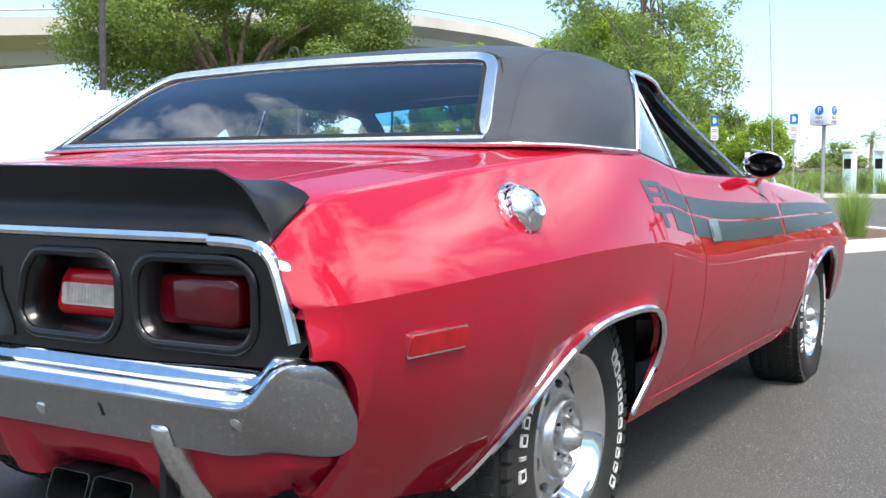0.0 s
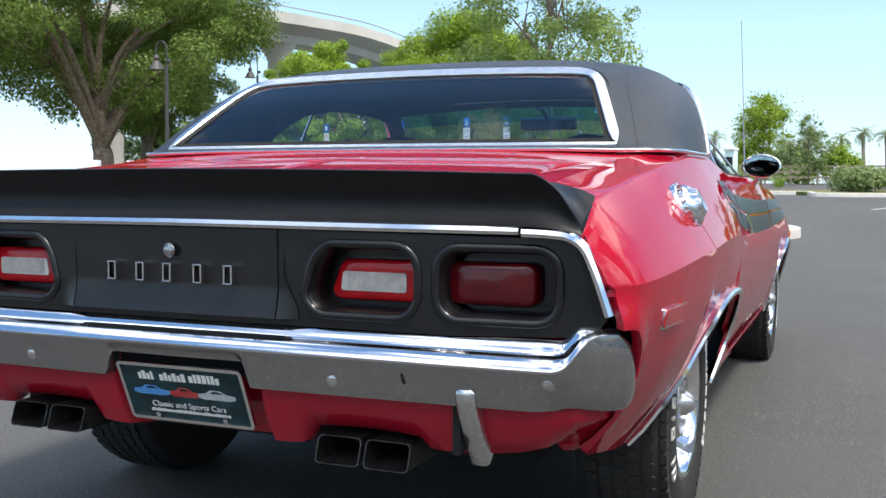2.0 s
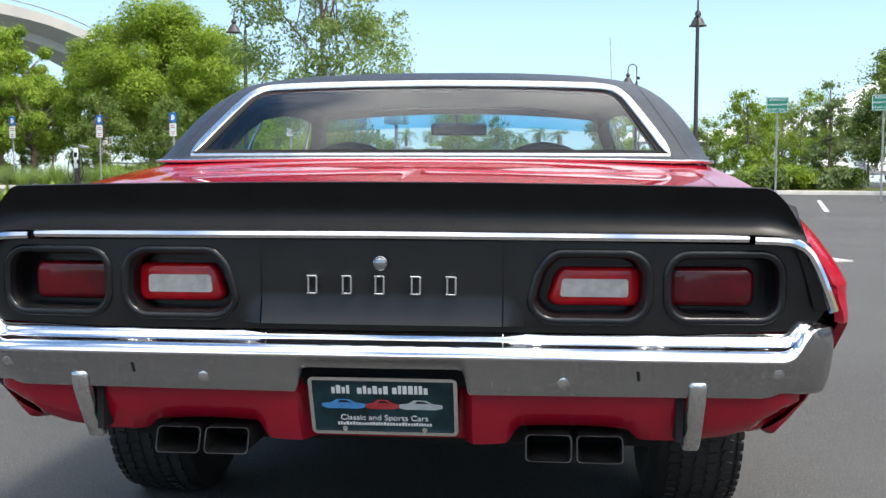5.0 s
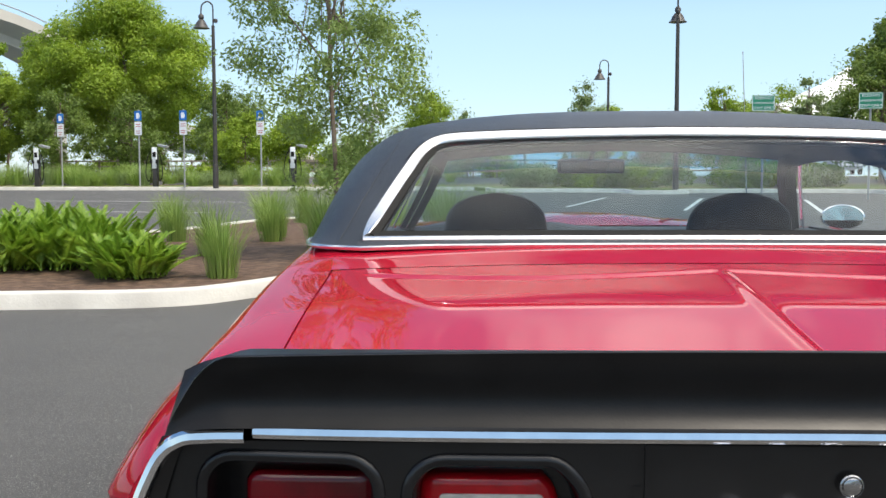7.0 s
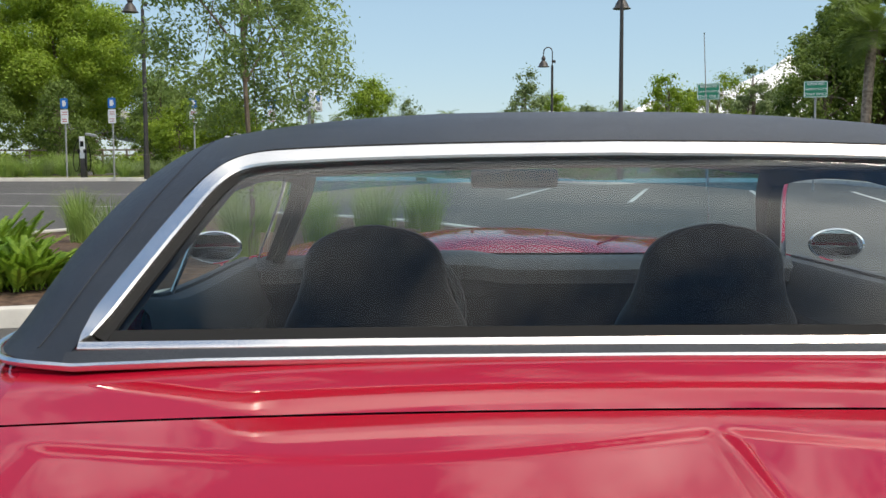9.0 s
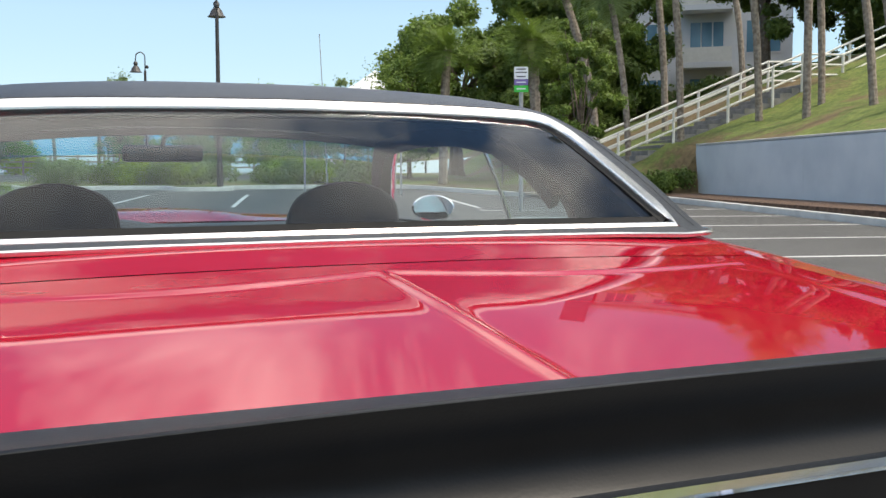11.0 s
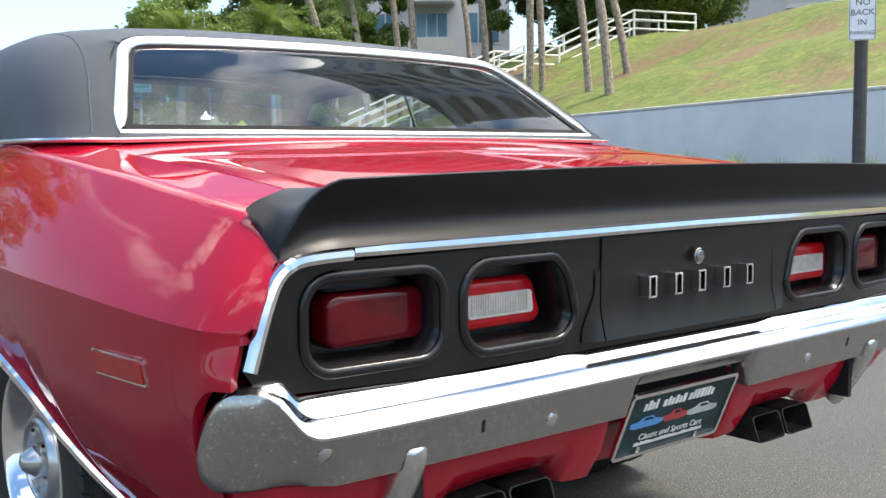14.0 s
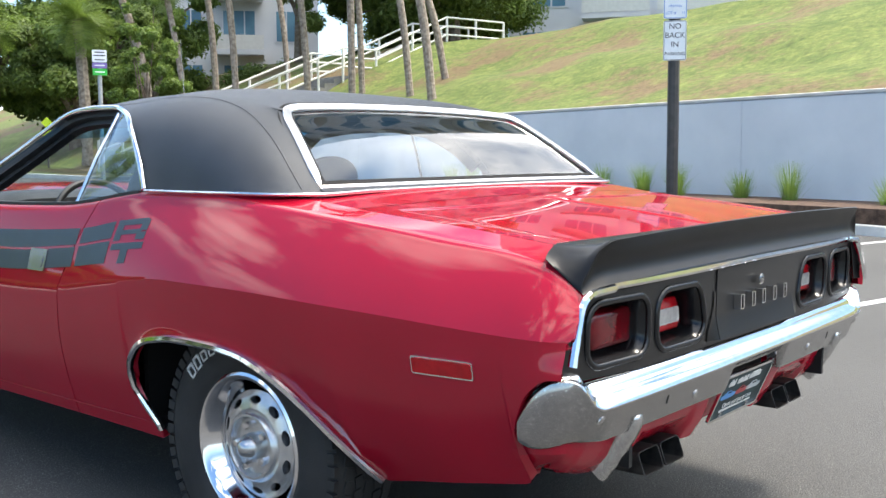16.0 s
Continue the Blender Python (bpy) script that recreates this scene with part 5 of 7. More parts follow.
for _ in range(24):
    bmesh.ops.smooth_vert(bm, verts=[v for v in inner if abs(v.co.x) > 0.5], factor=0.5, use_axis_x=True, use_axis_y=True, use_axis_z=True)
bmesh.ops.recalc_face_normals(bm, faces=bm.faces)
from_roof = BVHTree.FromBMesh(bm)
roof = part("vinyl_roof", bm, M_VINYL, car, "black grained vinyl roof", angle=60)
# stitched seams on the vinyl
for side in (1, -1):
    line = smooth_line([(0.762 * side, 0.905, 1.03), (0.728 * side, 1.00, 1.09), (0.692 * side, 1.11, 1.17), (0.662 * side, 1.25, 1.25), (0.650 * side, 1.42, 1.29), (0.655 * side, 1.62, 1.30), (0.660 * side, 1.82, 1.29), (0.648 * side, 2.02, 1.28), (0.630 * side, 2.22, 1.26)], 8)
    hits = [from_roof.find_nearest(p)[:2] for p in line]
    part("roof_seam", sweep(bmesh.new(), [h[0] - h[1] * 0.0004 * (1 if h[1].z < 0 else -1) for h in hits], trim_prof(0.004, 0.0010), [h[1] * (1 if h[1].z > 0 else -1) for h in hits]), M_VINYL, roof)
# black band under the back window
bm = bmesh.new()
rows = []
for j in range(65):
    t = -1.0 + 2.0 * j / 64
    rows.append([Vector((0.716 * t, 0.862 + 0.014 * (1 - t * t), 1.006 + 0.006 * (1 - t * t))), Vector((0.716 * t, 0.884 + 0.016 * (1 - t * t), 1.019 + 0.005 * (1 - t * t))), Vector((0.706 * t, 0.905 + 0.016 * (1 - t * t), 1.022 + 0.005 * (1 - t * t)))])
grid(bm, rows, flip=True)
part("window_band", bm, M_VINYL, car)


def window_outline(inset=0.0):
    """The right half from the bottom centre round to the top centre."""
    k = inset
    pts = [(0, 0.904 + k * 0.7, 1.026 + k * 0.5), (0.35, 0.902 + k * 0.7, 1.0255 + k * 0.5), (0.705 - k * 1.6, 0.896 + k * 0.7, 1.024 + k * 0.5)]
    pts2 = smooth_line([(0.705 - k * 1.6, 0.896 + k * 0.7, 1.024 + k * 0.5), (0.664 - k, 0.988 + k * 0.2, 1.098), (0.622 - k, 1.082, 1.170), (0.590 - k, 1.150 - k * 0.4, 1.218 - k * 0.4), (0.548 - k, 1.185 - k * 0.7, 1.243 - k * 0.7), (0.46, 1.196 - k * 0.8, 1.2515 - k * 0.7), (0.25, 1.205 - k * 0.8, 1.258 - k * 0.7), (0, 1.208 - k * 0.8, 1.261 - k * 0.7)], 7)
    return [Vector(p) for p in pts[:-1]] + pts2


half = window_outline(0.0)
full = half + [Vector((-p.x, p.y, p.z)) for p in half[::-1][1:-1]]
nrm = [Vector((p.x * 0.25, -0.72, 0.68)) for p in full]
part("window_flange", sweep(bmesh.new(), full, [(-0.026, -0.008), (-0.026, -0.004), (0.026, -0.004), (0.026, -0.008)], nrm, True), M_DARK, car)
tp = [(-0.010, -0.005), (-0.010, 0.003), (-0.008, 0.005), (0.008, 0.005), (0.010, 0.003), (0.010, -0.005)]
bm = sweep(bmesh.new(), full, tp, nrm, True)
bm.verts.ensure_lookup_table()
for i, p in enumerate(full):
    for v in bm.verts[6 * i:6 * i + 6]:
        v.co = p + (v.co - p) * (0.6 + 0.8 * min(1, max(0, (p.z - 1.028) / 0.03)))
part("window_trim", bm, M_STAINLESS, car, "wide bright back window surround", angle=40)
gi = window_outline(0.010)
bm = bmesh.new()
rows = []
for i in range(33):
    p = poly_at(gi[2:], i / 32)
    rows.append([Vector((p.x * (1 - 2 * j / 24), p.y - 0.0 + 0.010 * (1 - (1 - 2 * j / 24) ** 2), p.z - 0.004 + 0.010 * (1 - (1 - 2 * j / 24) ** 2) * math.sin(math.pi * i / 32))) for j in range(25)])
grid(bm, rows)
bmesh.ops.recalc_face_normals(bm, faces=bm.faces)
rear_glass = part("rear_window", bm, M_GLASS, car, "tinted back window reflecting the sky")
rear_glass.visible_shadow = False
# lower trim that runs right round the back of the roof
half = [Vector((0, 0.876, 1.0105)), Vector((0.3, 0.874, 1.010)), Vector((0.55, 0.869, 1.008)), Vector((0.70, 0.862, 1.004))] + [p + Vector((0.004, -0.004, -0.004)) for p in L_BASE[3:]]
full = [Vector((-p.x, p.y, p.z)) for p in half[::-1]] + half[1:]
nrm = [Vector((p.x * (0.2 + 1.4 * min(1, max(0, (abs(p.x) - 0.66) / 0.16))), -0.6 * min(1, max(0, (1.06 - p.y) / 0.14)), 0.8)) for p in full]
part("belt_trim", sweep(bmesh.new(), full, trim_prof(0.009, 0.007), nrm), M_STAINLESS, car, "bright trim along the roof base", angle=50)
for side in (1, -1):
    rail = L_FRONT + L_RAIL[1:] + smooth_line([(0.640, 2.28, 1.240), (0.675, 2.42, 1.165), (0.738, 2.60, 1.060), (0.805, 2.79, 0.955)], 6)[1:]
    rail = [Vector((p.x * side, p.y, p.z)) for p in rail]
    part("drip_rail", sweep(bmesh.new(), [p + Vector((0.004 * side, 0, 0)) for p in rail], trim_prof(0.018, 0.008), [Vector((side, 0, 0.45)) for p in rail]), M_CHROME, car, "bright drip rail", angle=50)
    inn = [p + Vector((-0.022 * side, 0.012 if p.y < 1.7 else 0, -0.014)) for p in rail]
    part("window_seal", sweep(bmesh.new(), inn, [(-0.018, -0.012), (-0.018, 0.008), (0.018, 0.008), (0.018, -0.012)], [Vector((side, 0, 0.45)) for p in rail]), M_INT, car, "black rubber window seal")
    inn = [p + Vector((-0.045 * side, 0.02 if p.y < 1.7 else 0, -0.030)) for p in rail[8:]]
    part("pillar", sweep(bmesh.new(), inn, [(-0.03, -0.015), (-0.03, 0.012), (0.03, 0.012), (0.03, -0.015)], [Vector((side, 0, 0.45)) for p in rail[8:]]), M_INT, car)
    # fixed quarter glass and its bright edge
    top_, base1 = Vector((0.700, 1.825, 1.245)), Vector((0.838, 1.862, 0.962))
    fr_ = [p + Vector((-0.006, 0.012, -0.006)) for p in L_FRONT]
    bm = bmesh.new()
    grid(bm, [[Vector((q.x * side, q.y, q.z)) for q in (poly_at(fr_, i / 16), (poly_at(fr_, i / 16) + (base1 + (top_ - base1) * (i / 16))) * 0.5, base1 + (top_ - base1) * (i / 16))] for i in range(17)], flip=side < 0)
    g = part("quarter_glass", bm, M_GLASS, car, "fixed quarter glass")
    g.visible_shadow = False
    part("quarter_glass_edge", sweep(bmesh.new(), [Vector((q.x * side, q.y, q.z)) for q in (base1, (base1 + top_) / 2 + Vector((0.006, 0, 0)), top_)], trim_prof(0.012, 0.008), (side, 0, 0.3)), M_CHROME, car)
    sill = [Vector(((p.x - 0.012) * side, p.y, p.z + 0.002)) for y in [1.50 + 1.28 * i / 24 for i in range(25)] for p in [body_point(y, 2.0)]]
    part("belt_seal", sweep(bmesh.new(), sill, [(-0.016, -0.01), (-0.016, 0.004), (0.008, 0.005), (0.010, -0.01)], (0, 0, 1)), M_INT, car)
    bm = bmesh.new()
    grid(bm, [[Vector(((body_point(y, 2).x - dx) * side, y, body_point(y, 2).z - dz)) for dx, dz in ((0.02, 0.0), (0.055, 0.006), (0.075, 0.03), (0.085, 0.10), (0.10, 0.14), (0.08, 0.17), (0.09, 0.45))] for y in [1.46 + 1.40 * i / 20 for i in range(21)]], flip=side > 0)
    part("door_card", bm, M_INT, car, "black moulded door trim")
    # mirror
    mx, my, mz = 0.915, 2.645, 1.000
    bm = lathe(bmesh.new(), [(0.0, -0.055), (0.040, -0.050), (0.075, -0.032), (0.092, 0.0), (0.093, 0.006), (0.086, 0.008), (0.084, 0.004)], 40, cap=False, m=Matrix.Translation((mx * side, my, mz)) @ pose(0, 0, 0, 90 - 7, 0, -10 * side) @ Matrix.Diagonal((0.86, 0.52, 1, 1)))
    mir = part("door_mirror", bm, M_CHROME, car, "oval chrome door mirror")
    part("mirror_glass", lathe(bmesh.new(), [(0.0, 0.003), (0.084, 0.003)], 40, Matrix.Translation((mx * side, my, mz)) @ pose(0, 0, 0, 90 - 2, 0, 13 if side < 0 else -17) @ Matrix.Translation((0, 0, 0.003)) @ Matrix.Diagonal((0.86, 0.52, 1, 1))), M_MIRROR, mir)
    part("mirror_stem", taper(bmesh.new(), [Vector(((mx - 0.01) * side, my + 0.01, mz - 0.04)), Vector(((mx - 0.025) * side, my + 0.015, mz - 0.065)), Vector(((mx - 0.045) * side, my + 0.03, mz - 0.085)), Vector(((mx - 0.05) * side, my + 0.04, mz - 0.10))], [0.011, 0.010, 0.014, 0.026]), M_CHROME, mir)
# windscreen
bm = bmesh.new()
rows = []
for i in range(9):
    f = i / 8
    e = Vector((0.635, 2.285, 1.232)) * (1 - f) + Vector((0.79, 2.79, 0.955)) * f
    rows.append([Vector((e.x * t, e.y + 0.09 * (1 - t * t), e.z + 0.045 * (1 - f) * (1 - t * t))) for t in [-1 + 2 * j / 16 for j in range(17)]])
grid(bm, rows)
bmesh.ops.recalc_face_normals(bm, faces=bm.faces)
ws = part("windscreen", bm, M_GLASS, car)
ws.visible_shadow = False
bm = bmesh.new()
rows = []
for i in range(5):
    f = 0.05 + 0.20 * i / 4
    e = Vector((0.635, 2.285, 1.232)) * (1 - f) + Vector((0.79, 2.79, 0.955)) * f
    rows.append([Vector((e.x * t * 0.99, e.y + 0.09 * (1 - t * t) - 0.004, e.z + 0.045 * (1 - f) * (1 - t * t) - 0.003)) for t in [-1 + 2 * j / 16 for j in range(17)]])
grid(bm, rows)
band = part("shade_band", bm, M_BAND, ws, "blue shade band along the top of the windscreen")
band.visible_shadow = False
hdr = [Vector((0.63 * t, 2.30 + 0.085 * (1 - t * t), 1.235 + 0.042 * (1 - t * t))) for t in [-1 + 2 * j / 16 for j in range(17)]]
part("header", sweep(bmesh.new(), hdr, [(-0.04, -0.02), (-0.04, 0.006), (0.03, 0.006), (0.03, -0.02)], (0, 0.3, 1)), M_INT, car)
# dashboard, steering wheel, seats, shelf
bm = bmesh.new()
dash = [(2.985, 0.935), (2.90, 0.952), (2.80, 0.958), (2.70, 0.952), (2.655, 0.930), (2.65, 0.89), (2.70, 0.84), (2.72, 0.74), (2.80, 0.68)]
rows = []
for j in range(41):
    x = -0.80 + 1.6 * j / 40
    hump = 0.020 * (1 / (1 + math.exp((abs(x + 0.38) - 0.27) / 0.02)))
    rows.append([Vector((x, y - (hump * 2 if 0.85 < z < 0.955 else 0) - 0.02 * (1 - (x / 0.8) ** 2), z + (hump if z > 0.88 else 0))) for y, z in dash])
grid(bm, rows)
bmesh.ops.recalc_face_normals(bm, faces=bm.faces)
part("dashboard", bm, M_INT, car, "black padded dashboard")
tilt = Matrix.Translation((-0.385, 2.46, 0.835)) @ pose(0, 0, 0, 68, 0, 0)
bm = sweep(bmesh.new(), [tilt @ Vector((0.19 * math.cos(a), 0.19 * math.sin(a), 0)) for a in [2 * math.pi * i / 40 for i in range(40)]], ring(0.013, 8), (0, -0.9, 0.4), True)
for a in (0, 180, 270):
    box(bm, 0.03, 0.185, -0.016, 0.016, -0.012, -0.006, m=tilt @ pose(0, 0, 0, 0, 0, a))
lathe(bm, [(0.05, -0.03), (0.05, 0.0), (0.03, 0.012), (0.0, 0.014)], 24, tilt)
part("steering_wheel", bm, M_INT, car, "thin black steering wheel")
for side in (1, -1):
    cx = 0.385 * side + 0.0 - 0.025
    bm = bmesh.new()
    rows = []
    for f in [i / 14 for i in range(12)] + [0.80, 0.83, 0.86, 0.885, 0.91, 0.93, 0.95, 0.965, 0.98, 0.99, 1.0]:
        z = 0.50 + 0.605 * f
        w = hermite([0, 0.35, 0.6, 0.75, 0.88, 0.93, 0.965, 0.985, 1.0], [0.25, 0.255, 0.215, 0.172, 0.156, 0.136, 0.104, 0.070, 0.02])(f)
        th = hermite([0, 0.6, 0.85, 1.0], [0.075, 0.06, 0.05, 0.02])(f)
        yc = 2.12 - 0.17 * f
        rows.append([Vector((cx + w * math.copysign(abs(math.cos(a)) ** 0.6, math.cos(a)), yc + th * math.copysign(abs(math.sin(a)) ** 0.7, math.sin(a)), z)) for a in [2 * math.pi * j / 28 for j in range(29)]])
    grid(bm, rows)
    bmesh.ops.remove_doubles(bm, verts=bm.verts, dist=1e-4)
    bmesh.ops.holes_fill(bm, edges=bm.edges)
    bmesh.ops.recalc_face_normals(bm, faces=bm.faces)
    part("seat_back", bm, M_INT, car, "high-backed black bucket seat", angle=60)
    part("seat_cushion", boxed(cx - 0.25, cx + 0.25, 2.08, 2.58, 0.34, 0.52, bevel=0.05), M_INT, car)
part("rear_seat_back", boxed(-0.66, 0.66, 1.22, 1.40, 0.40, 0.965, bevel=0.05), M_INT, car)
part("rear_cushion", boxed(-0.66, 0.66, 1.36, 1.80, 0.30, 0.56, bevel=0.05), M_INT, car)
part("parcel_shelf", boxed(-0.70, 0.70, 0.90, 1.26, 0.955, 0.985, bevel=0.008), M_INT, car)
part("cabin_floor", boxed(-0.84, 0.84, 1.2, 3.0, 0.30, 0.32), M_INT, car)
part("firewall", boxed(-0.82, 0.82, 2.88, 2.92, 0.3, 0.945), M_INT, car)
part("console", boxed(-0.12, 0.12, 2.0, 2.8, 0.30, 0.62, bevel=0.03), M_INT, car)
MIRROR_TILT = Matrix.Translation((0.005, 2.75, 1.197)) @ pose(0, 0, 0, 14, 0, 0) @ Matrix.Translation((0, -2.75, -1.197))
bm = boxed(-0.165, 0.10, 2.735, 2.765, 1.168, 1.226, bevel=0.012, m=MIRROR_TILT)
rvm = part("cabin_mirror", bm, M_INT, car, "cabin rear-view mirror")
part("cabin_mirror_glass", boxed(-0.150, 0.095, 2.7325, 2.7345, 1.178, 1.216, m=MIRROR_TILT), M_MIRROR, rvm, smooth=False)
part("mirror_arm", taper(bmesh.new(), [Vector((-0.03, 2.75, 1.22)), Vector((-0.03, 2.68, 1.25)), Vector((-0.03, 2.58, 1.262))], [0.008, 0.008, 0.012]), M_INT, rvm)
part("antenna", taper(bmesh.new(), [Vector((0.775, 3.46, 0.93)), Vector((0.765, 3.46, 0.97)), Vector((0.75, 3.46, 1.35)), Vector((0.733, 3.46, 1.715)), Vector((0.733, 3.46, 1.722))], [0.012, 0.004, 0.0022, 0.0016, 0.003], 6), M_ALLOY, car, "thin radio antenna")

# ---- wheels ----


def wheel(x, y, z, r, side):
    m = Matrix.Translation((x, y, z)) @ pose(0, 0, 0, 0, 90 * side, 0)
    w = new("wheel")
    w.parent = car
    rim = 0.198
    w0 = -0.235
    bm = lathe(bmesh.new(), [(rim - 0.01, w0 + 0.02), (rim + 0.03, w0), (r - 0.05, w0 - 0.004), (r - 0.012, w0 + 0.012), (r, w0 + 0.035), (r + 0.002, -0.12), (r, -0.035), (r - 0.010, -0.014), (r - 0.035, 0.002), (r - 0.075, 0.008), (rim + 0.030, 0.006), (rim + 0.012, 0.0), (rim - 0.004, -0.012)], 72, m, cap=False)
    tyre = part("tyre", bm, M_RUBBER, w, "black tyre with white writing", angle=28)
    bm = bmesh.new()
    for i in range(60):
        a = 2 * math.pi * i / 60
        for k in range(5):
            box(bm, r - 0.002, r + 0.0045, -0.018, 0.014, w0 + 0.035 + 0.036 * k, w0 + 0.060 + 0.036 * k, m=m @ Matrix.Rotation(a + 0.05 * (k % 2), 4, "Z") @ pose(0, 0, 0, 12 if k % 2 else -12, 0, 0))
        box(bm, r - 0.030, r - 0.004, -0.012, 0.012, -0.020, -0.0045, m=m @ Matrix.Rotation(a, 4, "Z") @ Matrix.Translation((0, 0, 0.006)))
    tagged(part("tread", bm, M_RUBBER, tyre, smooth=False), kind="stuff")
    bm = bmesh.new()
    # two arcs of raised marks, each a small open block
    rr = 0.5 * (rim + r) + 0.008
    for start, n in ((0, 10), (180, 8)):
        for i in range(n):
            if n == 8 and i == 5:
                continue
            a = radians(start + (90 if side > 0 else 15) + (i - (n - 1) / 2) * 7.6)
            mm = m @ Matrix.Rotation(a, 4, "Z") @ Matrix.Translation((rr, 0, 0.006))
            h, wd, st = (0.019, 0.0145, 0.0055) if i == 0 or n - i < 3 else (0.0145, 0.0135, 0.005)
            if n == 8 and i in (3, 6):
                wd = 0.004
            for a0, a1, b0, b1 in ((-h, h, -wd, -wd + st), (-h, h, wd - st, wd), (-h, -h + st, -wd, wd), (h - st, h, -wd, wd)):
                box(bm, a0, a1, b0, b1, -0.004, 0.0028, m=mm)
    tagged(part("tyre_writing", bm, M_WHITE, tyre, "raised white blocks of writing", smooth=False), kind="stuff")
    bm = lathe(bmesh.new(), [(rim + 0.004, -0.014), (rim + 0.005, -0.004), (rim - 0.003, 0.0), (rim - 0.012, -0.004), (rim - 0.020, -0.022), (rim - 0.045, -0.060), (rim - 0.052, -0.072), (rim - 0.052, -0.14)], 64, m, cap=False)
    part("trim_ring", bm, M_CHROME, w, "polished trim ring", angle=50)
    # slotted disc
    outer_ = [(0.1475 * math.cos(2 * math.pi * i / 72), 0.1475 * math.sin(2 * math.pi * i / 72)) for i in range(72)]
    holes_ = []
    for k in range(10):
        a0 = 2 * math.pi * k / 10
        hole = []
        for i in range(14):
            b = 2 * math.pi * i / 14
            q = Vector((0.124 + 0.0105 * math.cos(b), 0.021 * math.sin(b)))
            hole.append((q.x * math.cos(a0) - q.y * math.sin(a0), q.x * math.sin(a0) + q.y * math.cos(a0)))
        holes_.append(hole)
    ring_mid = [(0.100 * math.cos(2 * math.pi * i / 60), 0.100 * math.sin(2 * math.pi * i / 60)) for i in range(60)]
    v_, f_ = filled(outer_, holes_ + [ring_mid])
    bm = bmesh.new()

    def dish(a, b, d=0.0):
        q = math.hypot(a, b)
        return m @ Vector((a, b, -0.052 + 0.020 * math.sin(min(1, max(0, (0.148 - q) / 0.048)) * math.pi / 2) - d))
    vv_ = [bm.verts.new(dish(p[0], p[1])) for p in v_]
    for f in f_:
        bm.faces.new([vv_[i] for i in f])
    for h in holes_:
        grid(bm, [[dish(a, b) for a, b in h + h[:1]], [dish(a, b, 0.02) for a, b in h + h[:1]]])
    bmesh.ops.recalc_face_normals(bm, faces=bm.faces)
    lathe(bm, [(0.100, -0.032), (0.096, -0.022), (0.088, -0.014), (0.082, -0.014), (0.078, -0.020), (0.074, -0.034), (0.055, -0.038), (0.0, -0.038)], 48, m)
    disc = part("wheel_disc", bm, M_ALLOY, w, "silver slotted rally wheel", angle=45)
    # near-black disc in place of the shade behind the wheel's slots
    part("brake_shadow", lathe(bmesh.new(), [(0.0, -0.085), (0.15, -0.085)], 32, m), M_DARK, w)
    for k in range(5):
        a = radians(72 * k + 18)
        part("wheel_nut", lathe(bmesh.new(), [(0.011, -0.038), (0.011, -0.018), (0.008, -0.012), (0.0, -0.011)], 6, m @ Matrix.Translation((0.057 * math.cos(a), 0.057 * math.sin(a), 0))), M_CHROME, disc, smooth=False)
    part("hub_cap", lathe(bmesh.new(), [(0.036, -0.038), (0.036, -0.012), (0.032, -0.004), (0.024, 0.006), (0.018, 0.014), (0.008, 0.018), (0.0, 0.0185)], 32, m), M_ALLOY, disc, "pointed bright hub cap")
    return w


for x, y, z, r, s in ((0.884, 1.012, 0.338, 0.342, 1), (-0.884, 1.012, 0.338, 0.342, -1), (0.884, 3.806, 0.330, 0.332, 1), (-0.884, 3.806, 0.330, 0.332, -1)):
    wheel(x, y, z, r, s)

# ---- plants ----
def leaf_mesh(name, places, normals, size, rnd, material, parent, shape=0.5, label=""):
    """Many small folded leaves: two triangles each."""
    n = len(places)
    ax = rnd.normal(size=(n, 3))
    ax /= np.linalg.norm(ax, axis=1)[:, None]
    nn = normals + rnd.normal(size=(n, 3)) * 0.7
    nn /= np.linalg.norm(nn, axis=1)[:, None]
    a = np.cross(ax, nn)
    a /= np.linalg.norm(a, axis=1)[:, None] + 1e-9
    b = np.cross(nn, a)
    s = size * rnd.uniform(0.6, 1.35, n)[:, None]
    co = np.stack([places - a * s, places + b * s * shape - nn * s * 0.12, places + a * s, places - b * s * shape - nn * s * 0.12], 1).reshape(-1, 3)
    me = bpy.data.meshes.new(name)
    idx = np.arange(n) * 4
    faces = np.stack([idx, idx + 1, idx + 2, idx + 3], 1)
    me.from_pydata(co.tolist(), [], faces.tolist())
    me.materials.append(material)
    ob = new(name, me)
    ob.parent = parent
    if label:
        ob["label"] = label
    return ob


def crown_points(rnd, clumps, n, loose=False):
    """Places and outward directions on the shells of many clumps."""
    c = np.array([k[:3] for k in clumps])
    r = np.array([k[3] for k in clumps])
    pick = rnd.choice(len(c), n, p=r ** 2 / (r ** 2).sum())
    d = rnd.normal(size=(n, 3))
    d /= np.linalg.norm(d, axis=1)[:, None]
    rad = r[pick] * rnd.uniform(0.25, 1.08, n) ** 0.6 * np.where(rnd.uniform(0, 1, n) < 0.16, rnd.uniform(1.0, 1.4, n), 1.0)
    if loose:
        rad = r[pick] * np.abs(rnd.normal(0, 0.85, n))
    return c[pick] + d * rad[:, None] * np.array([1, 1, 0.8]), d + np.array([0, 0, 0.5])


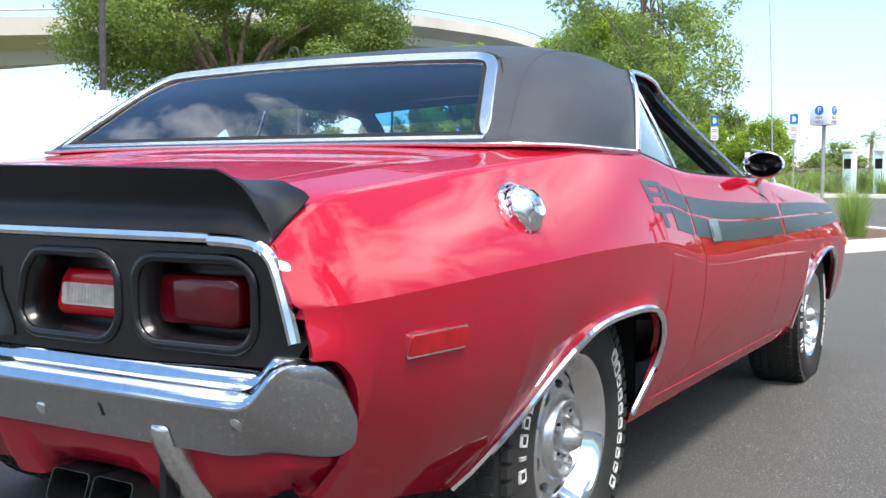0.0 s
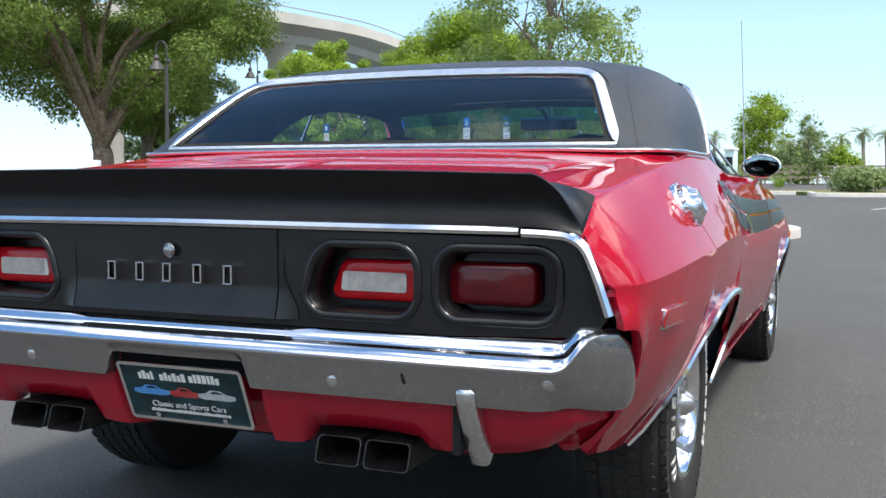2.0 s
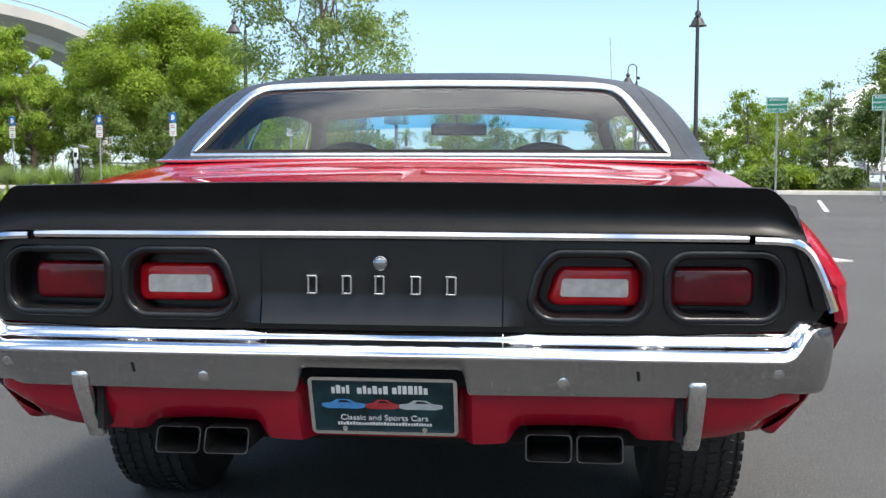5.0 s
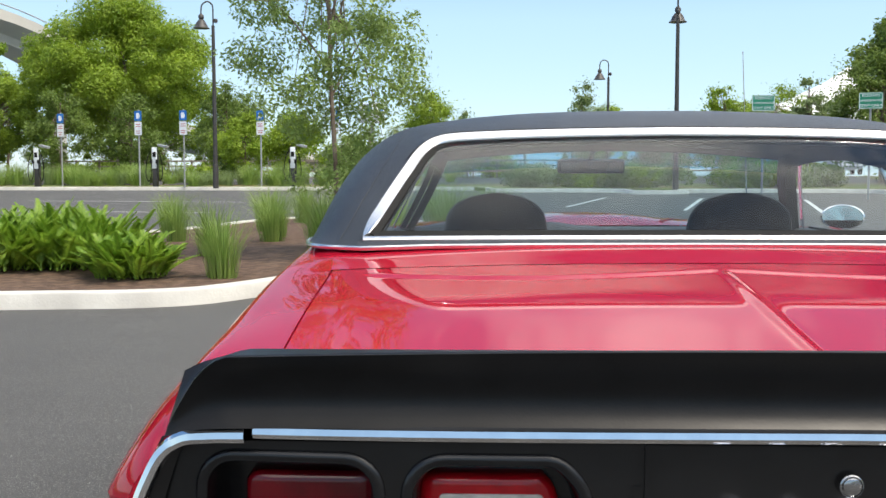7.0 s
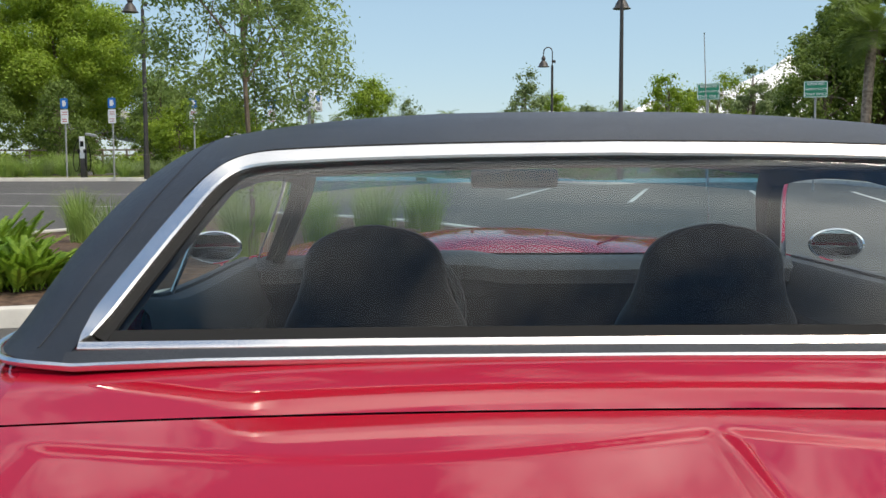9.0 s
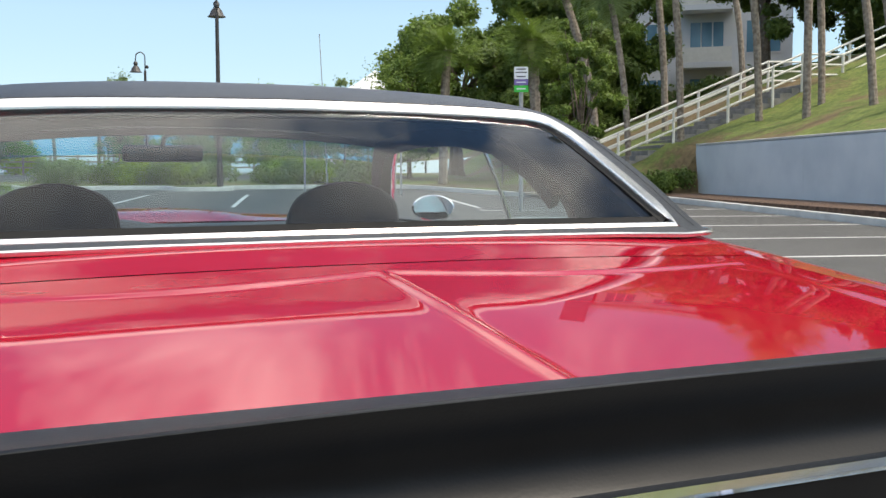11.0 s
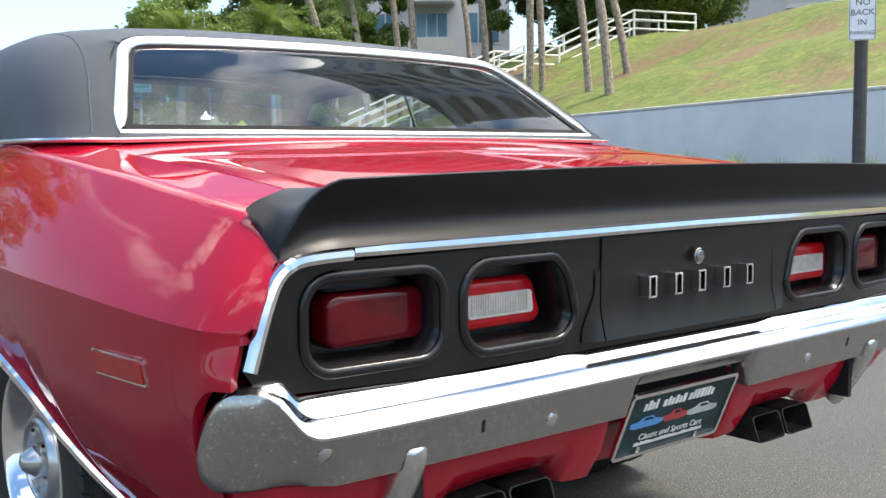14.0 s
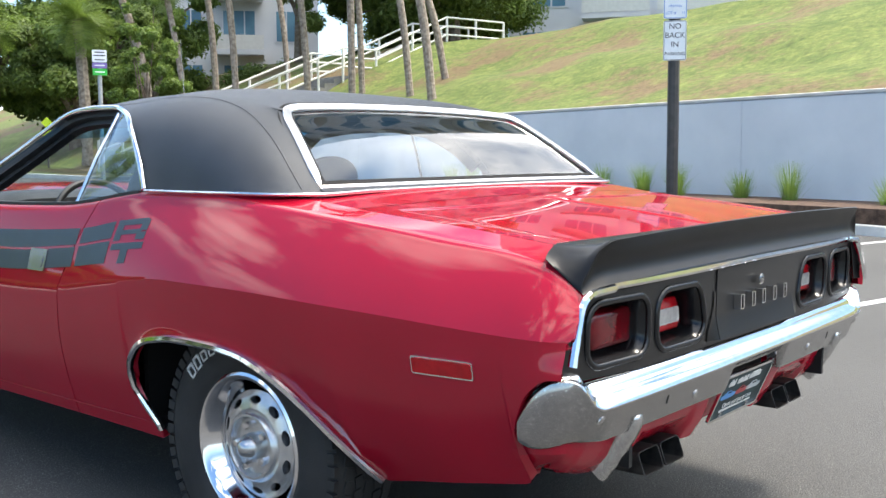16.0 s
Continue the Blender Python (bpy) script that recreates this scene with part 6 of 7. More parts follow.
def tree(name, label, at, height, spread, trunk_r, leaf, n, size, seed, low=0.3, clumps=26, lean=(0, 0), category="tree", group="", bark=None, trunk_top=0.55, shape=0.5, flat=1.0, fill=1.0, loose=False):
    rnd = np.random.RandomState(seed)
    t = thing(name, label, category, group, at=at)
    cs = []
    for i in range(clumps):
        for _ in range(40):
            p = rnd.uniform(-1, 1, 3)
            if 0.25 < (p ** 2).sum() < 1:
                break
        z = height * (low + (1 - low) * (0.5 + 0.5 * p[2] * flat))
        if loose:
            p[:2] *= 1.15 - 0.6 * (0.5 + 0.5 * p[2])
        cs.append((p[0] * spread + lean[0] * z / height, p[1] * spread + lean[1] * z / height, z, spread * rnd.uniform(0.13, 0.40) * fill))
    bm = bmesh.new()
    top = Vector((lean[0] * trunk_top, lean[1] * trunk_top, height * trunk_top))
    line = [Vector((0, 0, -0.1)), Vector((0.04 * height * rnd.uniform(-0.5, 0.5), 0, height * 0.12)), Vector((top.x * 0.5 + 0.05 * rnd.uniform(-1, 1), top.y * 0.5, height * trunk_top * 0.5)), top]
    line = smooth_line(line, 4)
    k = len(line)
    taper(bm, line, [trunk_r * (1.25 if i == 0 else 1 - 0.6 * i / k) for i in range(k)], 8)
    part("trunk", bm, bark or M_BARK, t)
    for i in range(0, clumps, max(2, clumps // 18)):
        c = Vector(cs[i][:3])
        f = rnd.uniform(0.35, 0.95)
        a = poly_at(line, f)
        mid = (a + c) / 2 + Vector((rnd.uniform(-0.1, 0.1) * spread, rnd.uniform(-0.1, 0.1) * spread, 0.06 * height))
        ln = smooth_line([a, mid, c], 4)
        part("limb", taper(bmesh.new(), ln, [trunk_r * 0.42 * (1 - 0.85 * j / (len(ln) - 1)) for j in range(len(ln))], 5), bark or M_BARK, t)
    pts, nr = crown_points(rnd, cs, int(n * 1.7), loose)
    leaf_mesh("crown", pts, nr, size * 1.15, rnd, leaf, t, shape)
    return t


def blades(bm_pts, faces, base, n, h, spread, rnd, width, droop=0.5, straight=0.0):
    """Adds thin arching blades to lists of places and faces."""
    for _ in range(n):
        a = rnd.uniform(0, 2 * math.pi)
        r = spread * rnd.uniform(0, 0.35)
        d = np.array([math.cos(a), math.sin(a), 0])
        s = np.array([-d[1], d[0], 0]) * width
        L = h * rnd.uniform(0.55, 1.1)
        out = spread * rnd.uniform(0.15, 1.0)
        p0 = base + d * r
        k = len(bm_pts)
        for f in (0, 0.4, 0.75, 1.0):
            p = p0 + d * out * f ** 2 + np.array([0, 0, L * (f - droop * 0.35 * f ** 3)])
            wf = 1 - 0.9 * f
            bm_pts.append((p - s * wf).tolist())
            bm_pts.append((p + s * wf).tolist())
        for j in range(3):
            faces.append((k + 2 * j, k + 2 * j + 1, k + 2 * j + 3, k + 2 * j + 2))


def tuft(name, label, at, n, h, spread, seed, material, width=0.006, category="grass clump", group="", droop=0.5):
    rnd = np.random.RandomState(seed)
    pts, fs = [], []
    blades(pts, fs, np.zeros(3), n, h, spread, rnd, width, droop)
    me = bpy.data.meshes.new(name)
    me.from_pydata(pts, [], fs)
    me.materials.append(material)
    ob = new(name, me)
    ob.matrix_world = Matrix.Translation(at)
    return tagged(ob, label, category, group)


def frond(rnd, base, az, lift, length, arch, leaflets, llen, pts, fs, width=0.02, vee=0.4):
    """One feather leaf: a curved midrib with leaflets on both sides."""
    d = np.array([math.cos(az), math.sin(az), 0])
    s = np.array([-d[1], d[0], 0])
    spine = []
    for i in range(7):
        f = i / 6
        ang = lift - arch * f
        p = spine[-1] + (d * math.cos(ang) + np.array([0, 0, math.sin(ang)])) * length / 6 if spine else np.array(base, float)
        spine.append(p)
    spine = np.array(spine)
    for i in range(6):
        k = len(pts)
        for q in (spine[i], spine[i + 1]):
            pts += [(q - s * width * 0.3).tolist(), (q + s * width * 0.3).tolist()]
        fs.append((k, k + 1, k + 3, k + 2))
    for i in range(leaflets):
        f = 0.12 + 0.88 * i / leaflets
        x = f * 6
        j = min(5, int(x))
        p = spine[j] + (spine[j + 1] - spine[j]) * (x - j)
        t = spine[j + 1] - spine[j]
        t = t / np.linalg.norm(t)
        L = llen * math.sin(math.pi * (0.15 + 0.8 * f)) ** 0.6
        up = np.cross(s, t)
        for sg in (1, -1):
            tip = p + (s * sg * 0.85 + t * 0.55 - up * vee * rnd.uniform(0.4, 1.2)) * L
            k = len(pts)
            pts += [(p - t * width * 0.5).tolist(), (p + t * width * 0.5).tolist(), tip.tolist()]
            fs.append((k, k + 1, k + 2))


def frond_plant(name, label, at, n, length, lift, seed, material, leaflets=26, llen=0.12, category="shrub", group="", trunk=None, crown=None, arch=1.0, width=0.02, vee=0.4, turn=0.0):
    rnd = np.random.RandomState(seed)
    t = thing(name, label, category, group, at=at, rz=turn)
    top = Vector((0, 0, 0))
    if trunk:
        h, r, lean = trunk
        line = smooth_line([(0, 0, -0.1), (lean * 0.2, 0, h * 0.4), (lean * 0.6, 0, h * 0.75), (lean, 0, h)], 6)
        bm = bmesh.new()
        kk = len(line)
        taper(bm, line, [r * (1.2 if i == 0 else 1.0 + 0.06 * (i % 2)) for i in range(kk)], 10)
        part("trunk", bm, M_PALMBARK, t)
        top = line[-1]
    pts, fs = [], []
    for i in range(n):
        if not trunk:
            pts, fs = [], []
        turn_, out_ = rnd.uniform(0, 2 * math.pi), (crown or 0.0) * math.sqrt(rnd.uniform(0, 1))
        frond(rnd, (top.x + out_ * math.cos(turn_), top.y + out_ * math.sin(turn_), top.z), rnd.uniform(0, 2 * math.pi), rnd.uniform(*lift), length * rnd.uniform(0.75, 1.1), arch * rnd.uniform(0.7, 1.3), leaflets, llen, pts, fs, width, vee)
        if not trunk:
            me = bpy.data.meshes.new("frond")
            me.from_pydata(pts, [], fs)
            me.materials.append(material)
            new("frond", me).parent = t
    if not trunk:
        return t
    me = bpy.data.meshes.new("fronds")
    me.from_pydata(pts, [], fs)
    me.materials.append(material)
    ob = new("fronds", me)
    ob.parent = t
    return t

# ---- things round the lot ----
def lamp_post(x, y, h, base_z=None, turn=0, group="lamp posts"):
    z = ground_z(x, y) if base_z is None else base_z
    t = thing("street_lamp", "dark bronze street lamp with a bell shade on a hooked arm", "street lamp", group, at=(x, y, z), rz=turn)
    bm = bmesh.new()
    taper(bm, [Vector((0, 0, 0)), Vector((0, 0, 0.9)), Vector((0, 0, 0.92)), Vector((0, 0, h - 0.9))], [0.11, 0.11, 0.085, 0.06], 12)
    part("pole", bm, M_POST, t)
    hook = smooth_line([(0, 0, h - 0.9), (0, 0, h - 0.25), (-0.06, 0, h - 0.08), (-0.22, 0, h), (-0.40, 0, h - 0.10), (-0.45, 0, h - 0.30), (-0.45, 0, h - 0.50)], 6)
    part("arm", sweep(bmesh.new(), hook, ring(0.028, 8), (0, 1, 0)), M_POST, t)
    part("finial", lathe(bmesh.new(), [(0, -0.09), (0.07, -0.06), (0.085, 0), (0.07, 0.06), (0, 0.09)], 14, Matrix.Translation((0.10, 0, h - 0.72))), M_POST, t)
    part("shade", lathe(bmesh.new(), [(0.05, 0.0), (0.10, -0.06), (0.11, -0.14), (0.075, -0.20), (0.13, -0.25), (0.20, -0.36), (0.245, -0.48), (0.30, -0.52), (0.31, -0.54), (0.24, -0.54)], 28, Matrix.Translation((-0.45, 0, h - 0.46))), M_POST, t, "bell-shaped metal shade")
    return t


lamp_post(-10.72, 37.0, 7.05, ground_z(0, 37) + 0.1)
lamp_post(6.15, 33.9, 6.9, ground_z(0, 33.6), turn=-100)
lamp_post(6.0, 52, 6.3, 0.9)
lamp_post(-21.95, 28.39, 5.6, 0.45)
lamp_post(-28.5, 44.5, 6.9, 0.7)


def flat_sign(name, label, at, rz, w, h, top, panels, post_r=0.03, post_mat=None, group="", post_to=None):
    """A post with stacked panels: (z0, z1, material, [(text, size, dz, material)])."""
    t = thing(name, label, "sign", group, at=at, rz=rz)
    part("post", taper(bmesh.new(), [Vector((0, 0.02 + post_r, 0)), Vector((0, 0.02 + post_r, post_to or top))], [post_r, post_r], 10), post_mat or M_GALV, t)
    for z0, z1, mt, words, border in panels:
        bm = bmesh.new()
        prism(bm, rrect(-w / 2, w / 2, z0, z1, min(w, z1 - z0) * 0.08, 3), lambda a, b, d: Vector((a, 0.006 - d, b)), 0.006)
        bmesh.ops.recalc_face_normals(bm, faces=bm.faces)
        pn = part("panel", bm, mt, t, smooth=False)
        if border:
            part("border", sweep(bmesh.new(), [Vector((a, -0.0005, b)) for a, b in rrect(-w / 2 + w * 0.03, w / 2 - w * 0.03, z0 + w * 0.03, z1 - w * 0.03, w * 0.05, 3)], [(-w * 0.012, 0), (-w * 0.012, 0.0015), (w * 0.012, 0.0015), (w * 0.012, 0)], (0, -1, 0), True), border, pn, smooth=False)
        for text, size, zc, tm in words:
            if text is None:
                bm = bmesh.new()
                box(bm, -size / 2, size / 2, -0.0025, -0.0005, zc - 0.012, zc + 0.012)
                part("writing", bm, tm, pn, smooth=False)
            else:
                lettering("lettering", text, size, tm, pn, Matrix.Translation((0, -0.0015, zc)) @ pose(0, 0, 0, 90, 0, 0))
    return t


for x, y in ((-22.4, 41.0), (-17.99, 40.0), (-14.0, 37.9), (-12.13, 37.6), (-9.2, 38.0), (-6.3, 38.3)):
    z = ground_z(x, y) + 0.1
    s = flat_sign("charging_sign", "blue and white vehicle charging sign on a thin post", (x, y, z), -14, 0.32, 0.8, 3.05,
                  [(2.62, 3.0, M_SIGNB, [], None), (2.06, 2.58, M_SIGNW, [(None, 0.2, 2.48, M_SIGNR), (None, 0.22, 2.40, M_SIGNR), (None, 0.2, 2.22, M_SIGNR), (None, 0.18, 2.14, M_SIGNR)], None)], 0.032, group="charging signs")
    pn = [o for o in s.children if o.name.startswith("panel")][0]
    bm = bmesh.new()
    box(bm, -0.075, 0.045, -0.003, -0.0005, 2.70, 2.92)
    box(bm, 0.05, 0.085, -0.003, -0.0005, 2.74, 2.86)
    part("pump_symbol", bm, M_SIGNW, pn, smooth=False)
for x, y in ((-18.5, 38.9), (-13.47, 38.3), (-7.98, 38.4)):
    z = ground_z(x, y) + 0.1
    t = thing("charging_station", "white and black electric vehicle charging station with hanging cables", "charging station", "charging stations", at=(x, y, z), rz=-10)
    part("column", boxed(-0.10, 0.10, -0.09, 0.09, 0, 1.30, bevel=0.015), M_POST, t)
    part("face", boxed(-0.105, 0.105, -0.10, -0.06, 0.75, 1.58, bevel=0.012), M_SIGNW, t, "white front panel")
    part("screen", boxed(-0.07, 0.07, -0.106, -0.10, 1.20, 1.40), M_DARK, t, smooth=False)
    part("head", boxed(-0.20, 0.20, -0.13, 0.10, 1.62, 1.72, bevel=0.02, m=pose(0, 0, 0, 0, 12, 0)), M_GALV, t)
    for sx in (-1, 1):
        ln = smooth_line([(sx * 0.12, -0.05, 1.5), (sx * 0.28, -0.1, 1.2), (sx * 0.36, -0.12, 0.6), (sx * 0.25, -0.12, 0.25), (sx * 0.13, -0.1, 0.5), (sx * 0.12, -0.1, 1.0)], 6)
        part("cable", sweep(bmesh.new(), ln, ring(0.018, 6), (0, 1, 0)), M_DARK, t)
        part("plug", boxed(sx * 0.12 - 0.04, sx * 0.12 + 0.04, -0.16, -0.06, 0.95, 1.1, bevel=0.015), M_DARK, t)
for x, y, rz in ((7.6, 28.4, -14), (10.35, 27.6, -18)):
    z = ground_z(x, y)
    flat_sign("reserved_sign", "green reserved parking sign with white letters on a post", (x, y, z), rz, 0.63, 0.46, 3.05 - z,
              [(3.035 - z, 3.49 - z, M_SIGNG, [("RESERVED", 0.105, 3.405 - z, M_SIGNW), ("HARBORMASTER", 0.082, 3.265 - z, M_SIGNW), ("STAFF ONLY", 0.105, 3.125 - z, M_SIGNW)], M_SIGNW)], 0.03, group="reserved signs", post_to=3.46 - z)
gz = ground_z(0, 6.5) + 0.1
t = flat_sign("parking_sign", "two white signs with dark letters on a thick dark post", (12.65, 6.6, gz), -58, 0.37, 0.62, 3.9,
              [(2.62 - gz, 3.26 - gz, M_SIGNW, [("NO", 0.125, 3.165 - gz, M_SIGNK), ("BACK", 0.125, 3.02 - gz, M_SIGNK), ("IN", 0.125, 2.875 - gz, M_SIGNK), ("PARKING", 0.078, 2.725 - gz, M_SIGNK)], M_SIGNK),
               (3.29 - gz, 3.73 - gz, M_SIGNW, [("CLEARWATER", 0.062, 3.61 - gz, M_SIGNB), ("PARKING", 0.05, 3.49 - gz, M_SIGNB), ("LOT #     11", 0.06, 3.38 - gz, M_SIGNB)], M_SIGNB)], 0.095, M_POST, post_to=6.2)
flat_sign("permit_sign", "white, violet and green permit sign on a galvanised post", (9.7, 18.65, ground_z(0, 18.65)), -26, 0.30, 0.6, 2.9,
          [(2.84, 3.10, M_SIGNW, [(None, 0.2, 3.05, M_SIGNK), (None, 0.24, 2.98, M_SIGNK), (None, 0.2, 2.89, M_SIGNK)], None), (2.71, 2.83, surface("sign_violet", (0.16, 0.11, 0.35), (0.2, 0.15, 0.4), 12, 0.5), [(None, 0.2, 2.77, M_SIGNW)], None), (2.56, 2.70, surface("sign_lime", (0.03, 0.45, 0.05), (0.04, 0.5, 0.07), 12, 0.5), [(None, 0.2, 2.63, M_SIGNW)], None)], 0.045)
# plants in the near bed
for i, (x, y, s) in enumerate(((-3.76, 8.04, 0.8), (-4.6, 8.9, 1.25), (-5.35, 8.75, 1.2), (-6.3, 8.2, 1.1), (-6.0, 9.6, 1.1), (-7.2, 8.9, 1.2), (-8.0, 8.0, 1.1), (-5.4, 10.3, 1.0))):
    frond_plant("coontie_shrub", "bright green coontie shrub growing in mulch", on_ground(x, y, 0.12), 210, 0.56 * s, (0.75, 1.5), 20 + i, M_CYCAD, 34, 0.075, "shrub", "shrubs in the bed", arch=0.55, width=0.026, vee=0.25, crown=0.42 * s)
for i, (x, y, s) in enumerate(((-2.89, 8.04, 0.9), (-5.13, 13.5, 0.8), (-3.38, 12.94, 0.8), (-2.2, 9.9, 1.0), (-3.6, 10.2, 0.9), (-1.5, 10.8, 1.0), (-2.5, 11.2, 1.0), (-0.9, 12.0, 1.1), (-1.7, 12.6, 1.0), (-0.3, 12.9, 1.0), (-3.3, 12.2, 1.0), (-2.6, 13.6, 1.0), (-1.2, 13.9, 1.0), (-3.8, 14.2, 1.0), (-2.4, 15.4, 1.0), (-3.6, 16.2, 1.0), (-4.6, 12.2, 0.9), (-0.5, 14.1, 0.9))):
    tuft("grass_clump", "tall arching green ornamental grass clump in mulch", on_ground(x, y, 0.11), 300, 0.95 * s, 0.50 * s, 60 + i, M_BLADE, 0.0045, "grass clump", "grasses in the bed", 0.7)
for i, v in enumerate((3.4, 4.7, 5.9, 7.6, 8.6, 9.7, 10.6, 11.7, 12.6, 13.4, 14.2, 1.9, 0.6, -1.0, 15.3, 16.2)):
    tuft("grass_clump", "small upright green grass clump at the foot of the wall", uv(11.55 + 0.15 * math.sin(i * 2.1), v, ground_z(*uv(11.5, v).xy) + 0.12), 230, 0.62 + 0.25 * math.sin(i * 1.7) ** 2, 0.30, 90 + i, M_BLADE, 0.008, "grass clump", "grasses at the wall", 0.25)
# trees by the drive and beyond
tree("slender_oak", "slender young oak with loose grey-green foliage in the mulch bed", (-2.15, 9.9, 0.24), 5.0, 1.05, 0.035, M_LEAF_PALE, 17000, 0.025, 3, 0.12, 110, shape=0.40, trunk_top=0.90, fill=0.8)
tree("shade_tree", "broad lime-green shade tree", (-22.6, 60, 1.0), 10.4, 5.3, 0.42, M_LEAF_LIME, 90000, 0.076, 5, 0.26, 110, fill=0.72)
tree("shade_tree", "lime-green rounded shade tree", (-31.5, 61, 1.0), 6.6, 3.4, 0.3, M_LEAF_LIME, 26000, 0.08, 6, 0.25, 50, fill=0.75)
tree("shade_tree", "bright yellow-green tree beyond the meadow", (-36.5, 66, 1.0), 11.0, 4.4, 0.3, M_LEAF_LIME, 40000, 0.082, 7, 0.25, 60, fill=0.7)
tree("young_tree", "small bright green tree", (-3.56, 55, 0.9), 5.2, 1.5, 0.08, M_LEAF_LIME, 9000, 0.055, 8, 0.25, 60, loose=True, trunk_top=0.8)
for i, (x, y, h, s) in enumerate(((-17.5, 47, 4.6, 1.6), (-13.6, 50, 5.2, 1.8), (-20.5, 46, 4.8, 1.6), (-11.5, 45, 3.2, 1.4), (-9.3, 46, 3.4, 1.5))):
    tree("young_tree", "young soft-green tree in meadow grass", (x, y, 0.85), h, s, 0.06, M_LEAF_LIME if i > 2 else M_LEAF_OAK, 9000, 0.055, 30 + i, 0.10, 60, fill=0.7, loose=True, trunk_top=0.8, group="young trees")
tree("live_oak", "wide spreading live oak with heavy low limbs", (-30.3, 34.4, 0.7), 11.2, 7.4, 0.55, M_LEAF_OAK, 80000, 0.068, 11, 0.30, 110, trunk_top=0.4, flat=1.0, fill=0.58)
tree("live_oak", "dense green live oak beside the drive", (-33.0, 41, 0.9), 10.8, 5.0, 0.45, M_LEAF_OAK, 46000, 0.07, 12, 0.26, 80, trunk_top=0.45, fill=0.65)
tree("live_oak", "dark spreading live oak", (18.6, 42, 1.1), 7.4, 3.3, 0.4, M_LEAF_OAK, 26000, 0.095, 13, 0.22, 60, trunk_top=0.42, fill=0.8)
tree("live_oak", "dark live oak at the foot of the hill", (24, 42, 1.4), 8.5, 4.0, 0.45, M_LEAF_DARK, 24000, 0.14, 14, 0.2, 50, trunk_top=0.45, fill=0.8)
tree("young_tree", "young green tree beside the stairs", (13.9, 23.2, 0.5), 5.0, 1.1, 0.06, M_LEAF_OAK, 9000, 0.045, 15, 0.15, 60, fill=0.6)
tree("shrub_tree", "light green shrubby tree", (15.5, 40, 1.0), 5.2, 2.4, 0.12, M_LEAF_OAK, 12000, 0.06, 16, 0.12, 60, loose=True, fill=0.8, trunk_top=0.75)
# palms
for i, (x, y, h, r, lean, base) in enumerate(((14.7, 34.5, 5.0, 0.17, 0.2, 0.75), (17.1, 31.5, 5.0, 0.19, -0.2, 0.9))):
    frond_plant("cabbage_palm", "cabbage palm with a rough grey trunk", (x, y, base), 46, 1.5, (-0.5, 1.3), 130 + i, M_LEAF_OAK, 26, 0.6, "palm tree", "palms", trunk=(h, r, lean), arch=1.2, width=0.03)

# ---- stairs on the hill ----
def stair_z(u):
    if u < 16.6:
        return 0.5 + (u - 8.7) * 0.411
    if u < 18.0:
        return 3.75
    if u < 21.2:
        return 3.75 + (u - 18.0) * 0.44
    return 5.16


stairs = thing("outdoor_stairs", "long flight of grey concrete steps with cream handrails", "stairs")
M_STEP = surface("step_concrete", (0.20, 0.19, 0.18), (0.30, 0.28, 0.26), 3, 0.85, bump=0.2, bscale=30)
u = 8.7
while u < 21.2:
    if 16.6 < u < 18.0:
        u = 18.0
    bm = boxed(0, 0.405, 0, 2.0, -0.9, 0.165, bevel=0.012, m=Matrix.Translation(uv(u, 29.0, stair_z(u))) @ pose(0, 0, 0, 0, 0, -13.2))
    part("step", bm, M_STEP, stairs, smooth=False)
    u += 0.40
for a, b in ((16.6, 18.0), (21.2, 24.0)):
    part("landing", boxed(0, b - a, 0, 2.0, -0.9, 0.15, bevel=0.012, m=Matrix.Translation(uv(a, 29.0, stair_z(a + 0.1))) @ pose(0, 0, 0, 0, 0, -13.2)), M_STEP, stairs, smooth=False)
for v in (28.9, 31.1):
    knots = [8.7, 10.5, 12.3, 14.1, 15.6, 16.6, 18.0, 19.6, 21.2, 22.6, 24.0]
    for k in knots:
        part("rail_post", taper(bmesh.new(), [uv(k, v, stair_z(k) - 0.2), uv(k, v, stair_z(k) + 1.12)], [0.045, 0.045], 8), M_STEEL, stairs)
    for dz in (1.10, 0.78, 0.46):
        part("handrail", sweep(bmesh.new(), [uv(k, v, stair_z(k) + dz) for k in knots], ring(0.035, 8), (0, 0, 1)), M_STEEL, stairs)
# tall palms and trees on the hill
HT = [(18.87, 16.97, 3.1, 1.5, 0.17), (19.98, 18.75, 3.5, 1.4, 0.15), (22.2, 19.2, 4.2, 2.6, 0.16), (20.2, 21.4, 3.6, 0.05, 0.16), (20.6, 23.8, 3.3, 0.65, 0.16), (21.9, 22.6, 4.0, 0.3, 0.15), (18.9, 25.4, 2.2, 0.5, 0.16), (20.9, 29.0, 2.6, 0.5, 0.17), (23.5, 28.0, 3.9, 1.0, 0.15), (17.5, 27.9, 1.2, 1.7, 0.19), (17.6, 26.3, 1.2, 0.8, 0.14)]
for i, (x, y, z, lean, r) in enumerate(HT):
    frond_plant("cabbage_palm", "tall leaning palm with a bare grey trunk on the lawn", (x, y, min(z, hill_at(x, y)) - 0.2), 30, 1.5, (-0.9, 1.2), 150 + i, M_LEAF_DARK if i % 2 else M_LEAF_GREY, 18, 0.55, "palm tree", "palms on the hill", trunk=(6.6 + 0.5 * math.sin(i * 2.3), r * 0.70, lean), arch=1.3, width=0.05, turn=131)
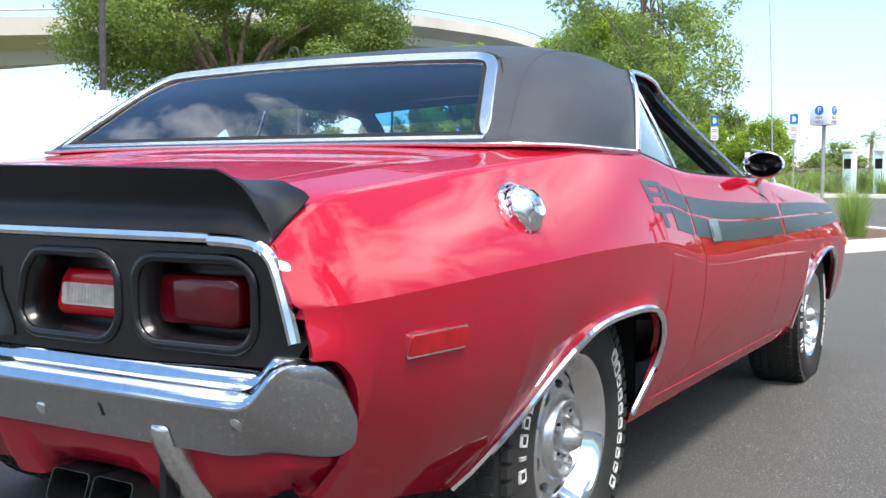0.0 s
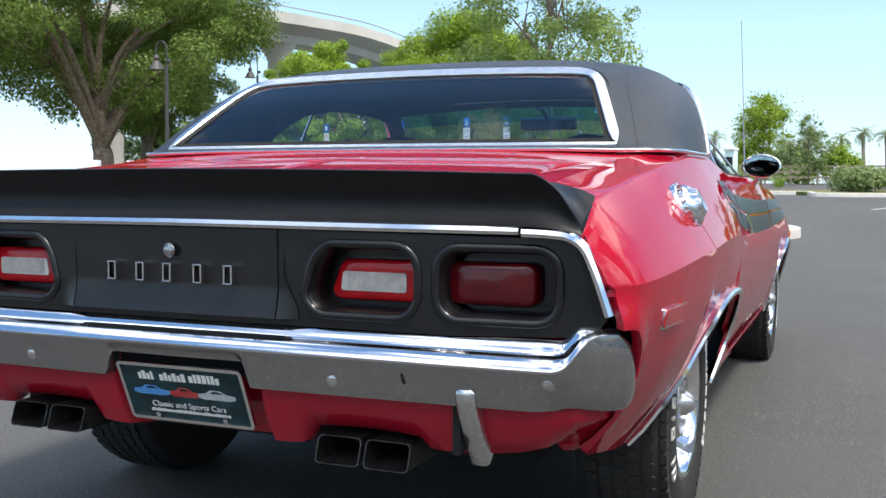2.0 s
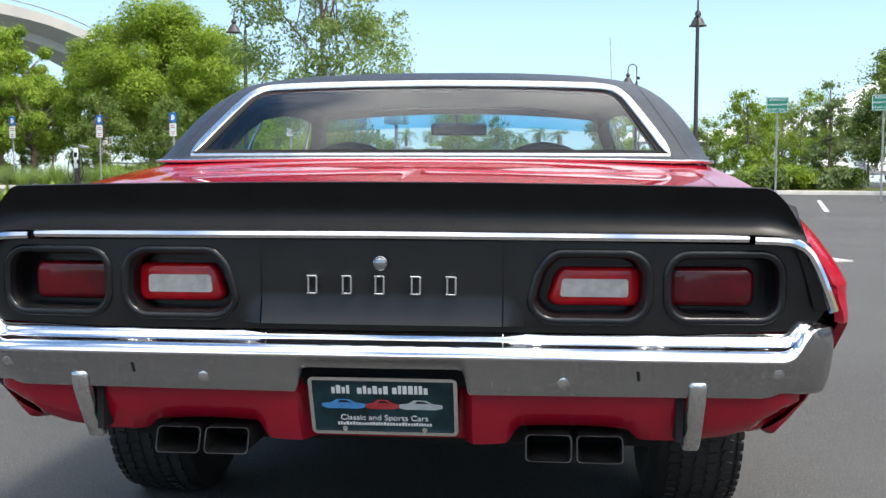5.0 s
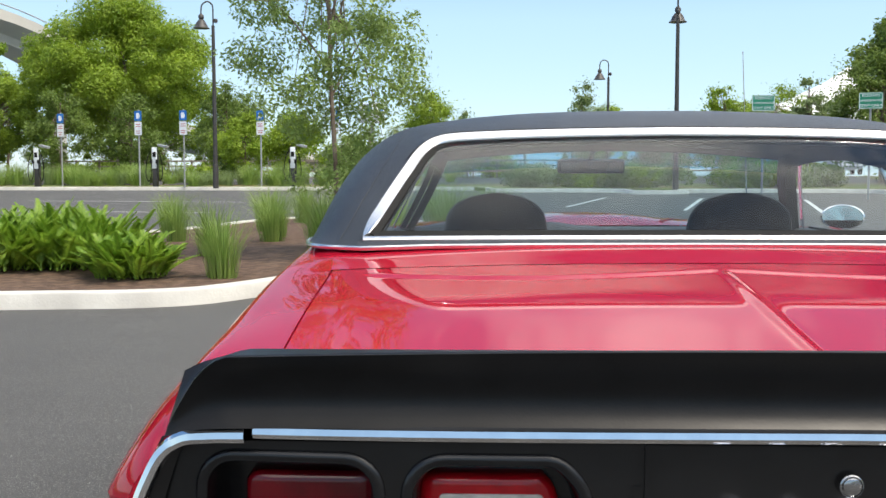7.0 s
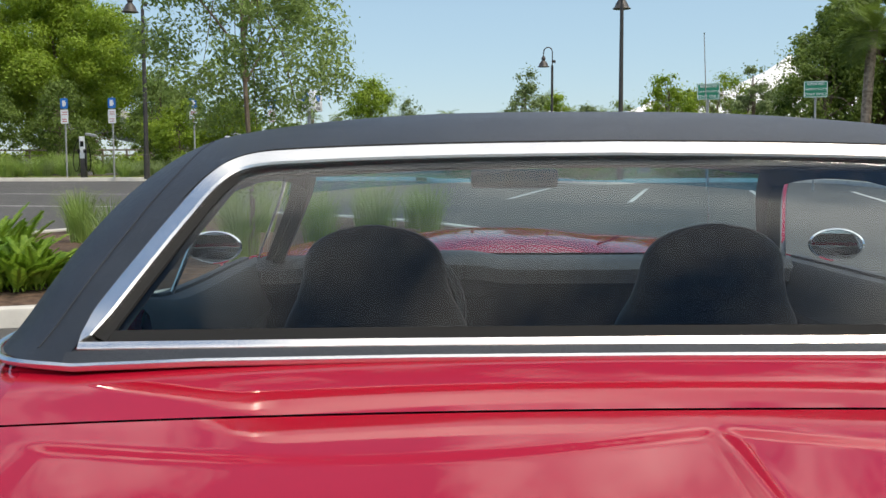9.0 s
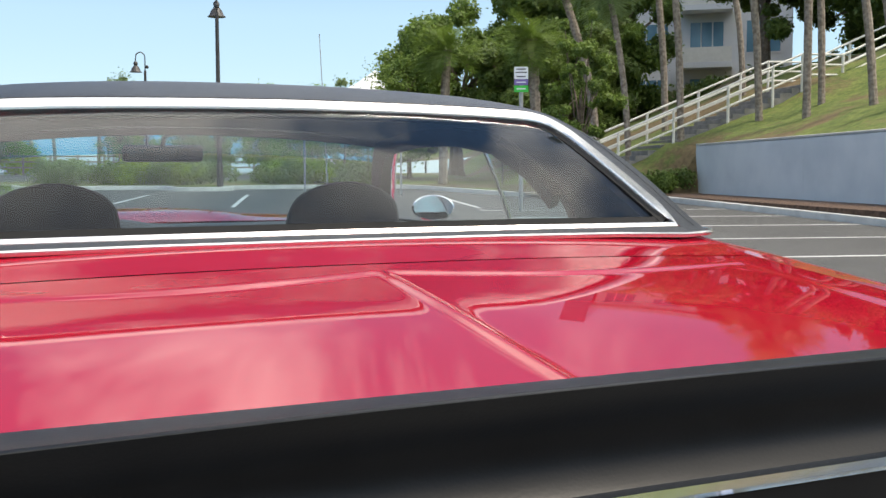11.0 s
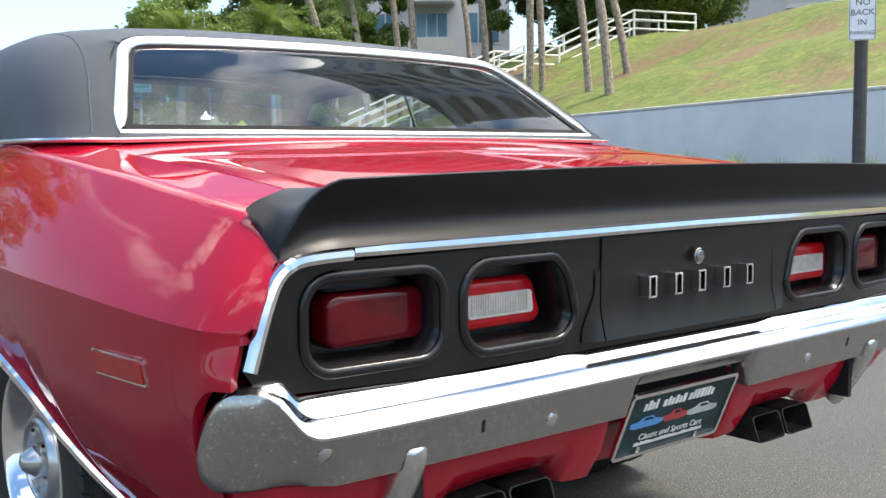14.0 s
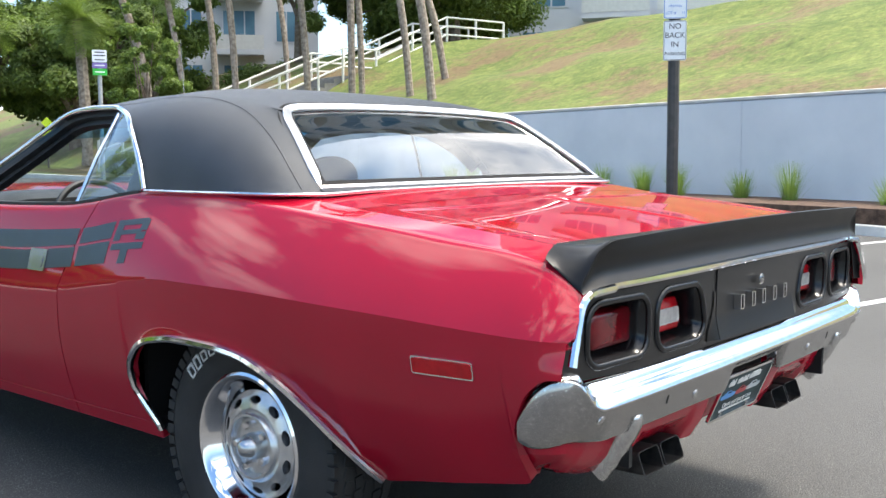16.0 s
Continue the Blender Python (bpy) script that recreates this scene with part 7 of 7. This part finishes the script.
for i, (x, y, z, h, s, m_) in enumerate(((22, 38, 1.8, 6.0, 3.0, M_LEAF_DARK), (33, 30.5, 6.4, 8.5, 3.6, M_LEAF_DARK), (37, 31, 7.8, 7.5, 4.2, M_LEAF_OAK), (31, 26, 7.2, 7.5, 3.8, M_LEAF_DARK), (39.5, 32.5, 8.6, 7, 3.4, M_LEAF_OAK), (20.5, 38, 1.6, 6.0, 2.8, M_LEAF_DARK), (44, 38, 9.2, 9, 5, M_LEAF_DARK), (25.5, 40, 3.0, 8, 3.2, M_LEAF_OAK), (29.2, 33.6, 5.3, 10.5, 3.4, M_LEAF_DARK), (26.0, 44, 3.6, 10, 3.6, M_LEAF_DARK), (33.5, 28.5, 7.0, 9.5, 3.2, M_LEAF_OAK))):
    tree("hill_tree", "dense dark green tree on the hill", (x, y, min(z, hill_at(x, y)) - 0.2), h, s, 0.3, m_, 30000, 0.09, 180 + i, 0.10, 60, group="hill trees", fill=0.7)
for i, (u, v) in enumerate(((9.3, 26.9), (10.1, 27.0), (10.9, 26.9), (11.6, 27.0), (8.5, 26.95), (7.8, 27.0))):
    rnd = np.random.RandomState(220 + i)
    t = thing("hedge_shrub", "low rounded dark green hedge shrub", "shrub", "hedge shrubs", at=uv(u, v, ground_z(*uv(u, v).xy) + 0.1))
    cs = [(rnd.uniform(-0.35, 0.35), rnd.uniform(-0.3, 0.3), rnd.uniform(0.25, 0.55), 0.30) for _ in range(7)]
    p_, n_ = crown_points(rnd, cs, 1400)
    leaf_mesh("leaves", p_, n_, 0.055, rnd, M_LEAF_DARK if i % 2 else M_LEAF_OAK, t)
    part("stem", taper(bmesh.new(), [Vector((0, 0, 0)), Vector((0.02, 0, 0.4))], [0.03, 0.015], 6), M_BARK, t)
for i in range(9):
    rnd = np.random.RandomState(240 + i)
    x, y = 27.5 + 1.3 * i * 0.8, 36 - 0.9 * i * 0.8
    t = thing("hedge_shrub", "clipped dark hedge shrub below the building", "shrub", "hedge shrubs", at=(x, y, min(4.0 + 0.25 * i, hill_at(x, y)) - 0.1))
    cs = [(rnd.uniform(-0.6, 0.6), rnd.uniform(-0.5, 0.5), rnd.uniform(0.3, 0.9), 0.5) for _ in range(7)]
    p_, n_ = crown_points(rnd, cs, 1200)
    leaf_mesh("leaves", p_, n_, 0.09, rnd, M_LEAF_DARK, t)


# ---- buildings ----
def apartment(name, label, x, y, z, rz, w, d, floors, bays, balc):
    t = thing(name, label, "building", at=(x, y, z), rz=rz)
    h = floors * 3.1
    part("wall", boxed(-w / 2, w / 2, 0, d, -1.5, h), M_WBUILD, t, smooth=False)
    part("roof", boxed(-w / 2 - 0.3, w / 2 + 0.3, -0.3, d + 0.3, h, h + 0.5), M_WBUILD, t, smooth=False)
    for f in range(floors):
        for b in range(bays):
            bx = -w / 2 + (b + 0.5) * w / bays
            wn_ = part("window", boxed(bx - w / bays * 0.34, bx + w / bays * 0.34, -0.05, 0.02, f * 3.1 + 0.7, f * 3.1 + 2.6), M_WBUILD, t, smooth=False)
            for k in range(3):
                x0 = bx - w / bays * 0.30 + k * w / bays * 0.205
                part("pane", boxed(x0, x0 + w / bays * 0.18, -0.06, -0.045, f * 3.1 + 0.8, f * 3.1 + 2.5), M_BGLASS, wn_, smooth=False)
            if b in balc:
                part("balcony", boxed(bx - w / bays * 0.45, bx + w / bays * 0.45, -1.4, 0, f * 3.1 - 0.1, f * 3.1 + 0.1), M_WBUILD, t, smooth=False)
                part("balustrade", boxed(bx - w / bays * 0.45, bx + w / bays * 0.45, -1.42, -1.36, f * 3.1 + 0.2, f * 3.1 + 1.0), M_STEEL, t, smooth=False)
    return t


apartment("apartment_building", "white apartment building with large windows and balconies", 35.4, 45.4, 3.8, -40, 9, 10, 5, 3, (1,))
part("glass_tower", boxed(-6.2, -4.6, -0.5, 6, -1.5, 18), M_BGLASS, [o for o in scene.objects if o.name == "apartment_building"][0], "pale blue glass stair tower", smooth=False)
apartment("tower_block", "tall white tower block with rows of balconies above the lawn", 48.6, 23.7, 5.4, -64, 20, 14, 21, 5, (1, 2, 4))
# bridge
t = thing("concrete_bridge", "pale concrete road bridge curving high over the trees", "bridge")
path = smooth_line([(-90, 8, 6.5), (-64, 26, 7.4), (-55, 42, 9.2), (-56, 65, 13.4), (-58, 91, 16.6), (-55, 116, 16.0), (-48, 150, 6.5), (-30, 210, 2)], 8)
prof = [(-4.6, 2.1), (-4.6, 1.0), (-4.3, 0.9), (-2.2, 0.25), (-2.0, -0.6), (2.0, -0.6), (2.2, 0.25), (4.3, 0.9), (4.6, 1.0), (4.6, 2.1), (4.35, 2.1), (4.35, 1.2), (-4.35, 1.2), (-4.35, 2.1)]
part("bridge_deck", sweep(bmesh.new(), path, prof, (0, 0, 1)), M_BRIDGE, t, smooth=False)
part("bridge_rail", sweep(bmesh.new(), [p + Vector((4.4 * 1, 0, 2.7)) for p in path], ring(0.07, 6), (0, 0, 1)), M_GALV, t)
for k in (14, 24, 33, 42):
    p = path[k]
    part("bridge_pier", taper(bmesh.new(), [Vector((p.x, p.y, -0.5)), Vector((p.x, p.y, p.z - 2.4)), Vector((p.x, p.y, p.z - 0.6))], [1.1, 1.1, 2.0], 16), M_BRIDGE, t)
# far lake side: water, fountain, tents, palms, fence
bm = bmesh.new()
grid(bm, [[Vector((x, y, 0.80)) for x in (-60, 40)] for y in (104, 170)])
M_WATER = surface("pond_water", (0.05, 0.09, 0.10), (0.07, 0.11, 0.12), 0.2, 0.08, bump=0.3, bscale=3)
for v_ in bm.verts:
    v_.co.z = 1.26
tagged(link_mesh("water", bm, M_WATER), "grey-blue pond water beyond the lawn", "water", kind="structure")
rnd = np.random.RandomState(9)
M_SPRAY = surface("spray", (0.85, 0.87, 0.88), (0.9, 0.9, 0.9), 3, 0.6)
a_ = rnd.uniform(0, 2 * math.pi, 2600)
hh = rnd.uniform(0, 1, 2600)
pts = np.stack([np.cos(a_) * (0.25 + 1.1 * (1 - hh) ** 2) * rnd.uniform(0, 1, 2600), np.sin(a_) * (0.25 + 1.1 * (1 - hh) ** 2) * rnd.uniform(0, 1, 2600), 3.8 * hh], 1)
t = thing("fountain", "white water fountain spraying from a pond", "fountain", at=(-1.9, 112, 1.26))
part("nozzle", taper(bmesh.new(), [Vector((0, 0, -0.1)), Vector((0, 0, 0.15))], [0.2, 0.1], 10), M_GALV, t)
tagged(leaf_mesh("spray", pts, np.tile([0, 0, 1.0], (2600, 1)), 0.10, rnd, M_SPRAY, t), kind="stuff")


def tent(x, y, z, w, h, rz=0):
    t = thing("tent_roof", "white peaked fabric canopy roof", "canopy", "tent roofs", at=(x, y, z), rz=rz)
    bm = bmesh.new()
    rows = []
    for i in range(9):
        f = i / 8
        rows.append([Vector((w * 0.5 * (1 - f) * math.copysign(min(1, abs(math.cos(a)) * 1.25), math.cos(a)) + 0.02 * math.cos(a), w * 0.4 * (1 - f) * math.copysign(min(1, abs(math.sin(a)) * 1.25), math.sin(a)) + 0.02 * math.sin(a), h * (1 - (1 - f) ** 0.75) if f < 1 else h)) for a in [2 * math.pi * j / 24 for j in range(25)]])
    grid(bm, rows)
    part("canopy", bm, M_TENT, t)
    for sx in (-1, 1):
        for sy in (-1, 1):
            part("mast", taper(bmesh.new(), [Vector((sx * w * 0.42, sy * w * 0.33, -z + 0.8)), Vector((sx * w * 0.42, sy * w * 0.33, 0.4))], [0.12, 0.1], 8), M_GALV, t)


tent(31, 88, 4.6, 26, 6.0, 10)
tent(20, 92, 4.6, 14, 2.4, -5)
tent(11.5, 95, 4.8, 8, 1.8)
tent(-24, 94, 4.6, 6, 1.5)
for i, (x, y, h) in enumerate(((-9, 96, 4.4), (-5.6, 100, 4.0), (-3.4, 98, 4.2), (-0.4, 100, 4.2), (1.6, 98, 4.6), (3.6, 99, 4.4), (9.3, 84, 5.4), (12, 90, 4.6), (7, 94, 4.5), (-12, 100, 4.4), (15.5, 92, 4.4), (24, 96, 5))):
    frond_plant("far_palm", "palm tree beside the pond", (x, y, 1.3), 22, 1.3, (-0.6, 1.2), 260 + i, M_LEAF_GREY, 14, 0.45, "palm tree", "far palms", trunk=(h, 0.16, 0.2 * math.sin(i)), arch=1.2, width=0.05)
fence = thing("timber_fence", "low weathered timber rail fence by the pond", "fence")
M_WOOD = surface("weathered_wood", (0.22, 0.18, 0.14), (0.34, 0.29, 0.23), 6, 0.85)
for i in range(31):
    x = -30 + 1.6 * i
    part("fence_post", boxed(x - 0.06, x + 0.06, 66.9, 67.0, 1.0, 2.35), M_WOOD, fence, smooth=False)
for z in (1.5, 1.85, 2.2):
    part("fence_rail", boxed(-30, 18.2, 66.86, 66.9, z, z + 0.10), M_WOOD, fence, smooth=False)
# pay station
t = thing("pay_sign", "white box sign with a blue parking disc above a pay station", "sign", at=(-4.2, 32.4, 0.6), rz=-20)
part("post", taper(bmesh.new(), [Vector((0, 0.05, 0)), Vector((0, 0.05, 2.9))], [0.06, 0.06], 10), M_GALV, t)
pb = part("sign_box", boxed(-0.33, 0.33, -0.25, 0.35, 2.35, 3.0, bevel=0.02), M_SIGNW, t)
for sx, rot, off in ((0, 0, Vector((0, -0.252, 0))), (1, 90, Vector((0.332, 0.05, 0)))):
    part("parking_disc", lathe(bmesh.new(), [(0.0, 0.0), (0.15, 0.0), (0.15, 0.003), (0.0, 0.003)], 24, Matrix.Translation(off + Vector((0, 0, 2.80))) @ pose(0, 0, 0, 90, 0, rot)), M_SIGNB, pb)
    lettering("lettering", "P", 0.24, M_SIGNW, pb, Matrix.Translation(off + Vector((0, 0, 2.80))) @ pose(0, 0, 0, 90, 0, rot) @ Matrix.Translation((0, 0, 0.004)))
    lettering("lettering", "PAY\nHERE", 0.13, M_SIGNK, pb, Matrix.Translation(off + Vector((0, 0, 2.50))) @ pose(0, 0, 0, 90, 0, rot) @ Matrix.Translation((0, 0, 0.001)))
M_AQUA = surface("aqua_panel", (0.55, 0.74, 0.78), (0.68, 0.82, 0.85), 2, 0.4)
for x, y in ((-4.9, 42.3), (-3.75, 42.4)):
    t = thing("pay_kiosk", "pale aqua and white parking pay kiosk", "pay kiosk", "pay kiosks", at=(x, y, ground_z(x, y)), rz=-20)
    part("cabinet", boxed(-0.22, 0.22, -0.18, 0.18, 0, 1.75, bevel=0.03), M_AQUA, t)
    part("hood", boxed(-0.25, 0.25, -0.26, 0.20, 1.72, 1.82, bevel=0.02), M_SIGNW, t)
    part("screen", boxed(-0.15, 0.15, -0.19, -0.175, 1.05, 1.45), M_DARK, t, smooth=False)
# meadow plants between the kerb and the trees
for i in range(110):
    rnd = np.random.RandomState(300 + i)
    x, y = rnd.uniform(-27, -2), rnd.uniform(38.9, 46)
    tuft("meadow_grass", "tuft of tall pale meadow grass", on_ground(x, y, 0.12), 150, rnd.uniform(0.6, 1.15), 0.7, 300 + i, M_BLADE if i % 3 else M_LEAF_GREY, 0.012, "grass clump", "meadow grasses", 0.4)
for i in range(46):
    rnd = np.random.RandomState(400 + i)
    x, y = (rnd.uniform(0.8, 13), rnd.uniform(34.9, 39)) if i < 30 else (rnd.uniform(-26, -4), rnd.uniform(44, 52))
    t = thing("bush", "soft rounded green bush behind the kerb", "shrub", "bushes", at=on_ground(x, y, 0.1))
    cs = [(rnd.uniform(-0.6, 0.6), rnd.uniform(-0.5, 0.5), rnd.uniform(0.2, 0.65), 0.42) for _ in range(7)]
    p_, n_ = crown_points(rnd, cs, 900)
    leaf_mesh("leaves", p_, n_, 0.085, rnd, (M_LEAF_OAK, M_LEAF_LIME, M_LEAF_GREY)[i % 3], t)
for i, (x, y, h, s) in enumerate(((3.6, 41, 4.2, 1.1), (9.2, 40, 4.0, 1.5), (11.6, 37, 4.4, 0.8), (7.0, 60, 4.4, 1.3), (-1.5, 62, 4.0, 1.6), (14.0, 50, 5, 2.2))):
    tree("young_tree", "thin young tree behind the kerb", (x, y, ground_z(x, y) + 0.1), h, s, 0.05, M_LEAF_LIME if i % 2 else M_LEAF_GREY, 5500, 0.05, 460 + i, 0.12, 60, fill=0.65, loose=True, trunk_top=0.85, group="young trees")


# ---- parked cars far off ----
def small_car(x, y, z, rz):
    t = thing("parked_suv", "white sport utility vehicle parked beyond the trees", "car", "parked cars", at=(x, y, z), rz=rz)
    lp = [(-2.2, 0.35), (-2.25, 0.8), (-2.1, 1.0), (-1.8, 1.65), (0.6, 1.70), (1.25, 1.1), (2.1, 0.95), (2.25, 0.6), (2.2, 0.35)]
    part("body", prism(bmesh.new(), lp, lambda a, b, d: Vector((a, d - 0.9, b)), 1.8), M_WBUILD, t, smooth=False)
    part("side_window", boxed(-1.6, 0.7, -0.91, 0.91, 1.12, 1.55), M_BGLASS, t, smooth=False)
    for wx in (-1.4, 1.4):
        for wy in (-0.88, 0.88):
            part("wheel", lathe(bmesh.new(), [(0, -0.1), (0.34, -0.1), (0.34, 0.1), (0, 0.1)], 18, Matrix.Translation((wx, wy, 0.34)) @ pose(0, 0, 0, 90, 0, 0)), M_RUBBER, t)
    for sy in (-0.6, 0.6):
        part("headlight", boxed(2.15, 2.24, sy - 0.2, sy + 0.2, 0.75, 0.9), M_CLEAR, t, smooth=False)


small_car(21.3, 70, 1.25, -100)
small_car(24.2, 69.4, 1.25, -100)
# utility boxes, the stop sign and the crossing sign
for x, y in ((-22.7, 25.2), (-21.5, 26.2)):
    t = thing("utility_cabinet", "pale grey electrical cabinet on a plinth", "cabinet", "utility cabinets", at=(x, y, 0.45), rz=25)
    part("body", boxed(-0.32, 0.32, -0.25, 0.25, 0.05, 1.25, bevel=0.02), M_SIGNW, t)
    part("plinth", boxed(-0.38, 0.38, -0.3, 0.3, -0.1, 0.06), M_CONC, t, smooth=False)
    part("door", boxed(-0.28, 0.28, -0.262, -0.25, 0.12, 1.18, bevel=0.004), M_WBUILD, t)
t = thing("stop_sign", "red octagonal stop sign on a post", "sign", at=(-24.8, 23.0, 0.4), rz=45)
part("post", taper(bmesh.new(), [Vector((0, 0.04, 0)), Vector((0, 0.04, 2.4))], [0.03, 0.03], 8), M_GALV, t)
oct_ = [(0.26 * math.cos(radians(22.5 + 45 * i)), 2.15 + 0.26 * math.sin(radians(22.5 + 45 * i))) for i in range(8)]
sp = part("panel", prism(bmesh.new(), oct_, lambda a, b, d: Vector((a, -d, b)), 0.006), M_SIGNR, t, smooth=False)
lettering("lettering", "STOP", 0.17, M_SIGNW, sp, Matrix.Translation((0, -0.008, 2.15)) @ pose(0, 0, 0, 90, 0, 0))
t = thing("crossing_sign", "fluorescent yellow-green diamond crossing sign on a post", "sign", at=(16.9, 33.84, 0.7), rz=-30)
M_FLUO = surface("sign_fluorescent", (0.55, 0.75, 0.02), (0.6, 0.8, 0.03), 8, 0.5)
part("post", taper(bmesh.new(), [Vector((0, 0.03, 0)), Vector((0, 0.03, 1.9))], [0.035, 0.035], 8), M_POST, t)
part("panel", prism(bmesh.new(), [(0, 1.45), (0.2, 1.66), (0, 1.87), (-0.2, 1.66)], lambda a, b, d: Vector((a, -d, b)), 0.006), M_FLUO, t, smooth=False)
part("panel", prism(bmesh.new(), [(-0.16, 1.18), (0.16, 1.18), (0.16, 1.40), (-0.16, 1.40)], lambda a, b, d: Vector((a, -d, b)), 0.006), M_FLUO, t, smooth=False)
t = thing("storm_drain", "flush iron storm drain grate in pale concrete apron", "drain", at=on_ground(2.9, 9.3, 0.006), rz=12)
part("apron", boxed(-0.75, 0.75, -0.55, 0.55, -0.02, 0.0), M_CONC, t, smooth=False)
for i in range(9):
    part("bar", boxed(-0.5 + 0.11 * i, -0.44 + 0.11 * i, -0.35, 0.35, -0.01, 0.012), M_POST, t, smooth=False)
pl = thing("tall_pole", "tall dark pole with a small white notice", "pole", at=(-20.95, 18.5, 0.3), rz=50)
part("shaft", taper(bmesh.new(), [Vector((0, 0, 0)), Vector((0, 0, 9))], [0.10, 0.08], 12), M_POST, pl)
part("notice", boxed(-0.20, 0.20, -0.13, -0.11, 2.55, 3.25), M_SIGNW, pl, "white notice", smooth=False)

# a belt of trees that closes the view beyond the meadow and the pond
for i in range(26):
    rnd = np.random.RandomState(600 + i)
    x, y = -62 + 2.5 * i + rnd.uniform(-1, 1), 70 + rnd.uniform(0, 6)
    tree("far_tree", "soft green tree in the belt beyond the meadow", (x, y, 1.1), rnd.uniform(2.4, 3.8) if x > -14 else rnd.uniform(4.5, 7.0), rnd.uniform(1.6, 2.4), 0.12, (M_LEAF_PALE if x > -14 else M_LEAF_OAK, M_LEAF_LIME, M_LEAF_GREY)[i % 3], 4200, 0.095, 640 + i, 0.05, 40, group="far trees", fill=0.8, loose=True, trunk_top=0.7)
for i, (x, y, h, w) in enumerate(((9.2, 61, 4.6, 1.7), (11.6, 63, 5.0, 1.9), (13.8, 60, 5.6, 1.8), (16.0, 62, 6.0, 2.0), (18.4, 64, 5.4, 2.0), (20.6, 60, 6.2, 2.2), (6.8, 66, 3.8, 1.6))):
    tree("far_tree", "thin grey-green tree beyond the far stalls", (x, y, 1.0), h * 0.8, w * 0.9, 0.09, M_LEAF_GREY if i % 3 != 1 else M_LEAF_PALE, 8000, 0.06, 700 + i, 0.16, 60, group="far trees", fill=0.65, loose=True, trunk_top=0.8)
